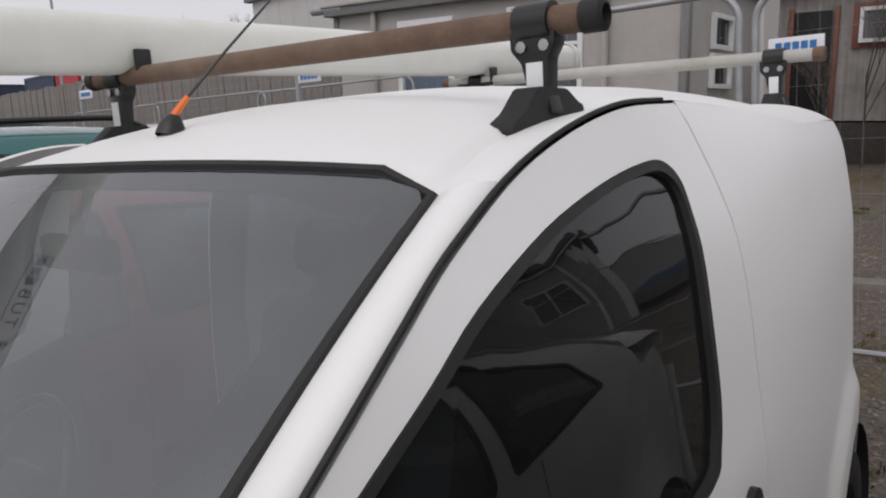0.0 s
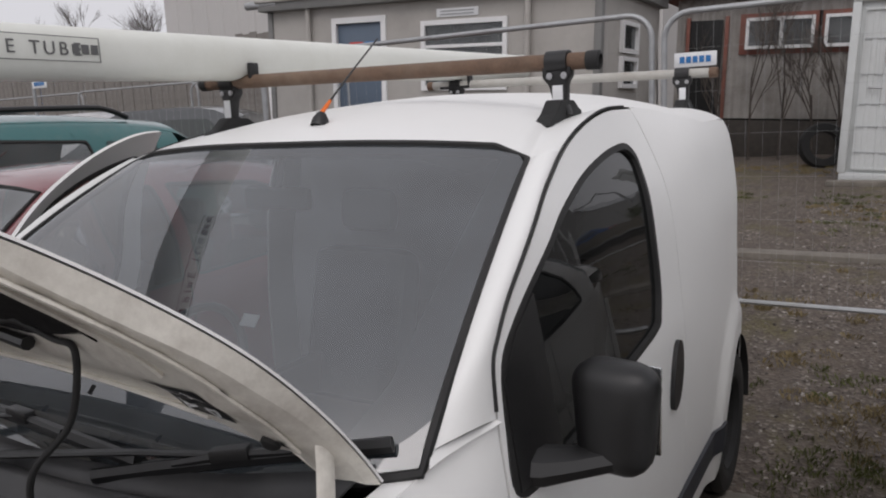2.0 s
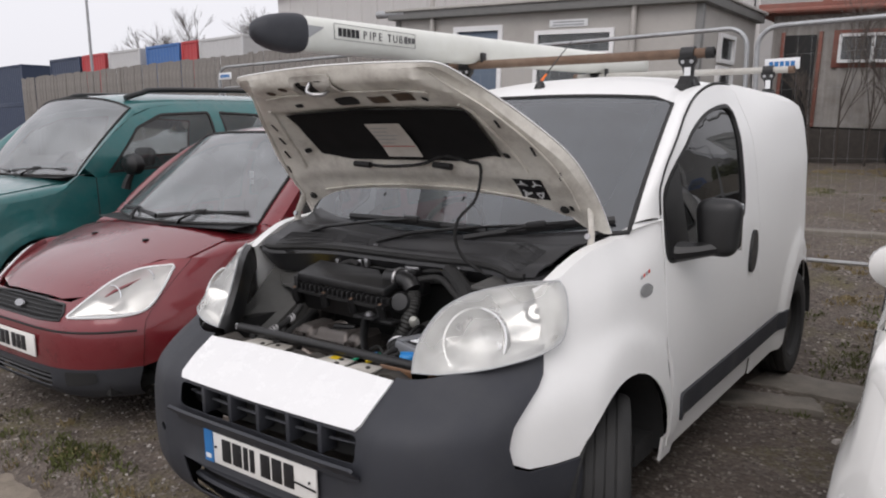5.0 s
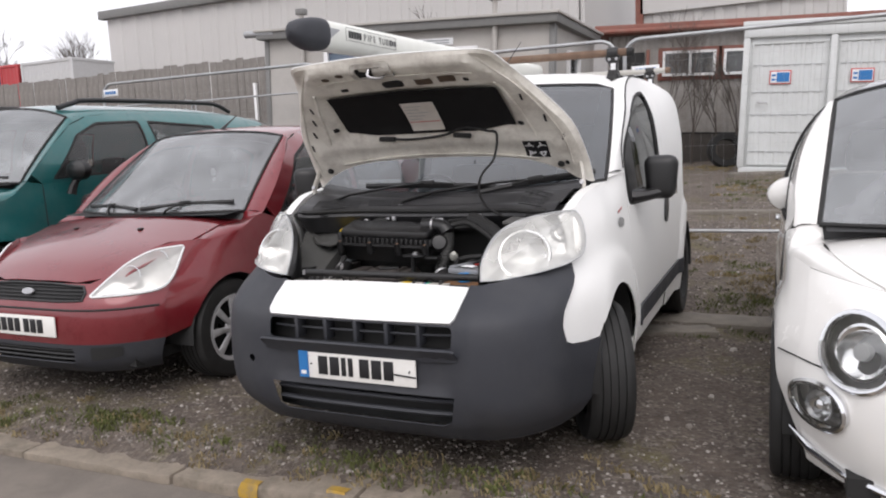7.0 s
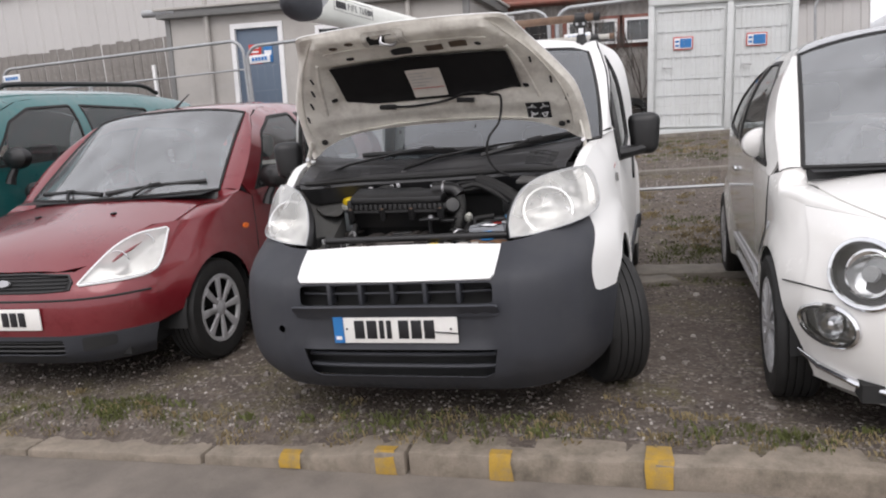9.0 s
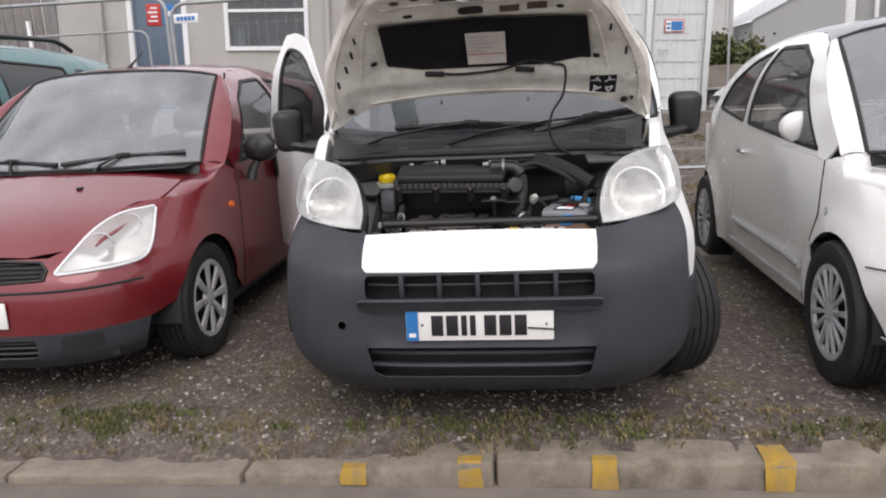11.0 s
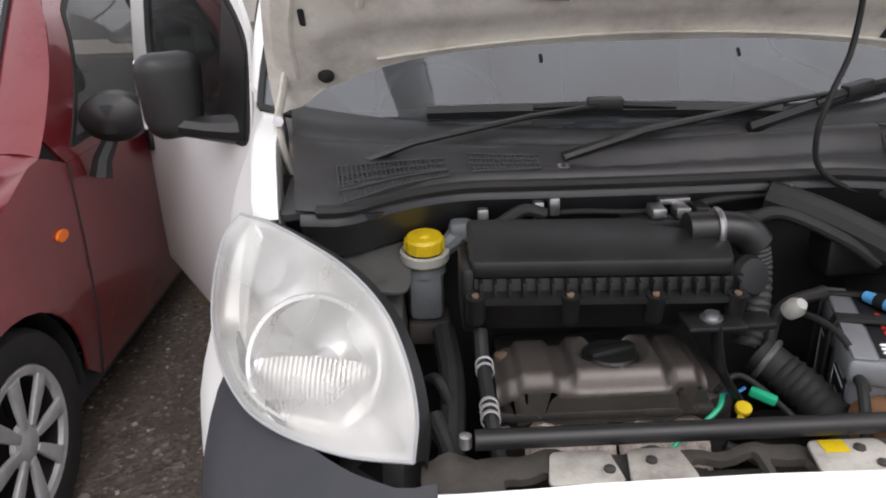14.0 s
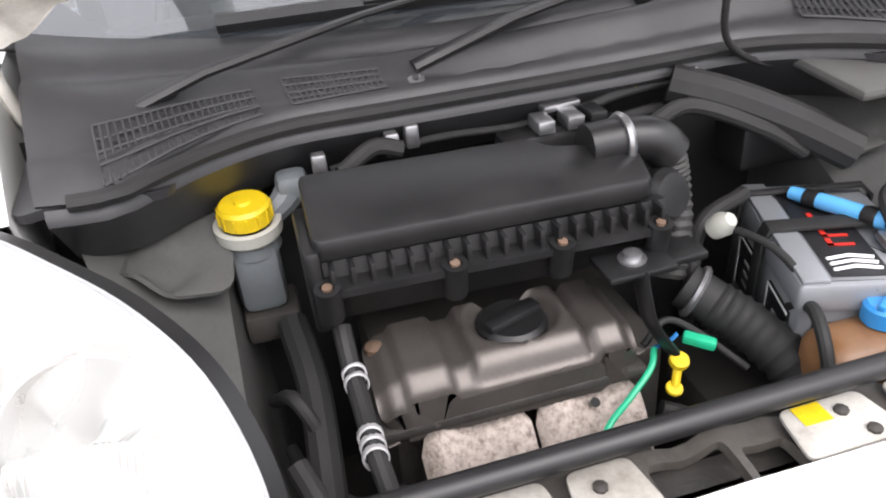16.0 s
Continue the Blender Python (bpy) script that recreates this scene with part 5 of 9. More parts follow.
def roof_fn(k, y):
    """k from -1 to 1 across the roof between the gutters; the ditch lies at KD."""
    a = min(1.0, abs(k))
    xd = ditch_x(y)
    if a <= KD:
        x = xd * a / KD
        return (math.copysign(x, k), y, crown(x, y))
    z0 = gz(y)
    x0, zd = V.side_x(y, z0), crown(xd, y)
    t = (a - KD) / (1 - KD)
    xm, zm = lerp(xd, x0, 0.7), zd + 0.012
    x = xd * (1 - t) ** 2 + xm * 2 * t * (1 - t) + x0 * t * t
    return (math.copysign(x, k), y, zd * (1 - t) ** 2 + zm * 2 * t * (1 - t) + z0 * t * t)


def HEAD(k):
    """The roof's front edge over the windscreen."""
    a = min(abs(k), KD)
    return 1.555 + 0.08 * (a * 1.27) ** 1.7 - 0.036 * smooth(0.76, KD, a) + 0.05 * smooth(KD, 1.0, abs(k))


half_ks = [0, 0.1, 0.2, 0.3, 0.4, 0.5, 0.58, 0.66, 0.72, 0.77, 0.81, 0.83, 0.842, KD, 0.858, 0.868, 0.885, 0.905, 0.925, 0.945, 0.965, 0.985, 1.0]
ks = [-k for k in reversed(half_ks[1:])] + half_ks
rows_ = []
for s in np.linspace(0, 1, 44) ** 1.15:
    rows_.append([roof_fn(k, lerp(HEAD(k), 3.86, s)) for k in ks])
roof = part("roof", grid(rows_), WHITE, van, "white roof panel")
part("roof_lining", grid([[(k * 0.62, lerp(HEAD(k) + 0.02, 3.8, s), roof_fn(k, lerp(HEAD(k) + 0.02, 3.8, s))[2] - 0.045) for k in np.linspace(-0.84, 0.84, 9)] for s in np.linspace(0, 1, 6)], flip=True), PALE, van)


# windscreen
def screen_fn(k, v):
    """k across, v from the cowl to the header."""
    top = Vector(roof_fn(k * KD, HEAD(k * KD)))
    low_ = Vector((k * 0.762, 0.80 + 0.185 * abs(k) ** 2.3, 1.045 + 0.055 * abs(k) ** 2))
    p = low_.lerp(top, v)
    b = 4 * v * (1 - v)
    p.x += 0.022 * b * k * abs(k)
    p.y -= b * (0.03 + 0.042 * k * k)
    p.z += 0.012 * b * (1 - k * k)
    return p


def screen(k, v):
    p = screen_fn(k, v)
    return (p.x, p.y, p.z)


ws_out = rounded([(-1, 0), (1, 0), (1, 1), (-1, 1)], 0.05)
part("windscreen", sheet(ws_out, screen, 0.08), GLASS, van, "raked windscreen", shadow=False)
rim_pts = [(k, 0.0) for k in np.linspace(-1, 1, 17)] + [(1, v) for v in np.linspace(0, 1, 13)][1:] + [(k, 1.0) for k in np.linspace(1, -1, 17)][1:] + [(-1, v) for v in np.linspace(1, 0, 13)][1:]
part("windscreen_seal", sweep([screen(*p) for p in rim_pts], 0.009, 6, cap=False), RUBBER, van)
behind = lambda k, v: screen_fn(k, v) + Vector((0, 0.006, -0.006))
frit = join(
    *[sheet([(q * k, v) for k, v in ((1, 0.05), (1, 0.96), (0.91, 0.96), (0.885, 0.5), (0.87, 0.25), (0.82, 0.12), (0.74, 0.05))], behind, 0.06, flip=q < 0) for q in (1, -1)],
    sheet([(-1, 0.96), (1, 0.96), (1, 1), (-1, 1)], behind, 0.1),
    sheet([(-1, 0.0), (1, 0.0), (1, 0.05), (-1, 0.05)], behind, 0.1),
)
part("screen_border", frit, INK, van)

# pillars from the screen's edge to the gutter
rows_ = []
n = len(gut3)
base_g = [gut3[int(i)] for i in np.linspace(0, [i for i, p in enumerate(gut) if p[0] > HEAD(1.0)][0], 22)]
for i, g in enumerate(base_g):
    v = i / 21
    e = screen_fn(1.005, lerp(0.10, 1.0, v) if i else 0.06)
    m_ = (e + g) / 2 + Vector((0.022, -0.015, 0.02))
    row = []
    for t in np.linspace(0, 1, 8):
        row.append(e * (1 - t) ** 2 + m_ * 2 * t * (1 - t) + g * t * t)
    rows_.append(row)
rows_.append([Vector(roof_fn(k, HEAD(k) + 0.004)) for k in np.linspace(KD, 1.0, 8)])
both_sides("pillar", grid(rows_, flip=False), WHITE, van)
bm = sweep([p + Vector((0.002, 0, 0.002)) for p in gut3[1:-2]], 0.0038, 6)
both_sides("gutter_seal", bm, RUBBER, van)
# shelf inside the wing's top edge and the foot of the pillar
shelf = []
for y in np.linspace(0.56, SHUT, 16):
    p = Vector(wing_fn(*uy(y, top_line(y) - 0.002)))
    shelf.append([p, p + Vector((-0.045, 0, 0.002)), p + Vector((-0.05, 0, -0.06)), p + Vector((-0.04, 0, -0.3))])
both_sides("wing_shelf", grid(shelf), WHITE, van)
foot = []
for i, y in enumerate(np.linspace(0.97, SHUT, 9)):
    q = i / 8
    p = Vector(wing_fn(*uy(y, top_line(y) - 0.004)))
    e = screen_fn(1.0, 0.0).lerp(base_g[0], q) if q else screen_fn(1.0, 0.0)
    e = screen_fn(1.005, 0.06).lerp(base_g[0], q)
    foot.append([p, p.lerp(e, 0.5) + Vector((0.012, 0, 0.0)), e])
both_sides("pillar_foot", grid(foot), WHITE, van)

# doors
door_out = [(SHUT + 0.006, 0.335), (2.322, 0.335), (2.322, 1.632)] + [(y + 0.005, z - 0.006) for y, z in reversed(gut[3:-1])] + [(SHUT + 0.006, 1.125)]
win_out = rounded(spline([(1.18, 0.985), (1.178, 1.10), (1.192, 1.21), (1.245, 1.268), (1.328, 1.323), (1.438, 1.382), (1.544, 1.436), (1.717, 1.49), (1.9, 1.525), (2.06, 1.543), (2.145, 1.541), (2.18, 1.505), (2.158, 1.43), (2.13, 1.3), (2.118, 1.16), (2.09, 1.085), (2.03, 1.045), (1.7, 1.018), (1.3, 0.966)], 4, closed=True), 0.001, 1)
pane_in = [(1.705 + (y - 1.705) * 0.955, 1.25 + (z - 1.25) * 0.945) for y, z in win_out]


def door_parts(parent, skin=lambda p: p, right=False):
    """Door skin, black window surround, glass, mirror and handle, on the left; mirrored for the right."""
    wrap = mirrored if right else (lambda b: b)

    def put(name, bm, material, under, label="", **k):
        for v in bm.verts:
            v.co = Vector(skin(v.co))
        return part(name, wrap(bm), material, under, label, **k)

    put("door_skin", sheet(door_out, lambda y, z: V.side(y, z, 0.001), 0.04, [win_out], thick=-0.012), WHITE, parent)
    put("door_inner", sheet([(SHUT + 0.03, 0.36), (2.29, 0.36), (2.28, 1.0), (SHUT + 0.03, 0.95)], lambda y, z: V.side(y, z, -0.06), 0.12), PLASTIC, parent)
    put("window_surround", sheet(win_out, lambda y, z: V.side(y, z, 0.004), 0.05, [pane_in], thick=-0.02), RUBBER, parent)
    put("window_pane", sheet(pane_in, lambda y, z: V.side(y, z, -0.008), 0.08), VANSIDE, parent, shadow=False)
    put("mirror_sail", sheet([(1.19, 0.985), (1.188, 1.19), (1.25, 1.26), (1.33, 1.31), (1.345, 1.15), (1.36, 0.985)], lambda y, z: V.side(y, z, 0.008), 0.05, thick=-0.016), PLASTIC, parent)
    h = put("door_handle", sheet(spline([(2.215, 0.972), (2.245, 0.945), (2.245, 0.87), (2.205, 0.80), (2.15, 0.782), (2.13, 0.81), (2.145, 0.89), (2.18, 0.955)], 4, closed=True), lambda y, z: V.side(y, z, 0.014), 0.02, thick=-0.02), PLASTIC, parent, "black vertical door handle")
    mir = new("door_mirror")
    mir.parent = parent
    # a tall rounded housing on a stubby arm
    body = box(-0.075, 0.075, -0.055, 0.055, -0.105, 0.105, 0.045, seg=4)
    for v in body.verts:
        v.co.x *= 1 + 0.12 * (v.co.z / 0.1)
        v.co.y *= 1 - 0.25 * max(0, v.co.x / 0.07)
    body.transform(pose(0.955, 1.345, 1.088, 0, 0, -8))
    put("housing", body, PLASTIC, mir, "matt black mirror housing")
    put("mirror_glass", box(-0.06, 0.06, 0.0, 0.004, -0.085, 0.085, 0.003, m=pose(0.955, 1.345, 1.088, 0, 0, -8) @ pose(0, 0.056, 0)), REFLECT, mir)
    put("arm", sweep([(0.80, 1.27, 1.0), (0.84, 1.275, 1.0), (0.89, 1.30, 1.005), (0.96, 1.335, 1.02)], [0.06, 0.05, 0.04, 0.038], 10, flat=0.75), PLASTIC, mir)
    return parent


door_l = new("door")
door_l.parent = van
door_parts(door_l)
door_r = new("open_door")
door_r.parent = van
tagged(door_r, "driver's door standing open")
HX, HY = V.side_x(SHUT, 0.7), SHUT


def swing(p, deg=31.0):
    c, s = math.cos(radians(deg)), math.sin(radians(deg))
    dx, dy = p[0] - HX, p[1] - HY
    return (HX + dx * c + dy * s, HY - dx * s + dy * c, p[2])


door_parts(door_r, swing, right=True)
part("side_indicator", sheet([(1.0 + 0.042 * math.cos(t), 0.905 + 0.02 * math.sin(t)) for t in np.linspace(0, 6.283, 17)[:-1]], lambda y, z: V.side(y, z, 0.008), 0.02, thick=-0.01), CLEAR, van, "clear oval side repeater", shadow=False)
part("repeater_back", sheet([(1.0 + 0.046 * math.cos(t), 0.905 + 0.023 * math.sin(t)) for t in np.linspace(0, 6.283, 17)[:-1]], lambda y, z: V.side(y, z, 0.003), 0.02), PALE, van)
for k in range(4):
    part("badge", box(0.0, 0.003, 0, 0.011, 0, 0.013, 0.001, m=Matrix.Translation(V.side(0.972 + 0.019 * k, 0.945 + 0.004 * k, -0.001))), SIGNRED if k % 2 else PALE, van, "small plain red and grey badge shape")


# headlamps


def inset_loop(loop, d):
    """A closed outline moved inwards by d."""
    P = [Vector(p) for p in loop]
    turn = sum(P[i - 1].x * P[i].y - P[i].x * P[i - 1].y for i in range(len(P)))
    out = []
    for i, p in enumerate(P):
        t = (P[(i + 1) % len(P)] - P[i - 1]).normalized()
        q = p + Vector((-t.y, t.x)) * (d if turn > 0 else -d)
        out.append((q.x, q.y))
    return out


lens_in = spline([(0.447, 0.205, 0.762), (0.440, 0.232, 0.82), (0.453, 0.272, 0.882), (0.482, 0.318, 0.935), (0.535, 0.378, 0.972), (0.60, 0.445, 0.99), (0.665, 0.515, 0.998), (0.725, 0.57, 0.998)], 4)
lens_out = spline([(0.725, 0.57, 0.998), (0.749, 0.562, 0.97), (0.765, 0.545, 0.93), (0.775, 0.525, 0.88), (0.772, 0.487, 0.835), (0.742, 0.402, 0.811), (0.695, 0.315, 0.80), (0.655, 0.27, 0.792), (0.60, 0.236, 0.782), (0.53, 0.213, 0.77), (0.447, 0.205, 0.762)], 4)
lens_edge = [Vector(p) for p in lens_in[:-1] + lens_out[:-1]]
LC = Vector((0.60, 0.335, 0.885))
LN = Vector((0.36, -0.78, 0.52)).normalized()


def dish(bulge, r0=0.0, r1=1.0, shift=0.0, power=2.0, rings=9):
    """A skin across the lamp's outline, swelling outwards (or sunk in) by its bulge."""
    rows = []
    for r in np.linspace(max(r0, 0.001), r1, rings):
        rows.append([LC + (p - LC) * r + LN * (bulge * (1 - r**power) + shift) for p in lens_edge])
    return grid(rows, wrap=True)


for s in (1, -1):
    flipx = (lambda b: b) if s > 0 else mirrored
    lamp = new("headlamp")
    lamp.parent = van
    tagged(lamp, "cloudy clear headlamp with chrome reflector")
    part("lens", flipx(dish(0.016, shift=0.006)), MILKY, lamp, shadow=False)
    part("lamp_rim", flipx(dish(0.016, 0.93, 1.0, 0.001, rings=4)), PALE, lamp)
    part("lens_edge", flipx(sweep([p + LN * 0.005 for p in lens_edge + lens_edge[:1]], 0.0025, 6, cap=False)), PALE, lamp)
    part("lamp_seal", flipx(grid([[Vector(p) for p in lens_in], [Vector(p) + Vector((-0.014, 0.012, -0.006)) for p in lens_in], [Vector(p) + Vector((-0.016, 0.02, -0.03)) for p in lens_in], [Vector(p) + Vector((0.0, 0.05, -0.10)) for p in lens_in]])), PLASTIC, lamp)
    part("lamp_tray", flipx(dish(-0.065, shift=-0.004, power=3.0)), REFLECTP, lamp)
    d = Vector((0.16, -0.9, 0.40)).normalized()
    q = d.to_track_quat("Z", "Y").to_matrix().to_4x4()
    c = Vector((0.588, 0.318, 0.852))
    part("reflector", flipx(lathe([(0.02, -0.058), (0.05, -0.046), (0.078, -0.02), (0.094, 0.002), (0.1, 0.003), (0.104, -0.014)], 36, Matrix.Translation(c) @ q)), REFLECTP, lamp)
    part("bulb_shield", flipx(lathe([(0.0, 0.006), (0.012, 0.002), (0.015, -0.02), (0.022, -0.05)], 14, Matrix.Translation(c - d * 0.012) @ q)), CHROME, lamp)
    fl = []
    for k in np.linspace(-1, 1, 97):
        w_ = math.sqrt(max(0, 1 - k * k))
        fl.append([c + q.to_3x3() @ Vector((k * 0.086, 0.012 * w_ - v * 0.092 * w_, 0.004 + 0.0016 * math.cos(k * 75) + 0.012 * w_ * math.sin(v * math.pi))) for v in np.linspace(0, 1, 7)])
    part("fluted_glass", flipx(grid(fl)), REFLECTP, lamp, "fluted lower half of the reflector")
    # a row of small bright beads along the lower rim
    for i in range(19, 34):
        for f in (0.0, 0.5):
            p = Vector(lens_out[i]).lerp(Vector(lens_out[i + 1]), f)
            part("rim_bead", flipx(lathe([(0.0, 0.003), (0.0025, 0.0015), (0.003, -0.002)], 8, Matrix.Translation(LC + (p - LC) * 0.86 + LN * 0.002) @ LN.to_track_quat("Z", "Y").to_matrix().to_4x4())), SIGNWHITE, lamp)
    c2 = Vector((0.70, 0.47, 0.945))
    q2 = Vector((0.5, -0.65, 0.55)).normalized().to_track_quat("Z", "Y").to_matrix().to_4x4()
    part("indicator_reflector", flipx(lathe([(0.005, -0.03), (0.022, -0.02), (0.034, 0.0), (0.037, -0.003)], 20, Matrix.Translation(c2 - LN * 0.05) @ q2)), PALE, lamp)
    part("indicator_bulb", flipx(lathe([(0.0, 0.0), (0.008, -0.004), (0.01, -0.03)], 12, Matrix.Translation(c2 - LN * 0.055) @ q2)), STEEL, lamp)

# wheels, the front pair turned
for sx in (1, -1):
    wheel(van, (sx * 0.762, FA, AZ - (0.04 if sx > 0 else 0.0)), 0.305, 0.19, 8, steer=24.0, style="steel")
    wheel(van, (sx * 0.745, RA, AZ - (0.025 if sx > 0 else 0.0)), 0.305, 0.185, 8, style="steel")
for sx in (1, -1):
    for cy in (FA, RA):
        arch = [[(sx * x, y, z) for y, z in arc(cy, AZ, 0.358, -5, 185, 16)] for x in (0.845, 0.55)]
        part("arch_liner", grid(arch, flip=sx > 0), DARK, van)
part("underbody", box(-0.5, 0.5, 0.3, 3.8, 0.2, 0.26, 0.01), DARK, van)
part("arch_wall", box(-0.55, -0.5, 0.3, 3.7, 0.2, 0.75), DARK, van)
part("arch_wall", box(0.5, 0.55, 0.3, 3.7, 0.2, 0.75), DARK, van)

# cab interior
part("cab_floor", box(-0.8, 0.8, 1.0, 2.45, 0.26, 0.34), DARK, van)
part("bulkhead", sheet([(-0.79, 0.3), (0.79, 0.3), (0.80, 1.1), (0.70, 1.5), (0.5, 1.62), (-0.5, 1.62), (-0.70, 1.5), (-0.80, 1.1)], lambda x, z: (x, 2.45, z), 0.2, thick=0.02), PALE, van)
dash = spline([(0.98, 1.03), (1.10, 1.05), (1.30, 1.03), (1.42, 0.97), (1.45, 0.88), (1.40, 0.7), (1.36, 0.5)], 4)
part("dashboard", grid([[(x, y + 0.06 * (x / 0.75) ** 2, z - 0.02 * (x / 0.75) ** 2) for y, z in dash] for x in np.linspace(-0.74, 0.74, 15)]), PLASTIC, van)
seat_(van, -0.37, 2.25, 0.45)
seat_(van, 0.37, 2.25, 0.45)
steering_wheel_(van, -0.37, 1.52, 0.95)
part("inner_mirror", join(box(-0.11, 0.11, -0.015, 0.015, -0.03, 0.03, 0.012, m=pose(0.0, 1.53, 1.45)), sweep([(0, 1.53, 1.47), (0, 1.56, 1.55)], 0.01, 6)), PLASTIC, van)
part("tax_disc", box(-0.022, 0.022, -0.002, 0.002, -0.014, 0.014, 0.001, m=pose(0.2, 1.2, 1.23, -38)), SIGNWHITE, van)

# cowl below the screen
def seal_y(x):
    return 0.712 - 2.2 * max(0, min(abs(x), 0.55) - 0.3) ** 2


def cowl_fn(k, t):
    """t from the screen's foot to the bay seal."""
    e = screen_fn(k, 0.03)
    f = Vector((k * 0.70, seal_y(k * 0.70), 0.985 + 0.012 * abs(k) ** 2))
    p = e.lerp(f, t)
    p.z += 0.014 * math.sin(t * math.pi) - 0.016 * math.exp(-(((t - 0.30) / 0.10) ** 2)) + 0.008 * smooth(0.80, 0.86, t) * (1 - smooth(0.95, 1.0, t))
    p.z += 0.010 * math.exp(-(((abs(k) - 0.98) / 0.06) ** 2))
    # a moulded hump under the second wiper arm
    p.z += 0.016 * math.exp(-(((k - 0.35) / 0.45) ** 4)) * math.exp(-(((t - 0.55) / 0.16) ** 2))
    return (p.x, p.y, p.z)


cowl = part("cowl", sheet([(-0.91, 0), (0.91, 0), (0.91, 1), (-0.91, 1)], cowl_fn, 0.05, thick=-0.004), COWL, van, "weathered black plastic cowl")
part("bay_seal", sweep([Vector(cowl_fn(k, 1.0)) + Vector((0, -0.004, 0.004)) for k in np.linspace(-0.86, 0.86, 41)], 0.011, 8), RUBBER, van)
part("scuttle_lip", grid([[Vector(cowl_fn(k, 1.0)) + Vector((0, dy, dz)) for k in np.linspace(-0.9, 0.9, 41)] for dy, dz in ((0.0, -0.004), (-0.006, -0.012), (-0.008, -0.022), (0.01, -0.04), (0.06, -0.10))]), COWL, van)
for k0, k1 in ((-0.80, -0.53), (-0.47, -0.285), (0.62, 0.82)):
    v0, v1, v2, v3 = (0.68, 0.68, 0.925, 0.975) if k0 < -0.7 else (0.62, 0.64, 0.87, 0.90) if k0 < 0 else (0.42, 0.6, 0.94, 0.86)
    part("vent_field", sheet([(k0, v0), (k1, v1), (k1, v2), (k0, v3)], lambda k, t: Vector(cowl_fn(k, t)) + Vector((0, -0.001, 0.004)), 0.05), DARK, cowl)
    for i in range(int((k1 - k0) / 0.0115) + 1):
        k = k0 + 0.0115 * i
        t0, t1 = lerp(v0, v1, (k - k0) / (k1 - k0)), lerp(v3, v2, (k - k0) / (k1 - k0))
        part("vent_slat", sweep([Vector(cowl_fn(k, t)) + Vector((0, -0.001, 0.006)) for t in (t0, (t0 + t1) / 2, t1)], 0.0019, 4), VENT, cowl)
    for t in np.linspace(0.0, 1.0, 5):
        part("vent_rib", sweep([Vector(cowl_fn(lerp(k0, k1, q), lerp(lerp(v0, v1, q), lerp(v3, v2, q), t))) + Vector((0, -0.001, 0.006)) for q in np.linspace(0, 1, 6)], 0.0022, 4), VENT, cowl)
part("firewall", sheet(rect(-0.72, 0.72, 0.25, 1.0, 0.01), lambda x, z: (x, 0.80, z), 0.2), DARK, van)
for x, y, z in ((-0.158, 0.742, 1.015),):
    part("wiper_nut", lathe([(0.022, 0), (0.022, 0.006), (0.013, 0.01), (0.012, 0.016), (0.007, 0.017), (0.0, 0.012)], 18, pose(x, y, z - 0.012, 25)), STEEL, van)
part("cowl_bolt", lathe([(0.02, 0), (0.02, 0.006), (0.011, 0.012), (0, 0.013)], 16, pose(-0.554, 0.722, 1.012, 20)), COWL, van)
S_ = lambda k, v: screen_fn(k, v) + Vector((0, -0.012, 0.012))
wiper(van, S_(-0.54, 0.05), S_(0.38, 0.04), (-0.563, 0.732, 1.03))
wiper(van, S_(0.28, 0.0), S_(0.94, 0.075), (-0.158, 0.748, 1.03))


# ---- the open bonnet ----
bonnet = new("bonnet")
bonnet.parent = van
tagged(bonnet, "raised white bonnet, grimy cream underside with black pad")
BO, BA, BN = Vector((0, 0.956, 1.075)), Vector((0, -0.736, 0.677)), Vector((0, 0.677, 0.736))


def bon(x, a, h):
    return BO + Vector((x, 0, 0)) + BA * a + BN * h


def bon_h(x, a):
    t = min(1.05, max(-0.05, a / 0.82))
    return 0.055 * 4 * t * (1 - t) + 0.028 * (1 - (x / 0.68) ** 2) * (1 - 0.7 * smooth(0.6, 0.85, a))


side_edge = spline([(0.722, 0.03), (0.718, 0.12), (0.705, 0.24), (0.678, 0.372), (0.61, 0.51), (0.528, 0.665), (0.47, 0.805)], 6)
front_edge = spline([(0.47, 0.805), (0.45, 0.828), (0.40, 0.842), (0.2, 0.856), (0.0, 0.862)], 5)
rear_edge = [(x, 0.03 + 0.165 * (1 - (x / 0.722) ** 4.5)) for x in np.linspace(0.0, 0.705, 18)]
half_b = rear_edge + side_edge + front_edge[1:]
loop_b = half_b + [(-x, a) for x, a in reversed(half_b)][1:-1]
part("bonnet_skin", sheet(loop_b, lambda x, a: bon(x, a, bon_h(x, a)), 0.04, thick=-0.004), WHITE, bonnet)
inset = lambda x, a, k: (x * k, 0.42 + (a - 0.42) * k)
loop_u = [inset(x, a, 0.975) for x, a in loop_b]
pad_loop = rounded([(-0.40, 0.385), (-0.25, 0.362), (0.25, 0.36), (0.45, 0.388), (0.42, 0.625), (0.0, 0.648), (-0.395, 0.622)], 0.015)
PADM = mat("black_felt_pad", (0.011, 0.0105, 0.011), 0.95, var=0.3, scale=18, dirt=(0.022, 0.02, 0.018), dirt_amount=0.4, bump=0.2, bump_scale=120, spec=0.2)


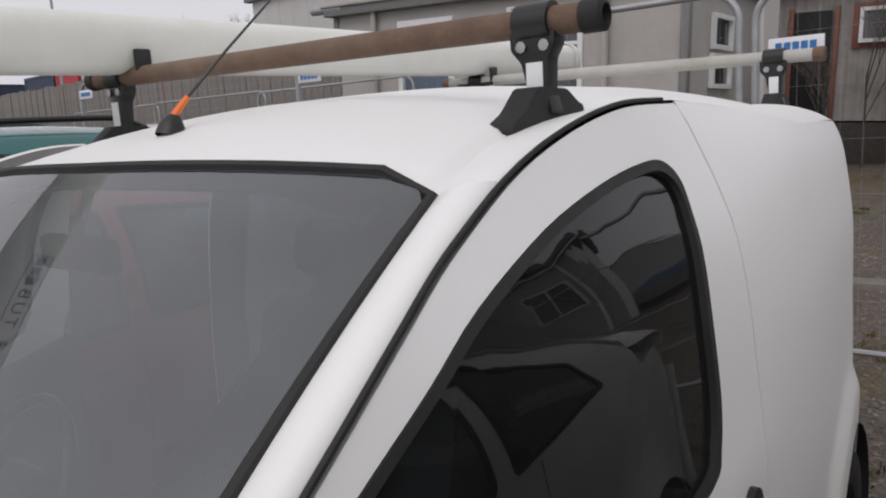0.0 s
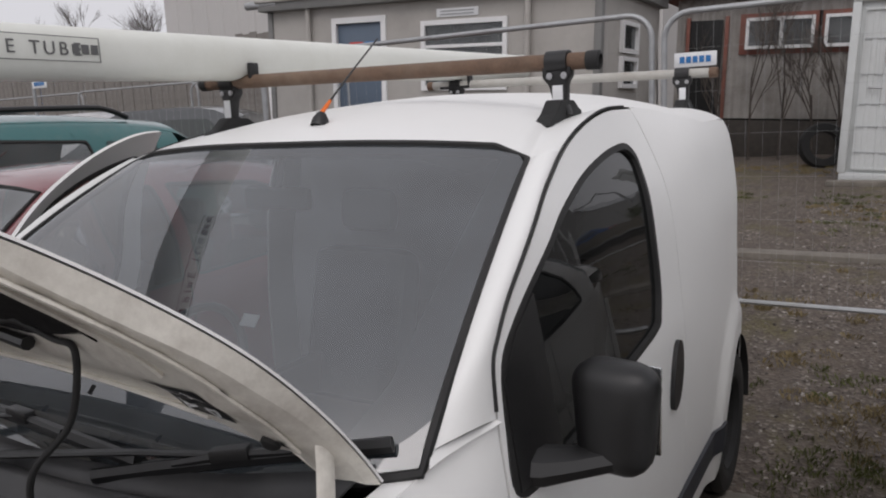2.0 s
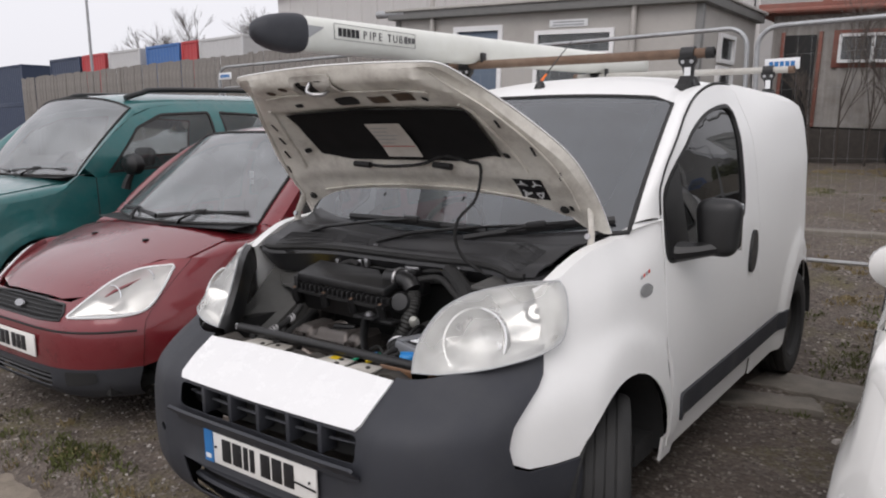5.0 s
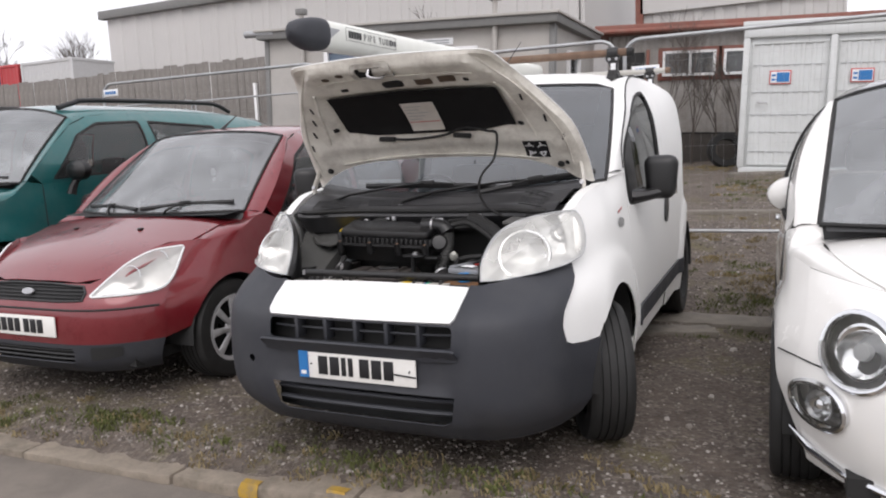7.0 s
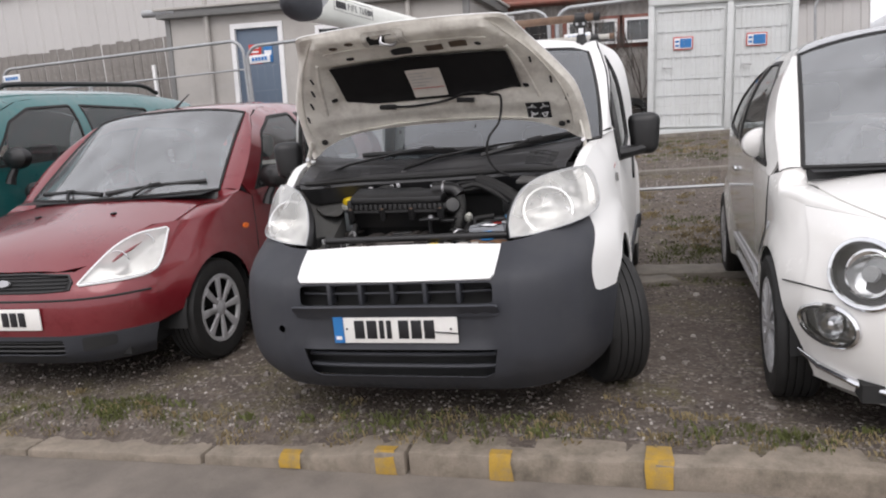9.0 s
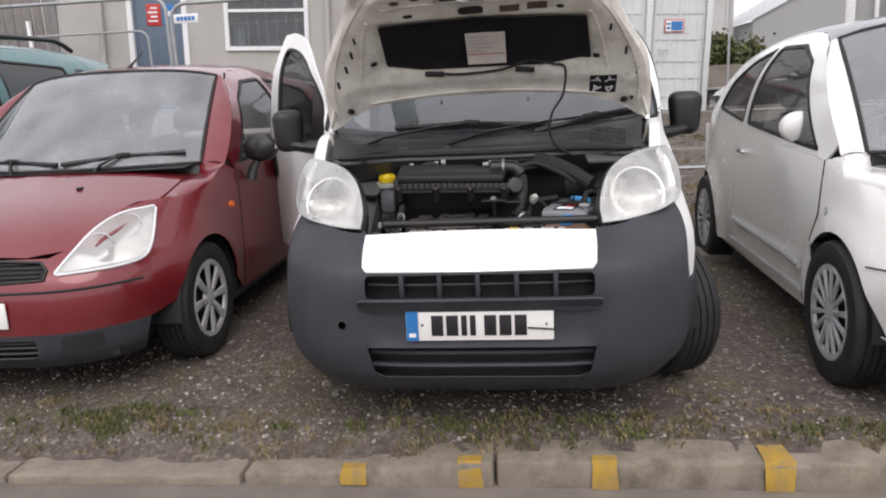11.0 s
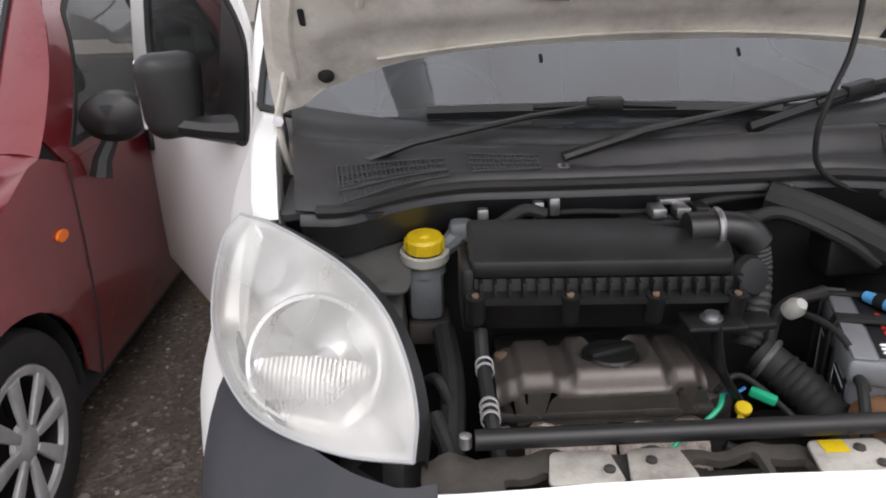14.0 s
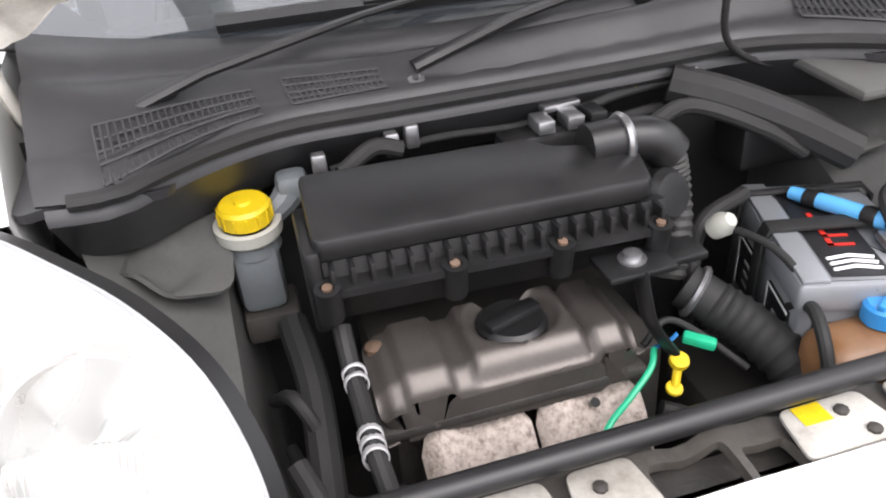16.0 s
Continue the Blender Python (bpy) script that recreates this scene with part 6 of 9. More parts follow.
def under(x, a):
    """The pressed inner panel: a deep frame round the pad, ribs and dents."""
    h = bon_h(x, a) - 0.012
    d = 0.030
    edge = max(abs(x) / (0.715 - 0.33 * max(0, (a - 0.3) / 0.52) ** 1.6), abs(a - 0.43) / 0.42)
    d *= 1 - smooth(0.9, 1.0, edge)
    if abs(x) < 0.48 and 0.34 < a < 0.66:
        d -= 0.022 * (1 - smooth(0.40, 0.48, abs(x))) * smooth(0.34, 0.39, a) * (1 - smooth(0.6, 0.66, a))
    d += 0.010 * math.exp(-(((a - 0.30) / 0.03) ** 2)) * (1 - smooth(0.5, 0.6, abs(x)))
    d -= 0.012 * math.exp(-(((a - 0.70) / 0.045) ** 2)) * (0.5 + 0.5 * math.cos(x * 26)) * (1 - smooth(0.3, 0.36, abs(x)))
    d -= 0.012 * math.exp(-(((a - 0.12) / 0.03) ** 2 + ((abs(x) - 0.62) / 0.03) ** 2))
    d += 0.014 * math.exp(-(((a - 0.28) / 0.05) ** 2 + ((abs(x) - 0.60) / 0.035) ** 2))
    return bon(x, a, h - d)


part("inner_panel", sheet(loop_u, under, 0.022, flip=True), LINER, bonnet, "grimy cream pressed inner panel")
rim_rows = [[under(*inset(x, a, 0.975)) for x, a in loop_b + loop_b[:1]], [bon(x, a, bon_h(x, a) - 0.003) for x, a in loop_b + loop_b[:1]]]
part("hem", grid(rim_rows), LINER, bonnet)
part("insulation_pad", sheet(pad_loop, lambda x, a: under(x, a) - BN * (0.012 + 0.004 * noise.noise(Vector((x * 14, a * 14, 0)))), 0.03, flip=True), PADM, bonnet, "black insulation pad")
lab = part("label", sheet(rect(-0.055, 0.105, 0.375, 0.55, 0.004), lambda x, a: under(x, a) - BN * 0.02, 0.05, flip=True), PAPER, bonnet, "pale service label with red stripe")
part("label_stripe", sheet(rect(-0.05, 0.1, 0.427, 0.431, 0.001), lambda x, a: under(x, a) - BN * 0.0225, 0.05, flip=True), SIGNRED, lab)
for k in range(5):
    part("label_bar", sheet(rect(-0.045, 0.02 + 0.02 * (k % 3), 0.445 + 0.02 * k, 0.449 + 0.02 * k, 0.001), lambda x, a: under(x, a) - BN * 0.0225, 0.05, flip=True), PALE, lab)
stk = part("warning_sticker", sheet(rect(0.45, 0.56, 0.198, 0.3, 0.003), lambda x, a: under(x, a) - BN * 0.002, 0.03, flip=True), INK, bonnet, "black and white warning sticker of small pictograms")
for i, (sx, sa) in enumerate(((0.478, 0.275), (0.532, 0.275), (0.478, 0.223), (0.532, 0.223))):
    for j in range(3):
        a0 = 0.7 * i + 1.1 * j
        c, s = math.cos(a0), math.sin(a0)
        pts = [(sx + (px * c - py * s) + 0.008 * (j - 1), sa + (px * s + py * c) + 0.007 * ((j * 2) % 3 - 1)) for px, py in ((-0.016, -0.004), (0.016, -0.003), (0.012, 0.004), (-0.014, 0.004))]
        part("pictogram_bar", sheet(pts, lambda x, a: under(x, a) - BN * 0.0045, 0.05, flip=True), SIGNWHITE, stk)
# latch, slots and holes
on_under = lambda d: (lambda x, a: under(x, a) - BN * d)
part("latch_frame", sheet(rect(-0.15, 0.035, 0.75, 0.845, 0.02), lambda x, a: under(x, a) - BN * (0.004 + 0.010 * smooth(0.75, 0.77, a)), 0.015, [rect(-0.128, 0.012, 0.766, 0.828, 0.01)], flip=True, thick=0.006), DIRTYW, bonnet, "worn white latch frame")
part("latch_hole", sheet(rect(-0.138, 0.022, 0.757, 0.836, 0.008), on_under(0.002), 0.03, flip=True), DARK, bonnet)
part("latch_hook", sweep(spline([tuple(under(x, a) - BN * h) for x, a, h in ((-0.06, 0.82, 0.004), (-0.06, 0.81, 0.03), (-0.035, 0.80, 0.04), (-0.01, 0.785, 0.03), (-0.005, 0.78, 0.006))], 4), [0.006] * 17, 8), STEEL, bonnet, "dull steel latch hook")
part("latch_plate", sheet(rounded([(-0.06, 0.77), (0.008, 0.768), (0.012, 0.825), (-0.045, 0.825)], 0.008), lambda x, a: under(x, a) - BN * (0.006 + 0.008 * math.sin((x + 0.06) * 30)), 0.012, flip=True), DIRTYW, bonnet)
BROWNM = mat("rusty_brown_grime", (0.10, 0.068, 0.045), 0.8, var=0.4, scale=30, dirt=(0.035, 0.026, 0.02), dirt_amount=0.8, dirt_scale=20)
for sx, sa in ((0.128, 0.692), (0.232, 0.694)):
    part("grimy_recess", sheet(rect(sx - 0.038, sx + 0.038, sa - 0.021, sa + 0.021, 0.006), on_under(0.0015), 0.02, flip=True), BROWNM, bonnet)
part("front_fold", sweep([under(x, 0.735 + 0.02 * (1 - (x / 0.36) ** 2)) - BN * 0.004 for x in np.linspace(-0.36, 0.36, 25)], 0.007, 6, flat=0.5), LINER, bonnet)
for sx, sa in ((-0.30, 0.77), (-0.22, 0.79), (0.18, 0.79), (0.24, 0.79), (0.30, 0.775), (0.36, 0.74)):
    part("bonnet_dent", sheet([(sx + 0.02 * math.cos(t), sa + 0.014 * math.sin(t)) for t in np.linspace(0, 6.283, 13)[:-1]], on_under(0.002), 0.012, flip=True), LINER if sx > 0 else BROWNM, bonnet)
part("round_hole", sheet([(0.318 + 0.015 * math.cos(t), 0.69 + 0.012 * math.sin(t)) for t in np.linspace(0, 6.283, 15)[:-1]], on_under(0.003), 0.012, flip=True), DARK, bonnet)
# raised folds of the frame round the pad and along the sides
for s in (1, -1):
    part("frame_rib", sweep([under(s * x, a) - BN * 0.003 for x, a in spline([(0.43, 0.66), (0.47, 0.55), (0.50, 0.42), (0.52, 0.33)], 5)], 0.008, 6, flat=0.6), LINER, bonnet)
    part("frame_rib", sweep([under(s * x, a) - BN * 0.003 for x, a in spline([(0.40, 0.80), (0.52, 0.62), (0.60, 0.45), (0.645, 0.30), (0.655, 0.16)], 6)], 0.006, 6, flat=0.6), LINER, bonnet)
    part("buffer", lathe([(0.016, -0.012), (0.016, 0.006), (0.009, 0.012), (0, 0.013)], 14, Matrix.Translation(under(s * 0.60, 0.16)) @ (-BN).to_track_quat("Z", "Y").to_matrix().to_4x4()), RUBBER, bonnet, "black rubber buffer")
part("rear_fold", sweep([under(x, 0.225 - 0.03 * (x / 0.5) ** 2) - BN * 0.004 for x in np.linspace(-0.5, 0.5, 27)], 0.008, 6, flat=0.5), LINER, bonnet)
for sx, sa, w, h in ((-0.02, 0.685, 0.048, 0.022), (-0.265, 0.672, 0.018, 0.009), (0.585, 0.43, 0.005, 0.022), (-0.57, 0.40, 0.006, 0.022), (-0.53, 0.48, 0.006, 0.022), (0.64, 0.32, 0.006, 0.018), (-0.62, 0.32, 0.006, 0.018), (0.47, 0.40, 0.014, 0.012), (-0.45, 0.41, 0.014, 0.012), (0.63, 0.17, 0.008, 0.012), (0.515, 0.56, 0.005, 0.02), (-0.5, 0.56, 0.005, 0.02)):
    part("slot", sheet(rect(sx - w, sx + w, sa - h, sa + h, min(w, h) * 0.8), lambda x, a: under(x, a) - BN * 0.0025, 0.03, flip=True), DARK, bonnet)
# washer hose and its jets, hanging down to the cowl
hp = [under(x, a) - BN * 0.012 for x, a in ((-0.19, 0.345), (-0.1, 0.335), (0.0, 0.338), (0.1, 0.35), (0.2, 0.375), (0.3, 0.36), (0.345, 0.345))]
hose_end = [Vector(p) for p in ((0.335, 0.70, 1.22), (0.29, 0.66, 1.15), (0.275, 0.66, 1.08), (0.30, 0.68, 1.01), (0.38, 0.70, 0.96), (0.46, 0.70, 0.95))]
part("washer_hose", sweep(spline([tuple(p) for p in hp + hose_end], 6), 0.0055, 8), RUBBER, bonnet, "thin black washer hose")
for sx in (-0.19, 0.19):
    part("washer_jet", sweep([under(sx - 0.05, 0.345) - BN * 0.01, under(sx + 0.03, 0.342) - BN * 0.014], [0.011, 0.012], 8), PLASTIC, bonnet)
    part("edge_clip", sweep([under(sx, 0.178) - BN * 0.004, under(sx, 0.178) - BN * 0.02], 0.004, 6), PLASTIC, bonnet)
# hinges
for s in (1, -1):
    hinge = [(s * 0.676, 0.865, 1.20), (s * 0.688, 0.85, 1.15), (s * 0.70, 0.83, 1.09), (s * 0.69, 0.83, 1.03), (s * 0.675, 0.84, 0.98)]
    part("hinge", sweep(spline(hinge, 4), 0.02, 8, flat=0.4), LINER, bonnet, "grimy cream hinge strap")
    part("hinge_bolt", lathe([(0.011, 0), (0.011, 0.008), (0, 0.009)], 6, pose(s * 0.695, 0.818, 1.10, 70, 0, 0)), STEEL, bonnet)


# ---- engine bay ----
COVERM = mat("brown_grey_cast_cover", (0.115, 0.103, 0.095), 0.42, metal=0.55, var=0.15, scale=10, dirt=(0.05, 0.04, 0.035), dirt_amount=0.5, dirt_scale=9)
SHIELD = mat("mottled_heat_shield", (0.42, 0.36, 0.32), 0.6, metal=0.15, var=0.2, scale=30, dirt=(0.07, 0.045, 0.035), dirt_amount=0.95, dirt_scale=95, bump=0.3, bump_scale=60)
TRANS = mat("cloudy_grey_plastic", (0.42, 0.42, 0.38), 0.4, var=0.1, dirt=(0.2, 0.18, 0.14), dirt_amount=0.4)
AMBER = mat("amber_coolant_plastic", (0.20, 0.10, 0.045), 0.35, var=0.15, dirt=(0.14, 0.08, 0.04), dirt_amount=0.5)
FOIL = mat("crinkled_foil_hose", (0.05, 0.05, 0.048), 0.6, metal=0.4, var=0.25, bump=0.5, bump_scale=60)
MURKY = mat("murky_blue_grey_bottle", (0.15, 0.165, 0.175), 0.4, var=0.15, dirt=(0.07, 0.065, 0.06), dirt_amount=0.6, dirt_scale=12)
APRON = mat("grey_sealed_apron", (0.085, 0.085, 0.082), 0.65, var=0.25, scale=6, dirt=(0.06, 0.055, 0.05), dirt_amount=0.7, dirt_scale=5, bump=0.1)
# white paint's base darkened for the shade under the bonnet, plus oily patches
SLAMM = mat("shaded_oily_white_paint", (0.075, 0.068, 0.06), 0.5, var=0.3, scale=14, dirt=(0.035, 0.03, 0.026), dirt_amount=1.0, dirt_scale=16, bump=0.1)
BATM = mat("silver_grey_battery_case", (0.24, 0.25, 0.265), 0.35, metal=0.25, var=0.06)
LIGHTBLUE = mat("pale_blue_plastic", (0.10, 0.38, 0.72), 0.35, var=0.08)

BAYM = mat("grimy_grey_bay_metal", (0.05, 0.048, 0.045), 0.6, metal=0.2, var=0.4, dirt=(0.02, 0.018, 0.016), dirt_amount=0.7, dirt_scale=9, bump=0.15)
# inner wings, strut tops and bay floor
for s in (1, -1):
    rows_ = []
    for y in np.linspace(0.24, 0.80, 12):
        t = smooth(0.24, 0.8, y)
        rows_.append([(s * lerp(0.52, 0.655, t), y, lerp(0.74, 0.955, t)), (s * 0.56, y, lerp(0.70, 0.90, t)), (s * 0.47, y, lerp(0.62, 0.84, t)), (s * 0.45, y, 0.55), (s * 0.44, y, 0.25)])
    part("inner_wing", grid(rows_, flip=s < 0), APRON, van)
    fold = lambda x, y: (s * x, y, 0.80 + 0.32 * (y - 0.5) + 0.25 * (x - 0.5) + 0.012 * math.sin(x * 60 + y * 20) * smooth(0.5, 0.6, x) + 0.012 * smooth(0.03, 0.045, math.hypot(x - 0.535, y - 0.63)))
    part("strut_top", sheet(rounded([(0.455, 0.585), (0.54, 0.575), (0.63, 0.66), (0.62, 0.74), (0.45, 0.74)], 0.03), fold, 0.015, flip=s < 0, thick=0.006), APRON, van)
    part("corner_cover", sheet(rounded([(0.50, 0.60), (0.665, 0.57), (0.675, 0.80), (0.47, 0.73)], 0.03), lambda x, y: (s * x, y, 0.965 + 0.06 * (y - 0.6) + 0.02 * math.sin((x - 0.5) * 14)), 0.03, flip=s < 0, thick=0.012), COWL, van, "black plastic corner cover")
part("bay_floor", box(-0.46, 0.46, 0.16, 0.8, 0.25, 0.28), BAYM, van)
part("engine_block", box(-0.30, 0.10, 0.46, 0.72, 0.3, 0.68, 0.02), GRIME, van)
part("gearbox", box(0.16, 0.40, 0.34, 0.62, 0.3, 0.56, 0.05), GRIME, van)
part("radiator", box(-0.36, 0.36, 0.17, 0.21, 0.28, 0.70, 0.006), GRIME, van)
# slam panel, grimy white darkened for the bay's shade, with openings
slam_holes = [rect(-0.33, -0.27, 0.155, 0.20, 0.01), rect(-0.07, 0.02, 0.15, 0.225, 0.012), rect(0.03, 0.09, 0.15, 0.21, 0.012), rect(0.33, 0.39, 0.155, 0.205, 0.01)]
slam = [(-0.44, 0.235), (-0.40, 0.25), (-0.1, 0.245), (0.1, 0.243), (0.40, 0.25), (0.44, 0.235), (0.44, 0.16), (0.3, 0.135), (-0.3, 0.135), (-0.44, 0.16)]
part("slam_panel", sheet(slam, lambda x, y: (x, y, 0.735 + 0.006 * math.sin(x * 42) * smooth(0.15, 0.2, y) + 0.004 * math.sin(x * 90)), 0.02, slam_holes, thick=-0.012), SLAMM, van, "grimy slam panel, worn white paint coloured as in shade")
# dark box added beneath, so that the panel's openings look shaded
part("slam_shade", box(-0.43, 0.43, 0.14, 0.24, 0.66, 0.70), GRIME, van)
for x0, x1 in ((-0.275, -0.172), (-0.168, -0.075), (0.082, 0.205), (0.215, 0.32)):
    part("slam_plate", prism(rounded([(x0, 0.165), (x1, 0.165), (x1 - 0.01, 0.235), (x0 + 0.012, 0.235)], 0.012), 0.006, Matrix.Translation((0, 0, 0.742)), bevel=0.002), DIRTYW, van, "grimy white bracket plate")
part("yellow_sticker", box(0.108, 0.142, 0.205, 0.232, 0.7485, 0.7495), YELLOW, van, "small yellow warning sticker")
for x, y in ((0.157, 0.212), (0.17, 0.178), (-0.13, 0.205), (-0.19, 0.19), (0.28, 0.2)):
    part("slam_bolt", lathe([(0.008, 0.0), (0.008, 0.004), (0.004, 0.006), (0, 0.006)], 8, Matrix.Translation((x, y, 0.748))), GRIME, van)
# stay bar across the front
part("stay_bar", sweep([(x, 0.235, 0.772) for x in np.linspace(-0.365, 0.43, 9)], 0.0145, 12), PLASTIC, van, "black stay bar across the slam panel")
part("bar_stud", lathe([(0.009, 0), (0.009, 0.018), (0.005, 0.02), (0, 0.021)], 12, pose(-0.378, 0.235, 0.762)), STEEL, van)

# air filter box
air = new("air_filter_box")
air.parent = van
tagged(air, "black ribbed plastic air filter box")


lid = rounded([(-0.352, 0.498), (0.085, 0.50), (0.098, 0.575), (-0.018, 0.60), (-0.04, 0.622), (-0.35, 0.622)], 0.012)
lid_bm = prism(lid, 0.03, Matrix.Translation((0, 0, 0.895)), bevel=0.006)
for v in lid_bm.verts:
    v.co.z += 0.27 * (v.co.y - 0.50) - 0.028 * (v.co.x + 0.34)
part("lid", lid_bm, PLASTIC, air, sharp=30)
front_line = lambda x: 0.497 - 0.004 * (x + 0.35)
rows_ = []
for x in np.linspace(-0.352, 0.105, 40):
    y = front_line(x)
    z0 = -0.012 * (x + 0.34) / 0.43
    rows_.append([(x, y + 0.02, 0.893 + z0), (x, y + 0.009, 0.892 + z0), (x, y + 0.004, 0.872 + z0), (x, y - 0.022, 0.868 + z0), (x, y - 0.022, 0.858 + z0), (x, y + 0.01, 0.85 + z0), (x, y + 0.05, 0.78 + z0)])
part("lower_case", grid(rows_, flip=True), PLASTIC, air)
part("left_case", box(-0.366, -0.345, 0.492, 0.62, 0.80, 0.915, 0.008), PLASTIC, air)
for x in np.linspace(-0.335, 0.09, 19):
    y = front_line(x)
    z0 = -0.012 * (x + 0.34) / 0.43
    part("rib", box(x - 0.003, x + 0.003, y - 0.016, y + 0.01, 0.866 + z0, 0.893 + z0, 0.001), PLASTIC, air)
for x in (-0.345, -0.19, -0.05, 0.085):
    y = front_line(x) - 0.018
    z0 = -0.012 * (x + 0.34) / 0.43
    part("lug", lathe([(0.016, -0.05), (0.016, 0.0), (0.009, 0.0), (0.008, -0.004), (0.0, -0.004)], 16, pose(x, y, 0.874 + z0, 12)), PLASTIC, air)
    part("screw", lathe([(0.0065, 0.0), (0.0065, 0.004), (0.0, 0.005)], 8, pose(x, y, 0.872 + z0, 12)), RUST, air)
part("outlet_elbow", sweep(spline([(0.03, 0.585, 0.935), (0.09, 0.585, 0.935), (0.13, 0.58, 0.928), (0.152, 0.575, 0.905)], 5), 0.031, 16), PLASTIC, air)
part("hose_clip", sweep([Vector((0.082, 0.585, 0.935)) + Vector((0, math.cos(a), math.sin(a))) * 0.033 for a in np.linspace(0, 6.283, 25)], 0.006, 6, cap=False), STEEL, air)
part("side_spout", lathe([(0.036, -0.03), (0.038, 0.0), (0.03, 0.012), (0.0, 0.015)], 20, pose(0.128, 0.535, 0.865, 70, 0, 20)), PLASTIC, air)
foil = spline([(0.152, 0.578, 0.90), (0.157, 0.57, 0.86), (0.15, 0.545, 0.80), (0.13, 0.52, 0.74)], 10)
part("foil_hose", sweep(foil, [0.023 + 0.003 * (i % 2) for i in range(len(foil))], 14), FOIL, van, "crinkled silver foil hose")

# rocker cover and filler cap
rc = new("rocker_cover")
rc.parent = van
tagged(rc, "brown-grey metallic rocker cover with black filler cap")


def rc_fn(x, y):
    z = 0.738 - 0.02 * smooth(0.45, 0.415, y) - 0.012 * smooth(-0.29, -0.312, x)
    z += 0.012 * (smooth(-0.282, -0.272, x) - smooth(-0.222, -0.214, x)) + 0.012 * smooth(-0.03, -0.022, x) * (1 - smooth(0.012, 0.02, x))
    z += 0.016 * smooth(0.082, 0.068, abs(x + 0.112)) * smooth(0.416, 0.434, y)
    d = math.hypot(x + 0.112, (y - 0.505) * 1.1)
    z -= 0.018 * smooth(0.066, 0.052, d)
    return (x, y, z + 0.0)


part("cover_top", sheet(rounded([(-0.315, 0.41), (0.03, 0.41), (0.03, 0.55), (-0.315, 0.55)], 0.02), rc_fn, 0.0055, thick=-0.05), COVERM, rc, sharp=60)
part("filler_cap", lathe([(0.049, -0.014), (0.049, 0.012), (0.042, 0.018), (0.02, 0.014), (0.0, 0.0145)], 24, pose(-0.112, 0.505, 0.73)), PLASTIC, rc)
part("cap_grip", box(-0.044, 0.044, -0.013, 0.013, 0.0, 0.016, 0.006, m=pose(-0.112, 0.505, 0.742, 0, 0, 20)), PLASTIC, rc)
for x, y in ((-0.297, 0.53), (0.012, 0.53)):
    part("cover_bolt", lathe([(0.014, 0), (0.014, 0.008), (0.007, 0.012), (0, 0.012)], 10, pose(x, y, 0.728)), RUST, rc)
part("cover_flange", box(-0.322, 0.04, 0.408, 0.56, 0.676, 0.692, 0.004), GRIME, rc)
for x0, x1, hx in ((-0.27, -0.125, -0.224), (-0.115, 0.03, -0.035)):
    shl = new("heat_shield")
    shl.parent = van
    f = lambda x, q: (x, 0.43 - 0.085 * q - 0.010 * math.sin((x - x0) * 60) * (1 - q), 0.662 - 0.03 * q - 0.085 * q * q + 0.009 * math.sin((x - x0) * 48) - 0.016 * smooth(x0 + 0.025, x0, x) - 0.012 * smooth(x1 - 0.02, x1, x))
    part("shield_sheet", sheet([(x0 + 0.03, -0.12), (x0 + 0.05, -0.02), (x0 + 0.075, -0.02), (x0 + 0.095, -0.2), (x1 - 0.03, -0.2), (x1 - 0.008, -0.05), (x1, 0.15), (x1, 1.0), (x0, 1.0), (x0, 0.2), (x0 + 0.008, 0.0)], f, 0.02, thick=-0.003, scale=(1, 0.1)), SHIELD, shl, "mottled heat shield", sharp=60)
    part("shield_hole", lathe([(0.007, 0), (0.0, 0.001)], 10, pose(hx, 0.407, 0.655, 35)), DARK, shl)
part("manifold", sweep([(-0.26, 0.36, 0.57), (0.02, 0.36, 0.57)], 0.035, 10), GRIME, van)

# brake fluid reservoir
res = new("fluid_reservoir")
res.parent = van
tagged(res, "cloudy fluid reservoir with yellow cap")
part("cap", lathe([(0.036, 0.0), (0.036, 0.022), (0.032, 0.027), (0.012, 0.027), (0.01, 0.031), (0.0, 0.031)], 28, pose(-0.425, 0.68, 0.882, 6)), YELLOW, res)
for k in range(14):
    a = k * 6.283 / 14
    part("cap_rib", box(-0.0015, 0.0015, 0.034, 0.038, 0.002, 0.02, m=pose(-0.425, 0.68, 0.882, 6) @ pose(0, 0, 0, 0, 0, math.degrees(a))), YELLOW, res)
part("collar", lathe([(0.03, -0.03), (0.046, -0.012), (0.046, 0.004), (0.04, 0.006), (0.036, 0.004)], 28, pose(-0.425, 0.68, 0.875, 6)), TRANS, res)
part("bottle", box(-0.458, -0.392, 0.648, 0.715, 0.745, 0.85, 0.016), MURKY, res)
part("bottle_shoulder", lathe([(0.02, 0.0), (0.036, -0.012), (0.04, -0.03)], 24, pose(-0.425, 0.68, 0.868, 6)), MURKY, res)
part("filler_neck", sweep([(-0.40, 0.69, 0.868), (-0.372, 0.705, 0.885), (-0.352, 0.715, 0.905)], [0.016, 0.02, 0.024], 10), MURKY, res)
part("filler_box", box(-0.378, -0.332, 0.69, 0.735, 0.885, 0.925, 0.012), MURKY, res)
part("base_bracket", box(-0.46, -0.38, 0.64, 0.72, 0.70, 0.745, 0.008), GRIME, res)

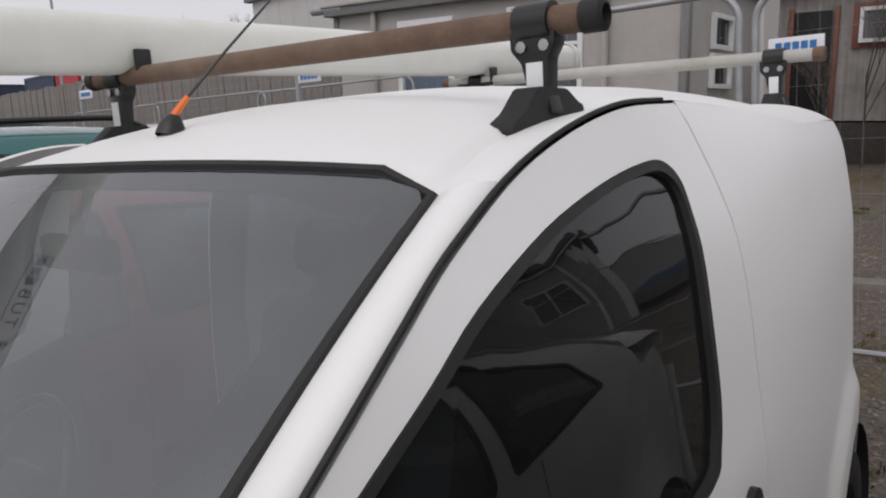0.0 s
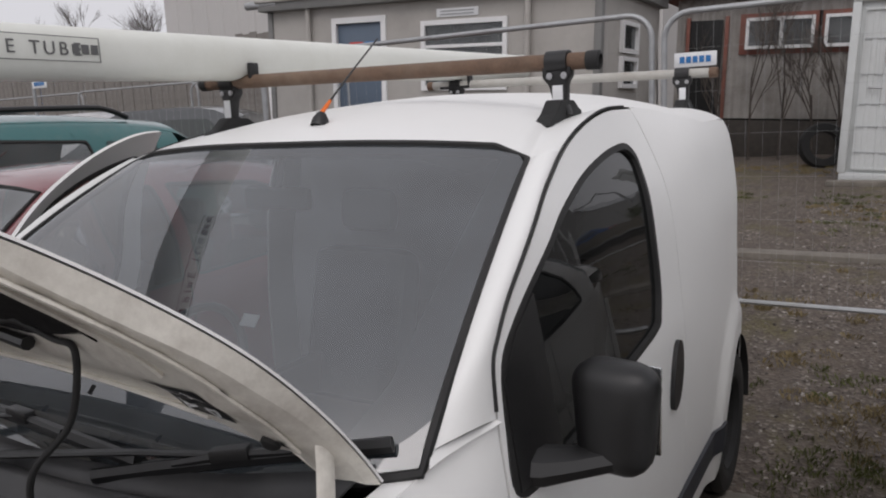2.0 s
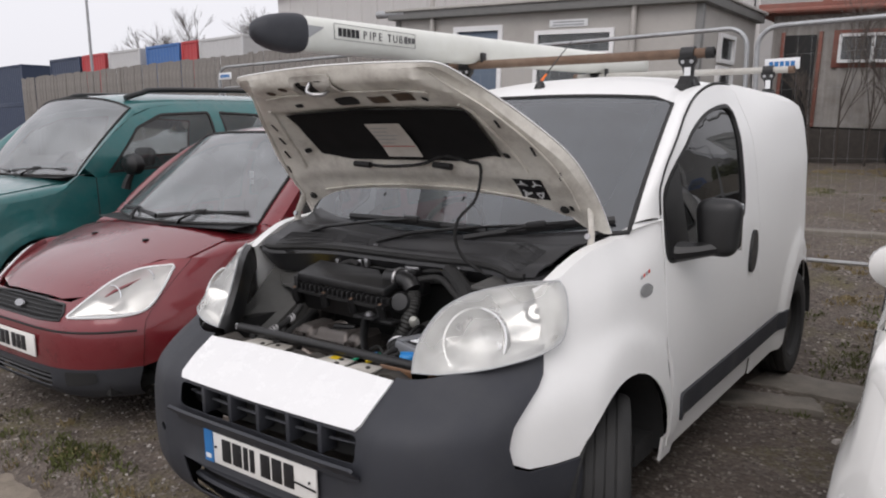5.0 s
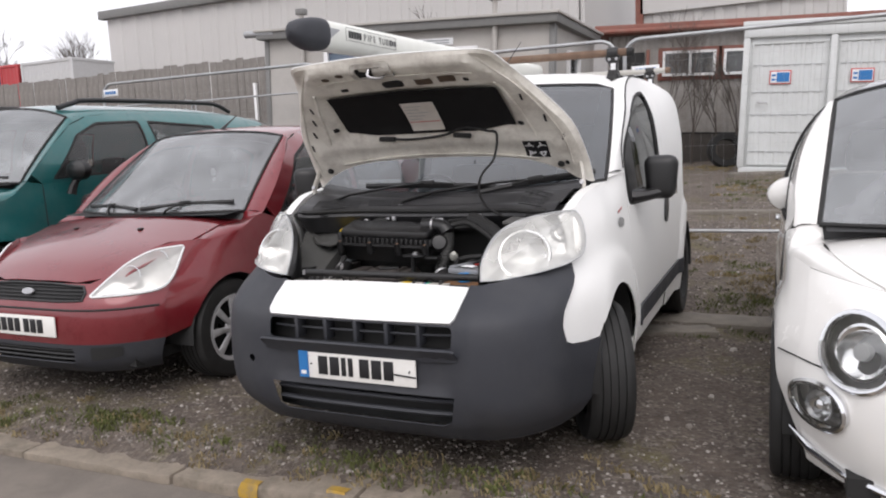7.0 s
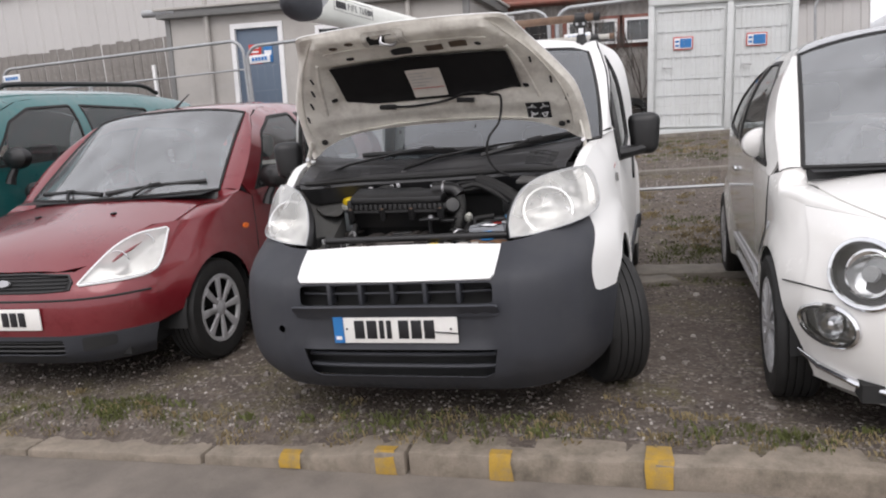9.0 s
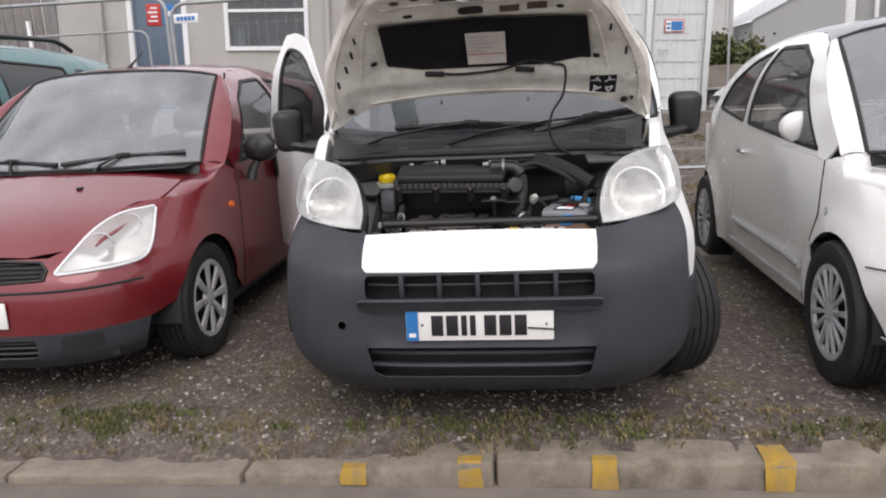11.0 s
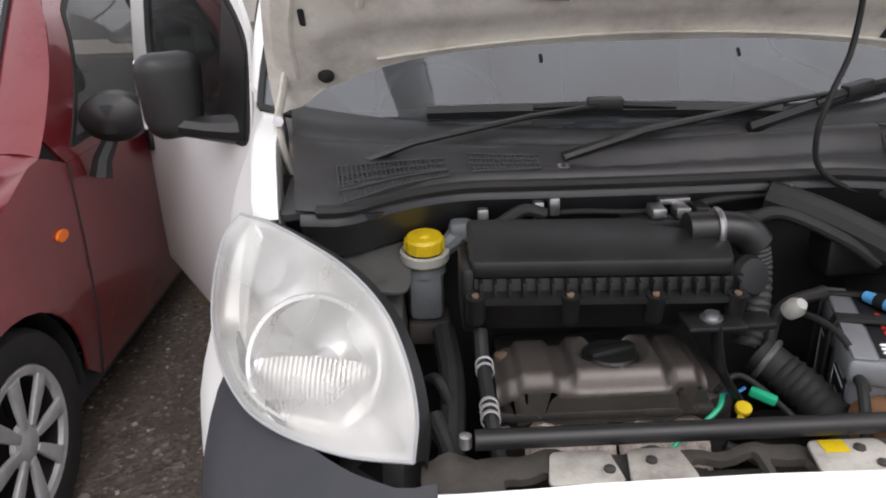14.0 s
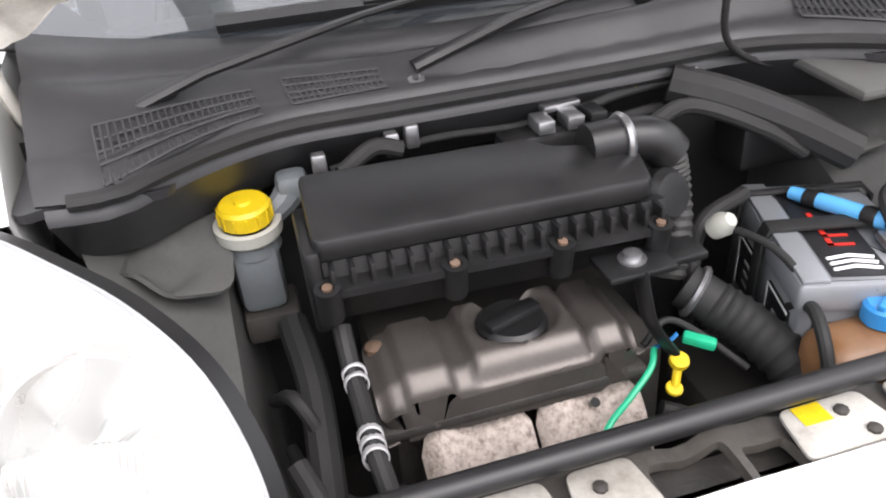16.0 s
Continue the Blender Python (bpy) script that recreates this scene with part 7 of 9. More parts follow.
# bracket with a big bolt and strap
brk = new("engine_bracket")
brk.parent = van
part("plate", box(-0.005, 0.09, 0.435, 0.50, 0.812, 0.822, 0.003), PLASTIC, brk)
part("bolt", lathe([(0.019, 0), (0.019, 0.003), (0.012, 0.004), (0.012, 0.011), (0.005, 0.012), (0.0, 0.012)], 14, pose(0.042, 0.469, 0.822)), STEEL, brk)
part("strap", sweep(spline([(0.045, 0.452, 0.815), (0.045, 0.44, 0.785), (0.052, 0.428, 0.745), (0.075, 0.41, 0.705)], 4), 0.021, 8, flat=0.3), PLASTIC, brk)
part("side_plate", box(0.085, 0.15, 0.46, 0.51, 0.80, 0.812, 0.003), PLASTIC, brk)
# pipes, hoses, wires
pipe = new("coolant_pipe")
pipe.parent = van
part("hose", sweep(spline([(-0.336, 0.50, 0.80), (-0.336, 0.454, 0.765), (-0.334, 0.40, 0.745), (-0.333, 0.35, 0.735), (-0.325, 0.30, 0.69)], 5), 0.012, 10), RUBBER, pipe)
for y, z in ((0.45, 0.763), (0.438, 0.758), (0.366, 0.739), (0.353, 0.736), (0.34, 0.732)):
    part("crimp", lathe([(0.0135, -0.006), (0.0155, -0.004), (0.0155, 0.004), (0.0135, 0.006)], 16, pose(-0.334, y, z, 75)), HUBCAP, pipe)
for pts, r in (
    (((-0.42, 0.36, 0.73), (-0.40, 0.31, 0.70), (-0.38, 0.28, 0.62), (-0.37, 0.25, 0.5)), 0.014),
    (((0.22, 0.70, 0.955), (0.29, 0.655, 0.935), (0.37, 0.60, 0.90), (0.44, 0.55, 0.86)), 0.03),
    (((0.14, 0.62, 0.93), (0.22, 0.64, 0.94), (0.32, 0.60, 0.90), (0.38, 0.58, 0.86)), 0.012),
    (((0.26, 0.42, 0.72), (0.245, 0.37, 0.755), (0.23, 0.325, 0.74), (0.225, 0.29, 0.68)), 0.009),
    (((-0.29, 0.66, 0.93), (-0.24, 0.68, 0.95), (-0.2, 0.68, 0.94)), 0.012),
    (((-0.44, 0.56, 0.66), (-0.41, 0.48, 0.72), (-0.38, 0.44, 0.66)), 0.010),
    (((0.0, 0.70, 0.9), (0.1, 0.71, 0.94), (0.2, 0.72, 0.95), (0.28, 0.71, 0.95)), 0.008),
    (((0.30, 0.60, 0.80), (0.20, 0.56, 0.78), (0.16, 0.5, 0.66)), 0.012),
):
    part("hose", sweep(spline(pts, 6), r, 10), RUBBER, van, "black rubber hose")
for pts, r in (
    (((-0.395, 0.62, 0.74), (-0.385, 0.52, 0.70), (-0.39, 0.42, 0.66), (-0.40, 0.34, 0.60)), 0.022),
    (((-0.30, 0.40, 0.60), (-0.36, 0.38, 0.62), (-0.41, 0.42, 0.64), (-0.43, 0.50, 0.62)), 0.009),
    (((0.06, 0.40, 0.62), (0.11, 0.38, 0.60), (0.16, 0.34, 0.58), (0.18, 0.28, 0.60)), 0.011),
    (((0.05, 0.44, 0.70), (0.09, 0.455, 0.72), (0.13, 0.44, 0.70), (0.18, 0.39, 0.66)), 0.005),
    (((-0.30, 0.70, 0.92), (-0.15, 0.72, 0.93), (0.0, 0.72, 0.925), (0.12, 0.73, 0.94)), 0.006),
    (((-0.26, 0.69, 0.90), (-0.12, 0.70, 0.905), (0.02, 0.70, 0.90), (0.2, 0.71, 0.915), (0.34, 0.69, 0.92)), 0.009),
    (((0.20, 0.58, 0.78), (0.23, 0.50, 0.80), (0.25, 0.43, 0.79), (0.255, 0.36, 0.74)), 0.006),
):
    part("hose", sweep(spline(pts, 6), r, 10), RUBBER, van, "black rubber hose")
hp = spline([(0.145, 0.50, 0.735), (0.175, 0.465, 0.715), (0.21, 0.42, 0.69), (0.24, 0.36, 0.65), (0.25, 0.31, 0.58)], 12)
part("ribbed_hose", sweep(hp, [0.033 + (0.0035 if i % 3 == 0 and i > 9 else 0) for i in range(len(hp))], 18), RUBBER, van, "thick ribbed black intake hose")
part("hose_clamp", sweep([Vector((0.155, 0.488, 0.729)) + Vector((0.66 * math.cos(a), 0.75 * math.cos(a), 0)) * 0.0355 + Vector((0.30, -0.26, 0.91)) * math.sin(a) * 0.0355 for a in np.linspace(0, 6.283, 25)], 0.0055, 6, cap=False), STEEL, van, "steel hose clamp")
for x, y, z in ((-0.315, 0.685, 0.94), (-0.21, 0.70, 0.945), (-0.18, 0.705, 0.95)):
    part("connector", box(x - 0.01, x + 0.01, y - 0.01, y + 0.01, z - 0.02, z + 0.015, 0.004), STEEL, van)
coil = new("coil_pack")
coil.parent = van
part("coil_body", box(-0.06, 0.13, 0.66, 0.71, 0.86, 0.93, 0.012), PLASTIC, coil)
for x in (0.005, 0.05, 0.085):
    part("coil_clip", box(x - 0.013, x + 0.013, 0.655, 0.70, 0.93, 0.95, 0.003), STEEL if x < 0.06 else PLASTIC, coil)
part("coil_bracket", box(0.09, 0.15, 0.69, 0.71, 0.945, 0.955, 0.002, m=pose(0, 0, 0, 0, 0, 6)), STEEL, coil)
part("yellow_wire", sweep([(0.17, 0.715, 0.955), (0.19, 0.72, 0.965), (0.205, 0.715, 0.96)], 0.003, 6), YELLOW, van, "yellow wire end")
part("steel_tab", box(0.235, 0.265, 0.695, 0.705, 0.92, 0.975, 0.003), STEEL, van)
dip = new("dipstick")
dip.parent = van
tagged(dip, "yellow dipstick handle")
part("handle_top", lathe([(0.013, -0.004), (0.014, 0.0), (0.013, 0.005), (0, 0.006)], 16, pose(0.088, 0.412, 0.683, 20)), YELLOW, dip)
part("stem", sweep([(0.088, 0.412, 0.682), (0.076, 0.398, 0.655)], 0.006, 8), YELLOW, dip)
part("handle_ring", lathe([(0.011, -0.003), (0.012, 0.0), (0.011, 0.003), (0, 0.004)], 14, pose(0.074, 0.396, 0.653, 20)), YELLOW, dip)
part("green_wire", sweep(spline([(0.06, 0.43, 0.70), (0.045, 0.41, 0.685), (0.0, 0.385, 0.665), (-0.04, 0.36, 0.655), (-0.075, 0.33, 0.62)], 5), 0.0045, 8), GREEN, van, "bright green wire")
part("blue_wire", sweep(spline([(0.06, 0.43, 0.70), (0.085, 0.435, 0.70), (0.10, 0.44, 0.705)], 4), 0.003, 6), SIGNBLUE, van)
part("green_connector", box(-0.022, 0.022, -0.008, 0.008, -0.007, 0.007, 0.003, m=pose(0.125, 0.425, 0.697, 0, 8, -38)), GREEN, van, "green wiring connector")
# battery, strapped
bat = new("battery")
bat.parent = van
tagged(bat, "silver-grey battery under a black strap")
bm_ = pose(0.362, 0.485, 0.60, 0, 0, -19)
part("case", box(-0.082, 0.082, -0.132, 0.132, 0.0, 0.15, 0.008, m=bm_), BATM, bat)
part("lid_band", prism(rect(-0.09, 0.09, -0.142, 0.142, 0.008), 0.045, bm_ @ Matrix.Translation((0, 0, 0.14)), bevel=0.01), BATM, bat, "silver-grey battery lid")
part("lid_step", box(-0.086, -0.05, -0.137, 0.137, 0.183, 0.19, 0.003, m=bm_), BATM, bat)
part("front_label", box(-0.062, 0.062, -0.1355, -0.1315, 0.02, 0.12, 0.001, m=bm_), INK, bat)
for y0, y1 in ((-0.11, -0.03), (0.02, 0.105)):
    lab_ = part("side_label", box(-0.0855, -0.0815, y0, y1, 0.03, 0.12, 0.001, m=bm_), INK, bat, "black side label with pale border")
    part("label_edge", join(box(-0.087, -0.086, y0, y1, 0.116, 0.12, m=bm_), box(-0.087, -0.086, y1 - 0.004, y1, 0.03, 0.116, m=bm_)), SIGNWHITE, lab_)
    for k in range(3):
        part("label_bar", box(-0.087, -0.086, y0 + 0.015, y0 + 0.05, 0.05 + 0.018 * k, 0.056 + 0.018 * k, m=bm_), PALE, lab_)
part("top_label", box(-0.045, 0.03, -0.125, 0.12, 0.1855, 0.187, 0.0005, m=bm_), INK, bat)
for k in range(4):
    part("top_mark", join(box(-0.012, 0.022, -0.003, 0.003, 0.1875, 0.1885, m=bm_ @ pose(-0.01, 0.022 - 0.024 * k, 0)), box(-0.012, -0.005, -0.003, 0.016, 0.1875, 0.1885, m=bm_ @ pose(-0.01, 0.022 - 0.024 * k, 0))), REDP, bat, "plain red mark")
for k in range(3):
    part("chevron", sweep([bm_ @ Vector((-0.038, -0.085 - 0.013 * k, 0.188)), bm_ @ Vector((-0.008, -0.078 - 0.013 * k, 0.188)), bm_ @ Vector((0.022, -0.085 - 0.013 * k, 0.188))], 0.003, 4), SIGNWHITE, bat)
for y0 in (0.01, 0.105):
    strap_ = [(-0.102, 0.0), (-0.099, 0.175), (-0.09, 0.196), (0.08, 0.203), (0.098, 0.185), (0.10, 0.05), (0.095, 0.05), (0.092, 0.183), (0.078, 0.197), (-0.086, 0.19), (-0.094, 0.173), (-0.097, 0.0)]
    part("strap", prism(strap_, 0.028 if y0 < 0.05 else 0.012, bm_ @ pose(0, y0, 0, 90), bevel=0.001), RUBBER, bat, "black rubber strap")
part("terminal", lathe([(0.013, 0), (0.011, 0.02), (0, 0.021)], 12, bm_ @ pose(0.062, -0.06, 0.185)), STEEL, bat)
part("terminal_clamp", box(0.04, 0.085, -0.08, -0.04, 0.19, 0.203, 0.004, m=bm_), STEEL, bat)
part("cable", sweep(spline([tuple(bm_ @ Vector(p)) for p in ((0.062, -0.06, 0.205), (0.055, -0.02, 0.235), (0.085, 0.02, 0.23), (0.12, 0.03, 0.16))], 5), 0.010, 8), RUBBER, bat)
pen = new("blue_torch")
pen.parent = van
tagged(pen, "small pale blue and black torch on the battery")
ta, tb_ = bm_ @ Vector((-0.028, 0.085, 0.199)), bm_ @ Vector((0.062, -0.03, 0.208))
part("torch_body", sweep([ta, ta.lerp(tb_, 0.35), ta.lerp(tb_, 0.75)], [0.010, 0.0125, 0.0125], 12), LIGHTBLUE, pen)
part("torch_grip", sweep([ta.lerp(tb_, 0.16), ta.lerp(tb_, 0.3)], 0.0128, 12), PLASTIC, pen)
part("torch_head", sweep([ta.lerp(tb_, 0.75), ta.lerp(tb_, 0.8), ta.lerp(tb_, 0.9)], [0.0125, 0.0145, 0.0145], 12), PLASTIC, pen)
part("torch_cap", sweep([ta.lerp(tb_, 0.9), tb_], [0.0145, 0.0135], 12), LIGHTBLUE, pen)
part("fuse_box", box(0.33, 0.47, 0.655, 0.74, 0.80, 0.88, 0.012, m=pose(0, 0, 0, 0, 0, 0)), PLASTIC, van)
tank = new("coolant_tank")
tank.parent = van
tagged(tank, "brown-stained coolant tank with blue cap")
part("bottle", box(0.225, 0.42, 0.285, 0.375, 0.63, 0.735, 0.03, seg=3), AMBER, tank)
part("cap", lathe([(0.027, 0), (0.027, 0.022), (0.022, 0.027), (0.0, 0.028)], 20, pose(0.325, 0.335, 0.738)), BLUE, tank)
part("cap_rib", box(-0.024, 0.024, -0.005, 0.005, 0.024, 0.034, 0.003, m=pose(0.325, 0.335, 0.738, 0, 0, 30)), BLUE, tank)
part("white_cap", lathe([(0.016, 0), (0.018, 0.02), (0.01, 0.035), (0, 0.036)], 14, pose(0.20, 0.525, 0.80, 40, 20)), TRANS, van)
part("apron_panel", box(0.42, 0.60, 0.60, 0.78, 0.90, 0.92, 0.01, m=pose(0, 0, 0, 4)), APRON, van)


# ---- roof bars, aerial and pipe tube ----
def roof_z(x, y):
    return crown(x, y)


def roof_bar(label, y, r, material, tip, z):
    """A round bar across the roof on two clamp feet that sit in the roof's ditches."""
    bar = thing("roof_bar", label, "roof bar", group="roof bars on the van")
    bz = lambda x: z - 0.018 * x
    part("tube", sweep([(x, y, bz(x)) for x in np.linspace(-0.72, 0.70, 9)], r, 16), material, bar)
    for x in (0.70, -0.72):
        part("end_cap", lathe([(r * 1.12, -0.02), (r * 1.12, 0.012), (r * 0.7, 0.016), (r * 0.6, -0.002), (0, -0.002)], 16, pose(x, y, bz(x), 0, 90 if x > 0 else -90, 0)), RUBBER if tip is None else tip, bar)
    for s in (1, -1):
        x = s * ditch_x(y)
        zb, zt = crown(x, y), bz(x)
        foot = new("foot")
        foot.parent = bar
        # a waisted leg, seen broad from the front, over a long low pad in the ditch
        leg = [(-0.04, zt + 0.0), (0.04, zt + 0.0), (0.038, zt - 0.035), (0.026, zt - 0.055), (0.024, zb + 0.045), (0.034, zb + 0.012), (-0.024, zb + 0.012), (-0.012, zb + 0.05), (-0.022, zt - 0.06), (-0.04, zt - 0.04)]
        part("leg", prism(rounded([(s * a, b) for a, b in leg], 0.006), 0.034, Matrix.Translation((x, y + 0.017, 0)) @ pose(0, 0, 0, 90), bevel=0.003), PLASTIC, foot)
        part("clamp", lathe([(r * 1.35, -0.03), (r * 1.35, 0.03), (r, 0.03), (r, -0.03)], 18, pose(x, y, zt, 0, 90, 0)), PLASTIC, foot)
        for q in (-0.018, 0.022):
            part("bolt", lathe([(0.009, 0), (0.009, 0.006), (0, 0.007)], 8, pose(x + s * q, y - 0.016, zt - 0.036, 90)), STEEL, foot)
        part("foot_label", box(x + s * 0.004 - 0.014, x + s * 0.004 + 0.014, y - 0.0205, y - 0.018, zb + 0.045, zt - 0.06), SIGNWHITE, foot)
        pad = [(-0.125, crown(x, y - 0.125) - 0.012), (-0.12, crown(x, y - 0.12) + 0.006), (-0.085, zb + 0.016), (-0.045, zb + 0.052), (0.045, zb + 0.05), (0.08, zb + 0.03), (0.10, zb + 0.024), (0.10, zb - 0.012)]
        part("foot_pad", prism(rounded(pad, 0.008), 0.046, Matrix(((0, 0, 1, x - 0.02), (1, 0, 0, y), (0, 1, 0, 0), (0, 0, 0, 1))), bevel=0.004), RUBBER, foot)
    return bar


roof_bar("rust-brown steel roof bar on black clamp feet", 1.98, 0.022, RUST, None, 1.776)
PALEBAR = mat("pale_painted_bar", (0.42, 0.41, 0.38), 0.5, var=0.12, dirt=(0.2, 0.15, 0.1), dirt_amount=0.4)
roof_bar("pale grey roof bar with rusty end", 3.5, 0.02, PALEBAR, RUST, 1.784)

aer = thing("aerial", "black whip aerial with an orange base sleeve", "aerial")
az = roof_z(0.0, 1.72)
part("base", lathe([(0.026, -0.008), (0.023, 0.012), (0.014, 0.028), (0.008, 0.034), (0, 0.035)], 16, pose(0.0, 1.72, az, -20)), PLASTIC, aer)
part("sleeve", sweep([(0.002, 1.727, az + 0.028), (0.016, 1.752, az + 0.062)], [0.007, 0.005], 8), ORANGE, aer)
part("whip", sweep([(0.016, 1.752, az + 0.062), (0.045, 1.82, az + 0.14), (0.08, 1.905, az + 0.232)], [0.0032, 0.0028, 0.0022], 6), PLASTIC, aer)

tube = thing("pipe_carrier", "long white plastic pipe tube with black nose on the roof bars", "pipe tube")


def tube_section(y, k=1.0):
    """A rounded square section, leaning slightly."""
    cx, cz = lerp(-0.570, -0.58, (y - 0.7) / 3.6), lerp(1.84, 1.905, (y - 0.7) / 3.6)
    out = []
    for a in np.linspace(0, 2 * math.pi, 33)[:-1]:
        c, s = math.cos(a), math.sin(a)
        out.append((cx + math.copysign(abs(c) ** 0.72, c) * 0.079 * k, y, cz + math.copysign(abs(s) ** 0.72, s) * 0.072 * k))
    return out


part("tube_body", grid([tube_section(y) for y in np.linspace(0.70, 4.25, 24)], wrap=True, flip=True), TUBEW, tube)
noseb = grid([tube_section(0.74, 1.05), tube_section(0.72, 1.08), tube_section(0.67, 1.03), tube_section(0.615, 0.90), tube_section(0.57, 0.70), tube_section(0.54, 0.45), tube_section(0.53, 0.22), tube_section(0.527, 0.03)], wrap=True)
part("nose_cap", noseb, BUMPER, tube, "black moulded nose cap")
part("rear_cap", grid([tube_section(4.22, 1.05), tube_section(4.26, 1.07), tube_section(4.30, 0.9), tube_section(4.31, 0.05)], wrap=True, flip=True), TUBEW, tube)
part("nose_flash", sheet(rounded([(0.735, 1.867), (0.83, 1.867), (0.735, 1.815)], 0.008), lambda y, z: (-0.570 + 0.0815, y, z), 0.05), PALE, tube, "grey triangular flash")


def lettering(text, size, at, material, name, parent, space=1.0):
    cu = bpy.data.curves.new(name, "FONT")
    cu.body, cu.size, cu.extrude, cu.space_character = text, size, 0.0006, space
    ob = new(name, cu)
    me = bpy.data.meshes.new_from_object(ob)
    bpy.data.objects.remove(ob)
    me.transform(at)
    me.materials.append(material)
    ob = new(name, me)
    ob.parent = parent
    return ob


GREYINK = mat("grey_ink", (0.12, 0.12, 0.12), 0.6, var=0.1)
face = lambda y, z: Matrix(((0, 0, 1, -0.4905), (1, 0, 0, y), (0, 1, 0, z), (0, 0, 0, 1)))
yl = 1.06
for ch, adv in zip("PIPE TUBE", (0.04, 0.019, 0.04, 0.038, 0.022, 0.036, 0.042, 0.04, 0.04)):
    if ch != " ":
        lettering(ch, 0.048, face(yl, 1.841), GREYINK, "letter", tube)
    yl += adv
for k in range(5):
    part("mark_bar", box(-0.4912, -0.4895, 0.91 + 0.026 * k, 0.93 + 0.026 * k, 1.839, 1.873), INK, tube, "plain dark mark")
part("mark_frame", join(*[box(-0.4912, -0.490, 0.885, 1.415, z, z + 0.002) for z in (1.825, 1.887)], *[box(-0.4912, -0.490, y, y + 0.002, 1.825, 1.887) for y in (0.885, 1.413)]), GREYINK, tube)
for k in range(3):
    part("symbol_bar", box(-0.4912, -0.4895, 1.335 + 0.027 * k, 1.355 + 0.027 * k, 1.845, 1.87), GREYINK, tube)
for y in (1.98, 3.5):
    part("tube_strap", box(-0.655, -0.485, y - 0.02, y + 0.02, 1.775, 1.79, 0.003), PLASTIC, tube)
    part("tube_clip", box(-0.495, -0.48, y - 0.02, y + 0.02, 1.78, 1.845, 0.004), PLASTIC, tube)


# ==== the cars parked alongside ====
def build_car(name, label, at, S, paint, c):
    """A hatchback from its shape and a few lines: c holds the numbers."""
    car = thing(name, label, "car", at)
    fa, ra, wr = c["front_axle"], c["rear_axle"], c["wheel"]
    S.axle = wr
    hood = table(c["hood"])
    hw = c["hood_half"]
    hx = table(hw)

    def hood_z(x, y):
        return hood(y) - c["hood_fall"] * (abs(x) / max(hx(y), 0.1)) ** 2.4

    belt = table(c["belt"])
    # bonnet
    y0, y1 = c["hood"][0][0], c["hood"][-1][0]
    ys_ = np.linspace(y0, y1, 9)
    edge_ = [(hx(y), y) for y in ys_]
    back = [(x, y1 + c["screen_sag"] * ((x / hx(y1)) ** 2)) for x in np.linspace(hx(y1), 0, 7)]
    loop = [(0, y0)] + [(hx(y0) * 0.6, y0 + 0.01)] + edge_[1:-1] + back
    loop = loop + [(-x, y) for x, y in reversed(loop)][1:-1]
    part("bonnet", sheet(loop, lambda x, y: (x, y, hood_z(x, y)), 0.06, thick=-0.008), paint, car)
    # front skin: painted upper part and dark lower part
    zl, zm, zt = c["front_z"]
    uw = c["wing_u"]
    nose_top = c["nose_top"]

    def top_at(u):
        return nose_top(u)

    upper = [(u, zm) for u in np.linspace(0, uw, 8)] + [(u, top_at(u)) for u in np.linspace(uw, 0, 12)]
    upper = upper + [(-u, z) for u, z in reversed(upper)][1:-1]
    bump_ = part("bumper", sheet(upper, lambda u, z: S.front(u, z, 0.004), 0.04, c.get("holes", ()), thick=-0.006), paint, car)
    lower = [(u, zl) for u in np.linspace(0, uw * 0.97, 8)] + [(u, zm + 0.002) for u in np.linspace(uw, 0, 8)]
    lower = lower + [(-u, z) for u, z in reversed(lower)][1:-1]
    part("lower_bumper", sheet(lower, lambda u, z: S.front(u, z, 0.010 - 0.03 * smooth(zl + 0.06, zl, z)), 0.05, c.get("low_holes", ()), thick=-0.006), c.get("lower_paint", paint), bump_)
    # dark sheet standing in for the shade inside the nose
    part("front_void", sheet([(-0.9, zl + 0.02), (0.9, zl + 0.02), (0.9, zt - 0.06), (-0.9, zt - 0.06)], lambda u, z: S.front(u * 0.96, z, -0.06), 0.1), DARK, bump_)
    # sides
    def wing_curl(u, z):
        x, y, z = S.front(u, z)
        e = hood_z(hx(min(max(y, y0), y1)), min(max(y, y0), y1))
        x -= (S.side_x(y, z) - hx(min(max(y, y0), y1)) - 0.0) * smooth(e - 0.13, e + 0.01, z) ** 2 * smooth(y0 + 0.12, y0 + 0.5, y) * (1 - smooth(y1 - 0.05, y1 + 0.25, y))
        return (x, y, z)

    def uy_(y, z):
        return (S.u_of(y, z), z) if y > S.nose(z) + S.depth else (max(0.05, (y - S.nose(z)) / S.depth) ** (1 / S.power), z)

    dl, dm, dr = c["door_lines"]
    low_z = 0.22
    g0 = c["gutter"][0]
    edge_y = S.front(uw, top_at(uw))[1]
    rim_z = table([(edge_y, top_at(uw)), (edge_y + 0.12, hood_z(hx(min(edge_y + 0.12, y1)), min(edge_y + 0.12, y1)) - 0.045), (max(y1, edge_y + 0.2), hood_z(hx(y1), y1) - 0.05), (g0[0], g0[1] - 0.002), (g0[0] + 0.5, g0[1])])
    wing_ = [(uw, zm), (uw, top_at(uw))] + [uy_(y, rim_z(y)) for y in np.linspace(edge_y + 0.05, g0[0], 9)] + [uy_(dl, z) for z in np.linspace(belt(dl), low_z, 9)]
    wing_ += [uy_(y, z) for y, z in arc(fa, wr, wr + 0.035, 4, c.get("arch_end", 160), 16)]
    both_sides("wing", sheet(wing_, lambda u, z: S.front(u, z), 0.045, thick=-0.006), paint, car)
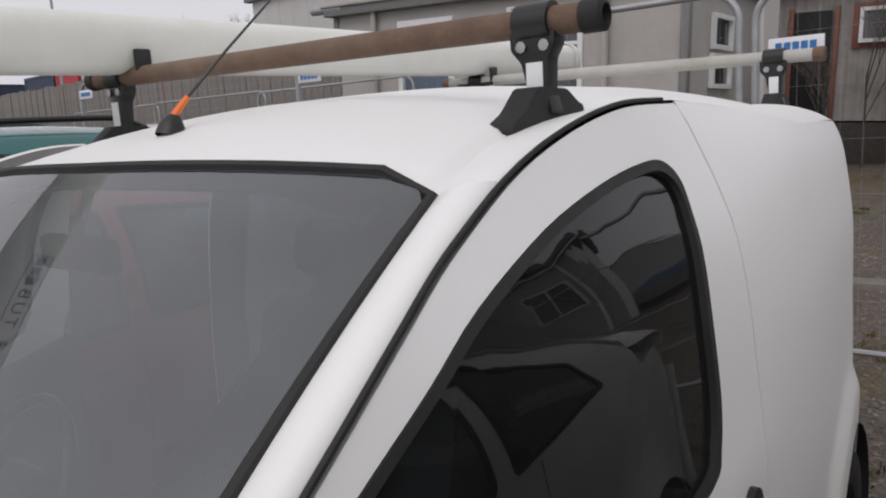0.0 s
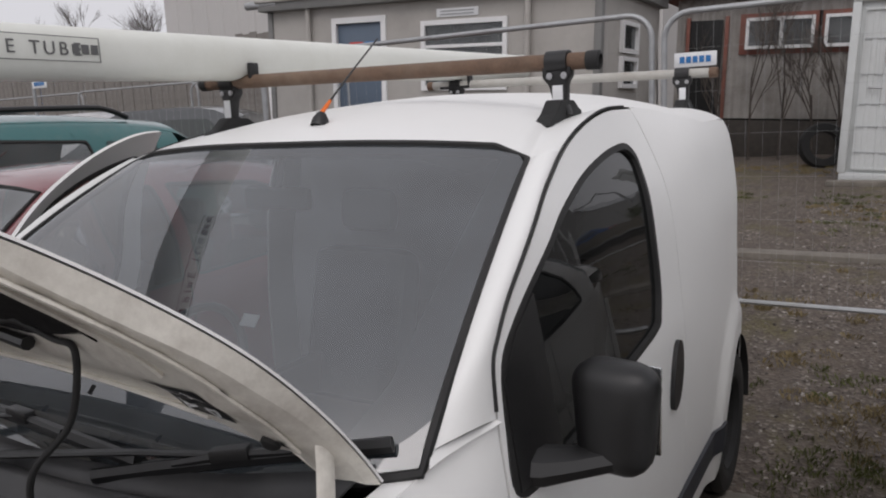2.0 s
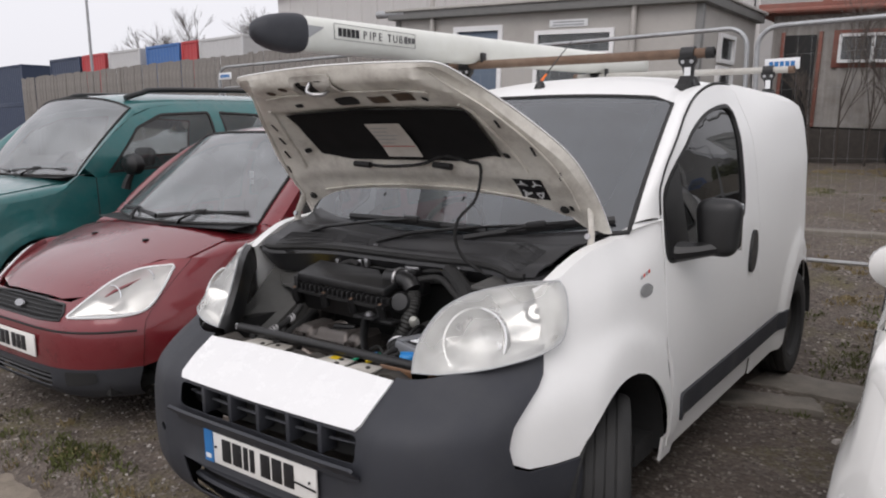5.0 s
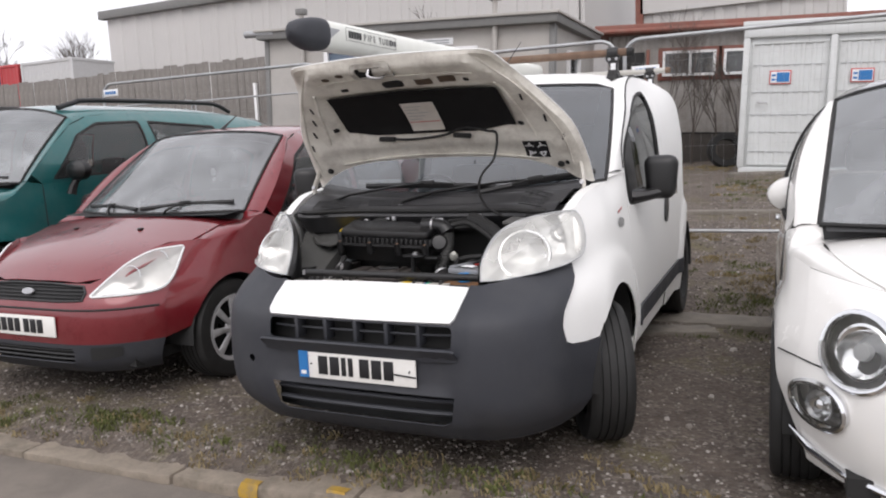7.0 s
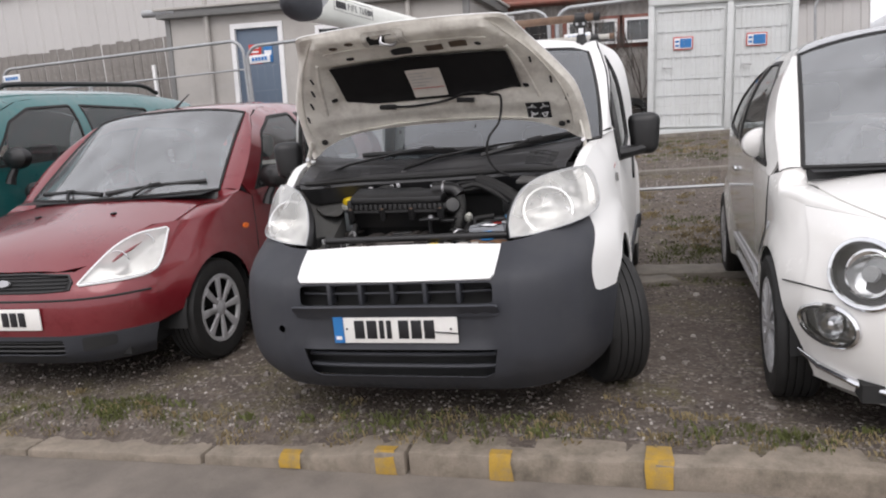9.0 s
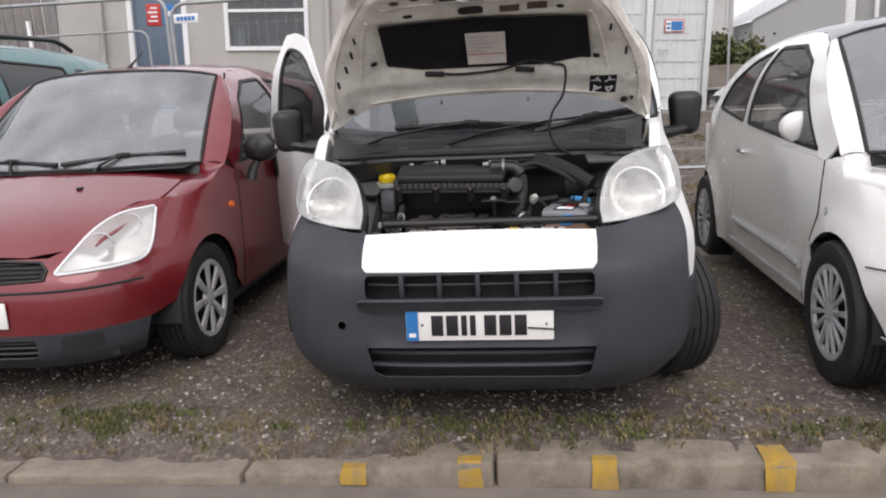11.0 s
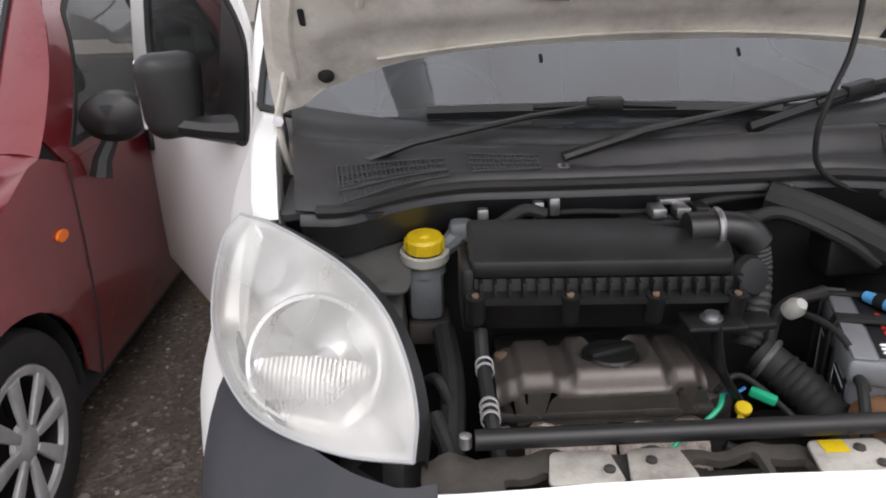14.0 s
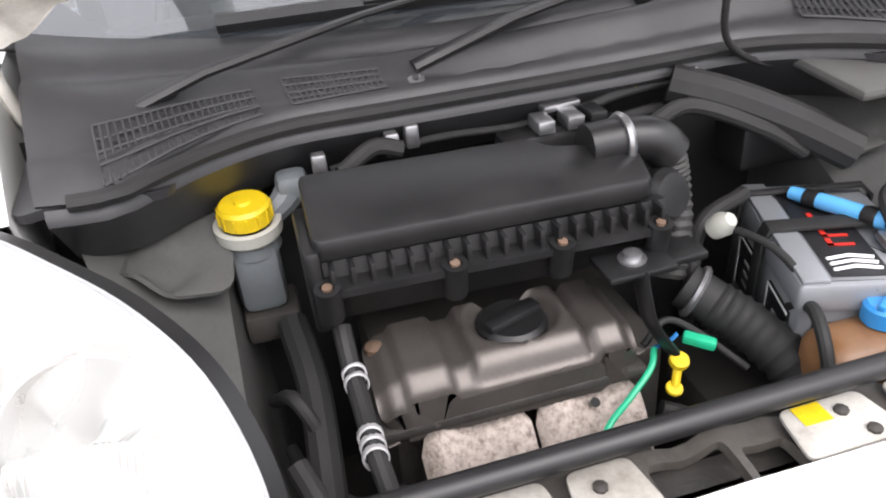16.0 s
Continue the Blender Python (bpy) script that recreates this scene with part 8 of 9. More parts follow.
    # the wing's rolled top edge, up to the bonnet and the foot of the pillar
    foot_ = Vector((c["screen_base"][0], c["screen_base"][1] + c["screen_sag"], c["screen_base"][2]))
    roll = []
    for u in np.linspace(c.get("lamp_u", 0.5), uw, 8)[:-1]:
        roll.append((Vector(S.front(u, top_at(u), 0.002)), None))
    for y in np.linspace(edge_y, g0[0], 14):
        roll.append((Vector(S.front(*uy_(y, rim_z(y)))), y))
    rows_ = []
    for p, y in roll:
        yc = min(max(p.y, y0), y1)
        q = Vector((min(hx(yc), p.x - 0.004), p.y, hood_z(hx(yc), yc) - 0.006))
        if p.y > y1 + c["screen_sag"] * 0.8:
            q = q.lerp(foot_, smooth(y1 + c["screen_sag"] * 0.8, g0[0], p.y))
        m_ = Vector((p.x - 0.004, p.y, max(q.z, p.z)))
        rows_.append([q + Vector((-0.01, 0, -0.012))] + [q * (1 - t) ** 2 + m_ * 2 * t * (1 - t) + p * t * t for t in np.linspace(0, 1, 6)])
    both_sides("wing_top", grid(rows_), paint, car)

    def lower_panel(ya, yb):
        return [(ya + 0.004, low_z), (yb - 0.004, low_z), (yb - 0.004, belt(yb))] + [(y, belt(y)) for y in np.linspace(yb, ya, 5)[1:-1]] + [(ya + 0.004, belt(ya))]

    doors = [(dl, dm)] + ([(dm, dr)] if dr - dm > 0.5 else [])
    last = doors[-1][1]
    for ya, yb in doors:
        for bm_, s in zip((lambda b: (b, mirrored(b)))(sheet(lower_panel(ya, yb), S.side, 0.06, thick=-0.01)), (1, -1)):
            d = part("door", bm_, paint, car)
            hy, hz = c["handle"] if ya == dl else (yb - 0.25, c["handle"][1])
            p = Vector(S.side(hy, hz, 0.012))
            p.x *= s
            part("door_handle", box(-0.012, 0.012, -0.075, 0.075, -0.012, 0.012, 0.01, m=Matrix.Translation(p)), c.get("handle_mat", paint), d)
            part("door_seam", sweep([(s * (S.side_x(ya, z) + 0.001), ya, z) for z in np.linspace(low_z, belt(ya), 7)], 0.0035, 4), DARK, d)
    L = c["length"]
    quart = [(last + 0.004, low_z), (ra - wr - 0.05, low_z)] + arc(ra, wr, wr + 0.035, 188, -8, 16) + [(L - 0.1, 0.26), (L, 0.5), (L - 0.02, belt(L - 0.05))] + [(y, belt(y)) for y in np.linspace(L - 0.1, last + 0.004, 6)]
    both_sides("rear_quarter", sheet(quart, S.side, 0.06, thick=-0.006), paint, car)
    part("tail", sheet([(-0.72, 0.3), (0.72, 0.3), (0.72, 0.9), (-0.72, 0.9)], lambda x, z: (x, L - 0.01 + 0.02 * (1 - x * x), z), 0.2, flip=True), paint, car)
    # cabin: gutter line, roof, screen, pillars, side glass
    gut_ = c["gutter"]
    gs = spline(gut_, 8)
    g3 = [Vector(S.side(y, z)) for y, z in gs]
    gtab = table([(y, z) for y, z in gs[::5]] + [(gs[-1][0] + 0.001, gs[-1][1])])
    top_c = c["header"]
    head = lambda k: top_c[0] + top_c[1] * abs(k) ** 2

    def roof_f(k, y):
        z0 = gtab(y)
        x0 = S.side_x(y, z0)
        return (k * x0, y, z0 + (S.top(y) - z0) * (1 - min(1, abs(k)) ** 2.6) ** (1 / 1.5))

    yr = c["roof_end"]
    ks_ = np.concatenate([[-1, -0.97, -0.93], np.linspace(-0.88, 0.88, 13), [0.93, 0.97, 1]])
    part("roof", grid([[roof_f(k, lerp(head(k), yr, s)) for k in ks_] for s in np.linspace(0, 1, 20)]), c.get("roof_paint", paint), car)
    part("hatch", grid([[Vector(roof_f(k, yr)).lerp(Vector((k * 0.70, L - 0.02, belt(L - 0.1))), s) + Vector((0, 0.12 * math.sin(s * math.pi), 0.03 * math.sin(s * math.pi))) for k in ks_] for s in np.linspace(0, 1, 6)]), paint, car)
    bw, by, bz = c["screen_base"]

    def scr(k, v):
        t = Vector(roof_f(k * 0.93, head(k * 0.93)))
        low_ = Vector((k * bw, by + c["screen_sag"] * abs(k) ** 2, bz))
        p = low_.lerp(t, v)
        b = 4 * v * (1 - v) * (1 - 0.7 * k * k)
        return p + Vector((0, -0.035 * b, 0.025 * b))

    part("windscreen", sheet(rounded([(-1, 0), (1, 0), (1, 1), (-1, 1)], 0.06), lambda k, v: scr(k, v), 0.1), CARGLASS, car, shadow=False)
    rim_ = [(k, 0.0) for k in np.linspace(-1, 1, 13)] + [(1, v) for v in np.linspace(0, 1, 9)][1:] + [(k, 1.0) for k in np.linspace(1, -1, 13)][1:] + [(-1, v) for v in np.linspace(1, 0, 9)][1:]
    part("screen_seal", sweep([scr(*p) for p in rim_], 0.01, 6, cap=False), RUBBER, car)
    part("scuttle", grid([[scr(k, 0.03) for k in np.linspace(-1, 1, 13)], [Vector((k * hx(y1), y1 + c["screen_sag"] * k * k + 0.01, hood_z(k * hx(y1), y1) - 0.012)) for k in np.linspace(-1, 1, 13)]]), PLASTIC, car)
    rows_ = []
    last_i = [i for i, p in enumerate(gs) if p[0] >= head(1) - 0.02][0]
    for i, j in enumerate(np.linspace(0, last_i, 14)):
        g = g3[int(j)]
        e = scr(1.01, i / 13)
        m_ = (e + g) / 2 + Vector((0.015, -0.01, 0.018))
        rows_.append([e * (1 - t) ** 2 + m_ * 2 * t * (1 - t) + g * t * t for t in np.linspace(0, 1, 6)])
    both_sides("pillar", grid(rows_), paint, car)
    for wname, wl in (("front_window", c["win1"]), ("rear_window", c["win2"])):
        if not wl:
            continue
        out_ = rounded(wl, 0.03)
        both_sides(wname, sheet(inset_loop(out_, 0.014), lambda y, z: S.side(y, z, -0.006), 0.08), THINGLASS, car, shadow=False)
        both_sides("window_trim", sheet(out_, lambda y, z: S.side(y, z, 0.003), 0.05, [inset_loop(out_, 0.016)], thick=-0.012), RUBBER, car)
    # skin round the windows, from the belt to the gutter
    upper_ = [(y, belt(y) + 0.001) for y in np.linspace(dl, c["cab_end"], 8)] + [(y, gtab(y)) for y in np.linspace(min(c["cab_end"], gs[-1][0]), gs[0][0] + 0.04, 14)]
    holes_ = [rounded(w, 0.03) for w in (c["win1"], c["win2"]) if w]
    both_sides("window_frame", sheet(upper_, S.side, 0.05, holes_, thick=-0.01), paint, car)
    # mirrors
    mx, my, mz = c["mirror"]
    for s in (1, -1):
        mr = new("door_mirror")
        mr.parent = car
        part("housing", (lambda b: b if s > 0 else mirrored(b))(lathe([(0.0, -0.055), (0.05, -0.05), (0.082, -0.025), (0.088, 0.005), (0.085, 0.03), (0.06, 0.035), (0.0, 0.036)], 24, pose(mx, my, mz, -90) @ Matrix.Diagonal((1.15, 0.85, 1, 1)))), c.get("mirror_paint", paint), mr)
        part("mirror_foot", sweep([(s * (mx - 0.06), my - 0.03, mz - 0.17), (s * (mx - 0.05), my - 0.02, mz - 0.12), (s * (mx - 0.02), my, mz - 0.06)], [0.035, 0.028, 0.022], 8), PLASTIC, mr)
        part("mirror_glass", (lambda b: b if s > 0 else mirrored(b))(lathe([(0.0, 0.039), (0.07, 0.038)], 24, pose(mx, my, mz, -90) @ Matrix.Diagonal((1.1, 0.82, 1, 1)))), REFLECT, mr)
    # wheels and arches
    for s in (1, -1):
        for wy in (fa, ra):
            wheel(car, (s * (S.half - c.get("track", 0.10)), wy, wr), wr, 0.175, c["spokes"])
            part("arch_liner", grid([[(s * x, y, z) for y, z in arc(wy, wr, wr + 0.04, -5, 185, 14)] for x in (S.half - 0.02, 0.45)], flip=s > 0), DARK, car)
    part("underbody", box(-S.half + 0.2, S.half - 0.2, 0.15, L - 0.2, 0.2, 0.26), DARK, car)
    for s in (1, -1):
        part("sill", box(s * (S.half - 0.07) - 0.02, s * (S.half - 0.07) + 0.02, fa + wr, ra - wr, 0.18, 0.27, 0.01), c.get("sill_paint", paint), car)
    # inside
    part("cabin_floor", box(-S.half + 0.12, S.half - 0.12, y1, L - 0.4, 0.3, 0.36), DARK, car)
    dsh = [(by - 0.05, bz - 0.01), (by + 0.15, bz + 0.0), (by + 0.4, bz - 0.03), (by + 0.46, bz - 0.15), (by + 0.4, bz - 0.4)]
    part("dashboard", grid([[(x, y + 0.08 * (x / 0.7) ** 2, z) for y, z in dsh] for x in np.linspace(-bw + 0.02, bw - 0.02, 9)]), PLASTIC, car)
    for x in (-0.34, 0.34):
        seat_(car, x, dm - 0.15, 0.38, h=0.56)
        if c["win2"]:
            seat_(car, x, min(dr, L - 0.6), 0.38, h=0.5)
    steering_wheel_(car, -0.34, by + 0.58, bz - 0.02)
    return car, bump_, scr, hood_z


# dark red hatchback
FS = Shape(half=0.835, nose=[(0.12, 0.09), (0.25, 0.01), (0.4, 0.0), (0.52, 0.01), (0.57, 0.03), (0.62, 0.075), (0.70, 0.165), (0.80, 0.285), (0.92, 0.45)], depth=0.45, power=4.6, belt=0.90,
           top=[(1.2, 1.36), (1.5, 1.445), (1.75, 1.485), (2.2, 1.505), (2.8, 1.48), (3.5, 1.36)], taper=(1.3, 0.5, 0.05), rear=(2.9, 3.9, 0.10), flare=((0.73, 0.33, 0.02), (3.2, 0.33, 0.015)), axle=0.29, lean=1.9)
red_lamp = spline([(0.545, 0.592), (0.60, 0.67), (0.655, 0.74), (0.74, 0.79), (0.855, 0.802)], 4) + spline([(0.868, 0.79), (0.886, 0.71), (0.892, 0.64), (0.872, 0.602), (0.80, 0.590), (0.70, 0.588), (0.56, 0.585)], 4)
grille_r = [(-0.50, 0.568), (-0.3, 0.562), (0.3, 0.562), (0.50, 0.568), (0.505, 0.60), (0.46, 0.632), (0.2, 0.642), (-0.2, 0.642), (-0.46, 0.632), (-0.505, 0.60)]
red, red_b, red_scr, red_hood = build_car("red_hatchback", "dark red metallic hatchback with clear headlamps, parked on gravel", pose(-2.24, 0.25, 0.0), FS, RED, dict(
    length=3.9, front_axle=0.72, rear_axle=3.2, wheel=0.29, hood=[(0.115, 0.652), (0.22, 0.735), (0.40, 0.815), (0.60, 0.875), (0.82, 0.938)], hood_half=[(0.115, 0.48), (0.25, 0.60), (0.5, 0.67), (0.82, 0.70)], hood_fall=0.05,
    belt=[(0.8, 0.88), (1.2, 0.885), (2.4, 0.93), (3.9, 0.99)], screen_sag=0.2, front_z=(0.17, 0.335, 0.65), wing_u=0.90, nose_top=lambda u: 0.645 if abs(u) < 0.50 else lerp(0.615, 0.825, min(1, (abs(u) - 0.50) / 0.26)) if abs(u) < 0.9 else 0.825,
    wing_y=0.42, door_lines=(1.18, 2.15, 3.0), handle=(2.0, 0.80), handle_mat=PLASTIC, gutter=[(1.06, 0.93), (1.22, 1.08), (1.45, 1.268), (1.72, 1.41), (2.1, 1.45), (2.6, 1.435), (3.1, 1.37), (3.5, 1.26)],
    header=(1.53, 0.12), roof_end=3.5, screen_base=(0.70, 0.84, 0.945), win1=[(1.22, 0.915), (2.12, 0.95), (2.13, 1.395), (1.80, 1.375), (1.55, 1.265)], win2=[(2.20, 0.955), (2.98, 0.985), (2.95, 1.29), (2.75, 1.355), (2.20, 1.395)], cab_end=3.4,
    mirror=(0.93, 1.32, 0.985), mirror_paint=PLASTIC, spokes=8, holes=[grille_r, red_lamp, [(-u, z) for u, z in reversed(red_lamp)]], lower_paint=BUMPER, low_holes=[rect(-0.44, 0.44, 0.235, 0.315, 0.02)], sill_paint=BUMPER, arch_end=165))
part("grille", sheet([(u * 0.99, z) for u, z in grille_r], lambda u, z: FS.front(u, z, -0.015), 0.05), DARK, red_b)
for z in (0.578, 0.594, 0.61, 0.626):
    part("grille_slat", sweep([FS.front(u, z, -0.006) for u in np.linspace(-0.47, 0.47, 15)], 0.004, 5), PLASTIC, red_b)
part("grille_frame", sweep([FS.front(u, z, 0.006) for u, z in dense(grille_r, 0.05) + grille_r[:1]], 0.007, 6, cap=False), PLASTIC, red_b)
part("badge", lathe([(0.04, -0.004), (0.038, 0.004), (0.0, 0.006)], 24, Matrix.Translation(FS.front(0, 0.605, 0.012)) @ pose(0, 0, 0, 60) @ Matrix.Diagonal((1.15, 0.5, 1, 1))), STEEL, red_b, "plain oval badge shape")
for s in (1, -1):
    fx = (lambda b: b) if s > 0 else mirrored
    lamp = new("headlamp")
    lamp.parent = red
    part("lens", fx(sheet(red_lamp, lambda u, z: FS.front(u, z, 0.012), 0.03)), MILKY, lamp, shadow=False)
    part("lamp_tray", fx(sheet(red_lamp, lambda u, z: FS.front(u, z, 0.0 - 0.05 * max(0, 1 - abs((u - 0.73) / 0.19) ** 2)), 0.03)), REFLECTP, lamp)
    for u, z, r in ((0.71, 0.665, 0.06), (0.80, 0.735, 0.05)):
        part("reflector", fx(lathe([(0.008, -0.05), (r * 0.6, -0.035), (r, 0.0), (r * 1.06, -0.004)], 24, Matrix.Translation(FS.front(u, z, -0.012)) @ Vector((0.25, -1, 0.25)).normalized().to_track_quat("Z", "Y").to_matrix().to_4x4())), REFLECT, lamp)
    part("lamp_rim", fx(sweep([FS.front(u, z, 0.010) for u, z in dense(red_lamp, 0.05) + red_lamp[:1]], 0.006, 5, cap=False)), SIGNWHITE, lamp)
    part("side_repeater", fx(sheet([(1.06 + 0.03 * math.cos(t), 0.715 + 0.016 * math.sin(t)) for t in np.linspace(0, 6.283, 13)[:-1]], lambda y, z: FS.side(y, z, 0.008), 0.02, thick=-0.008)), ORANGE, red, "orange oval side repeater")
plate_with_bars(red_b, pose(0, -0.012, 0.43), strip=False)
part("bumper_groove", sweep([FS.front(u, 0.52, 0.006) for u in np.linspace(-0.88, 0.88, 25)], 0.006, 5), DARK, red_b)
for z in (0.255, 0.28, 0.30):
    part("intake_slat", sweep([FS.front(u, z, -0.005) for u in np.linspace(-0.45, 0.45, 11)], 0.007, 5), PLASTIC, red_b)
for s in (1, -1):
    part("fog_recess", sheet(rounded([(s * 0.56, 0.25), (s * 0.74, 0.27), (s * 0.74, 0.325), (s * 0.56, 0.325)], 0.02), lambda u, z: FS.front(u, z, 0.013), 0.04, flip=s < 0), DARK, red_b)
wiper(red, red_scr(-0.82, 0.06) + Vector((0, -0.012, 0.01)), red_scr(0.02, 0.03) + Vector((0, -0.012, 0.012)), red_scr(-0.35, -0.03))
wiper(red, red_scr(0.05, 0.035) + Vector((0, -0.012, 0.01)), red_scr(0.9, 0.09) + Vector((0, -0.012, 0.012)), red_scr(0.3, -0.03))
part("roof_aerial", sweep([(0.0, 1.70, 1.47), (0.02, 1.76, 1.52), (0.045, 1.83, 1.575)], [0.014, 0.006, 0.004], 6), PLASTIC, red)
part("washer_jet", box(-0.28, -0.255, 0.60, 0.63, red_hood(-0.27, 0.61) - 0.002, red_hood(-0.27, 0.61) + 0.012, 0.004), PLASTIC, red)
part("washer_jet", box(0.255, 0.28, 0.60, 0.63, red_hood(0.27, 0.61) - 0.002, red_hood(0.27, 0.61) + 0.012, 0.004), PLASTIC, red)
part("hanging_charm", join(box(-0.02, 0.02, -0.006, 0.006, -0.05, 0.0, 0.006, m=pose(0.02, 1.56, 1.2)), box(-0.012, 0.012, -0.005, 0.005, -0.09, -0.06, 0.004, m=pose(0.025, 1.56, 1.2))), SIGNWHITE, red, "small white charm on the mirror")
part("inner_mirror", box(-0.1, 0.1, -0.012, 0.012, -0.025, 0.025, 0.01, m=pose(0, 1.55, 1.31)), PLASTIC, red)

# off-white small rounded hatchback
QS = Shape(half=0.81, nose=[(0.12, 0.10), (0.22, 0.03), (0.36, 0.0), (0.5, 0.012), (0.62, 0.05), (0.72, 0.125), (0.80, 0.23), (0.86, 0.36), (0.92, 0.5)], depth=0.5, power=3.6, belt=0.88,
           top=[(1.0, 1.36), (1.4, 1.45), (1.8, 1.485), (2.3, 1.48), (2.9, 1.42), (3.3, 1.30)], taper=(1.5, 0.5, 0.09), rear=(2.6, 3.55, 0.12), flare=((0.785, 0.335, 0.03), (3.085, 0.335, 0.03)), axle=0.29, lean=1.75, round_=4.2)
q_lamp = [(0.735 + 0.118 * math.cos(t), 0.618 + 0.102 * math.sin(t)) for t in np.linspace(0, 6.283, 29)[:-1]]
q_fog = [(0.845 + 0.088 * math.cos(t) + 0.02 * math.sin(t), 0.432 + 0.064 * math.sin(t) - 0.02 * math.cos(t)) for t in np.linspace(0, 6.283, 25)[:-1]]
cream, cream_b, cream_scr, cream_hood = build_car("cream_hatchback", "small rounded off-white hatchback with dark roof, parked on gravel", pose(2.315, -0.035, -0.083) @ Matrix.Diagonal((1.03, 1.03, 1.083, 1)), QS, PEARL, dict(
    length=3.55, track=0.065, front_axle=0.785, rear_axle=3.085, wheel=0.29, hood=[(0.18, 0.765), (0.30, 0.82), (0.45, 0.862), (0.62, 0.89), (0.74, 0.905)], hood_half=[(0.18, 0.35), (0.30, 0.48), (0.5, 0.60), (0.74, 0.66)], hood_fall=0.045,
    belt=[(0.7, 0.86), (1.1, 0.88), (2.2, 0.95), (3.55, 1.02)], screen_sag=0.14, front_z=(0.16, 0.2, 0.75), wing_u=0.93, nose_top=lambda u: 0.762 if abs(u) < 0.42 else lerp(0.762, 0.80, min(1, (abs(u) - 0.42) / 0.5)),
    wing_y=0.52, door_lines=(1.02, 2.4, 2.5), handle=(2.2, 0.815), handle_mat=CHROME, gutter=[(0.93, 0.90), (1.08, 1.06), (1.28, 1.23), (1.5, 1.36), (1.85, 1.425), (2.3, 1.415), (2.75, 1.34), (3.1, 1.19), (3.3, 1.06)],
    header=(1.34, 0.13), roof_end=3.25, screen_base=(0.67, 0.75, 0.915), win1=[(1.10, 0.905), (2.18, 0.965), (2.2, 1.375), (1.80, 1.37), (1.50, 1.285)], win2=[(2.26, 0.97), (2.9, 1.03), (2.78, 1.20), (2.55, 1.31), (2.26, 1.373)], cab_end=3.25,
    mirror=(0.765, 1.39, 0.992), spokes=14, roof_paint=GREYPAINT, holes=[q_lamp, [(-u, z) for u, z in reversed(q_lamp)], q_fog, [(-u, z) for u, z in reversed(q_fog)]], arch_end=158))
for s in (1, -1):
    fx = (lambda b: b) if s > 0 else mirrored
    for nm, loop, cu, cz, r in (("headlamp", q_lamp, 0.735, 0.618, 0.085), ("fog_lamp", q_fog, 0.845, 0.432, 0.05)):
        lamp = new(nm)
        lamp.parent = cream
        part("lens", fx(sheet(loop, lambda u, z: QS.front(u, z, 0.02), 0.03)), CLEAR, lamp, shadow=False)
        part("lamp_rim", fx(sweep([QS.front(u, z, 0.012) for u, z in dense(loop, 0.03) + loop[:1]], 0.011, 6, cap=False)), CHROME, lamp)
        part("lamp_tray", fx(sheet(loop, lambda u, z: QS.front(u, z, -0.02), 0.03)), PLASTIC if nm == "headlamp" else REFLECT, lamp)
        d = Vector((0.55, -0.8, 0.15)).normalized()
        part("reflector", fx(lathe([(0.012, -0.03), (r * 0.6, -0.02), (r * 0.9, 0.0), (r, -0.006)], 24, Matrix.Translation(QS.front(cu, cz, 0.004)) @ d.to_track_quat("Z", "Y").to_matrix().to_4x4())), REFLECT, lamp)
        part("bulb", fx(lathe([(0.0, 0.014), (r * 0.3, 0.006), (r * 0.33, -0.02)], 14, Matrix.Translation(QS.front(cu, cz, 0.0)) @ d.to_track_quat("Z", "Y").to_matrix().to_4x4())), CHROME if nm != "headlamp" else PALE, lamp)
    part("seam", fx(sweep([QS.front(u, 0.545, 0.005) for u in np.linspace(0.83, 0.93, 6)] + [QS.front(1.0, 0.54, 0.004)], 0.003, 4)), DARK, cream_b)
    part("chrome_whisker", fx(sweep([QS.front(u, z, 0.014) for u, z in ((0.965, 0.30), (0.90, 0.265), (0.78, 0.245), (0.6, 0.235))], [0.004, 0.013, 0.014, 0.012], 8)), CHROME, cream_b)
    part("side_strip", fx(sweep([QS.side(y, 0.40, 0.012) for y in np.linspace(1.15, 2.4, 6)], 0.012, 6, flat=1.4)), HUBCAP, cream)
    part("sill_trim", fx(sweep([QS.side(y, 0.27, 0.004) for y in np.linspace(1.2, 2.5, 6)], 0.009, 6)), HUBCAP, cream)
    part("side_repeater", fx(sheet([(0.93 + 0.018 * math.cos(t), 0.68 + 0.018 * math.sin(t)) for t in np.linspace(0, 6.283, 13)[:-1]], lambda y, z: QS.side(y, z, 0.006), 0.02, thick=-0.006)), PALE, cream)
part("intake", sheet(rounded([(-0.45, 0.20), (0.45, 0.20), (0.52, 0.25), (0.45, 0.29), (-0.45, 0.29), (-0.52, 0.25)], 0.02), lambda u, z: QS.front(u, z, 0.008), 0.05), DARK, cream_b)

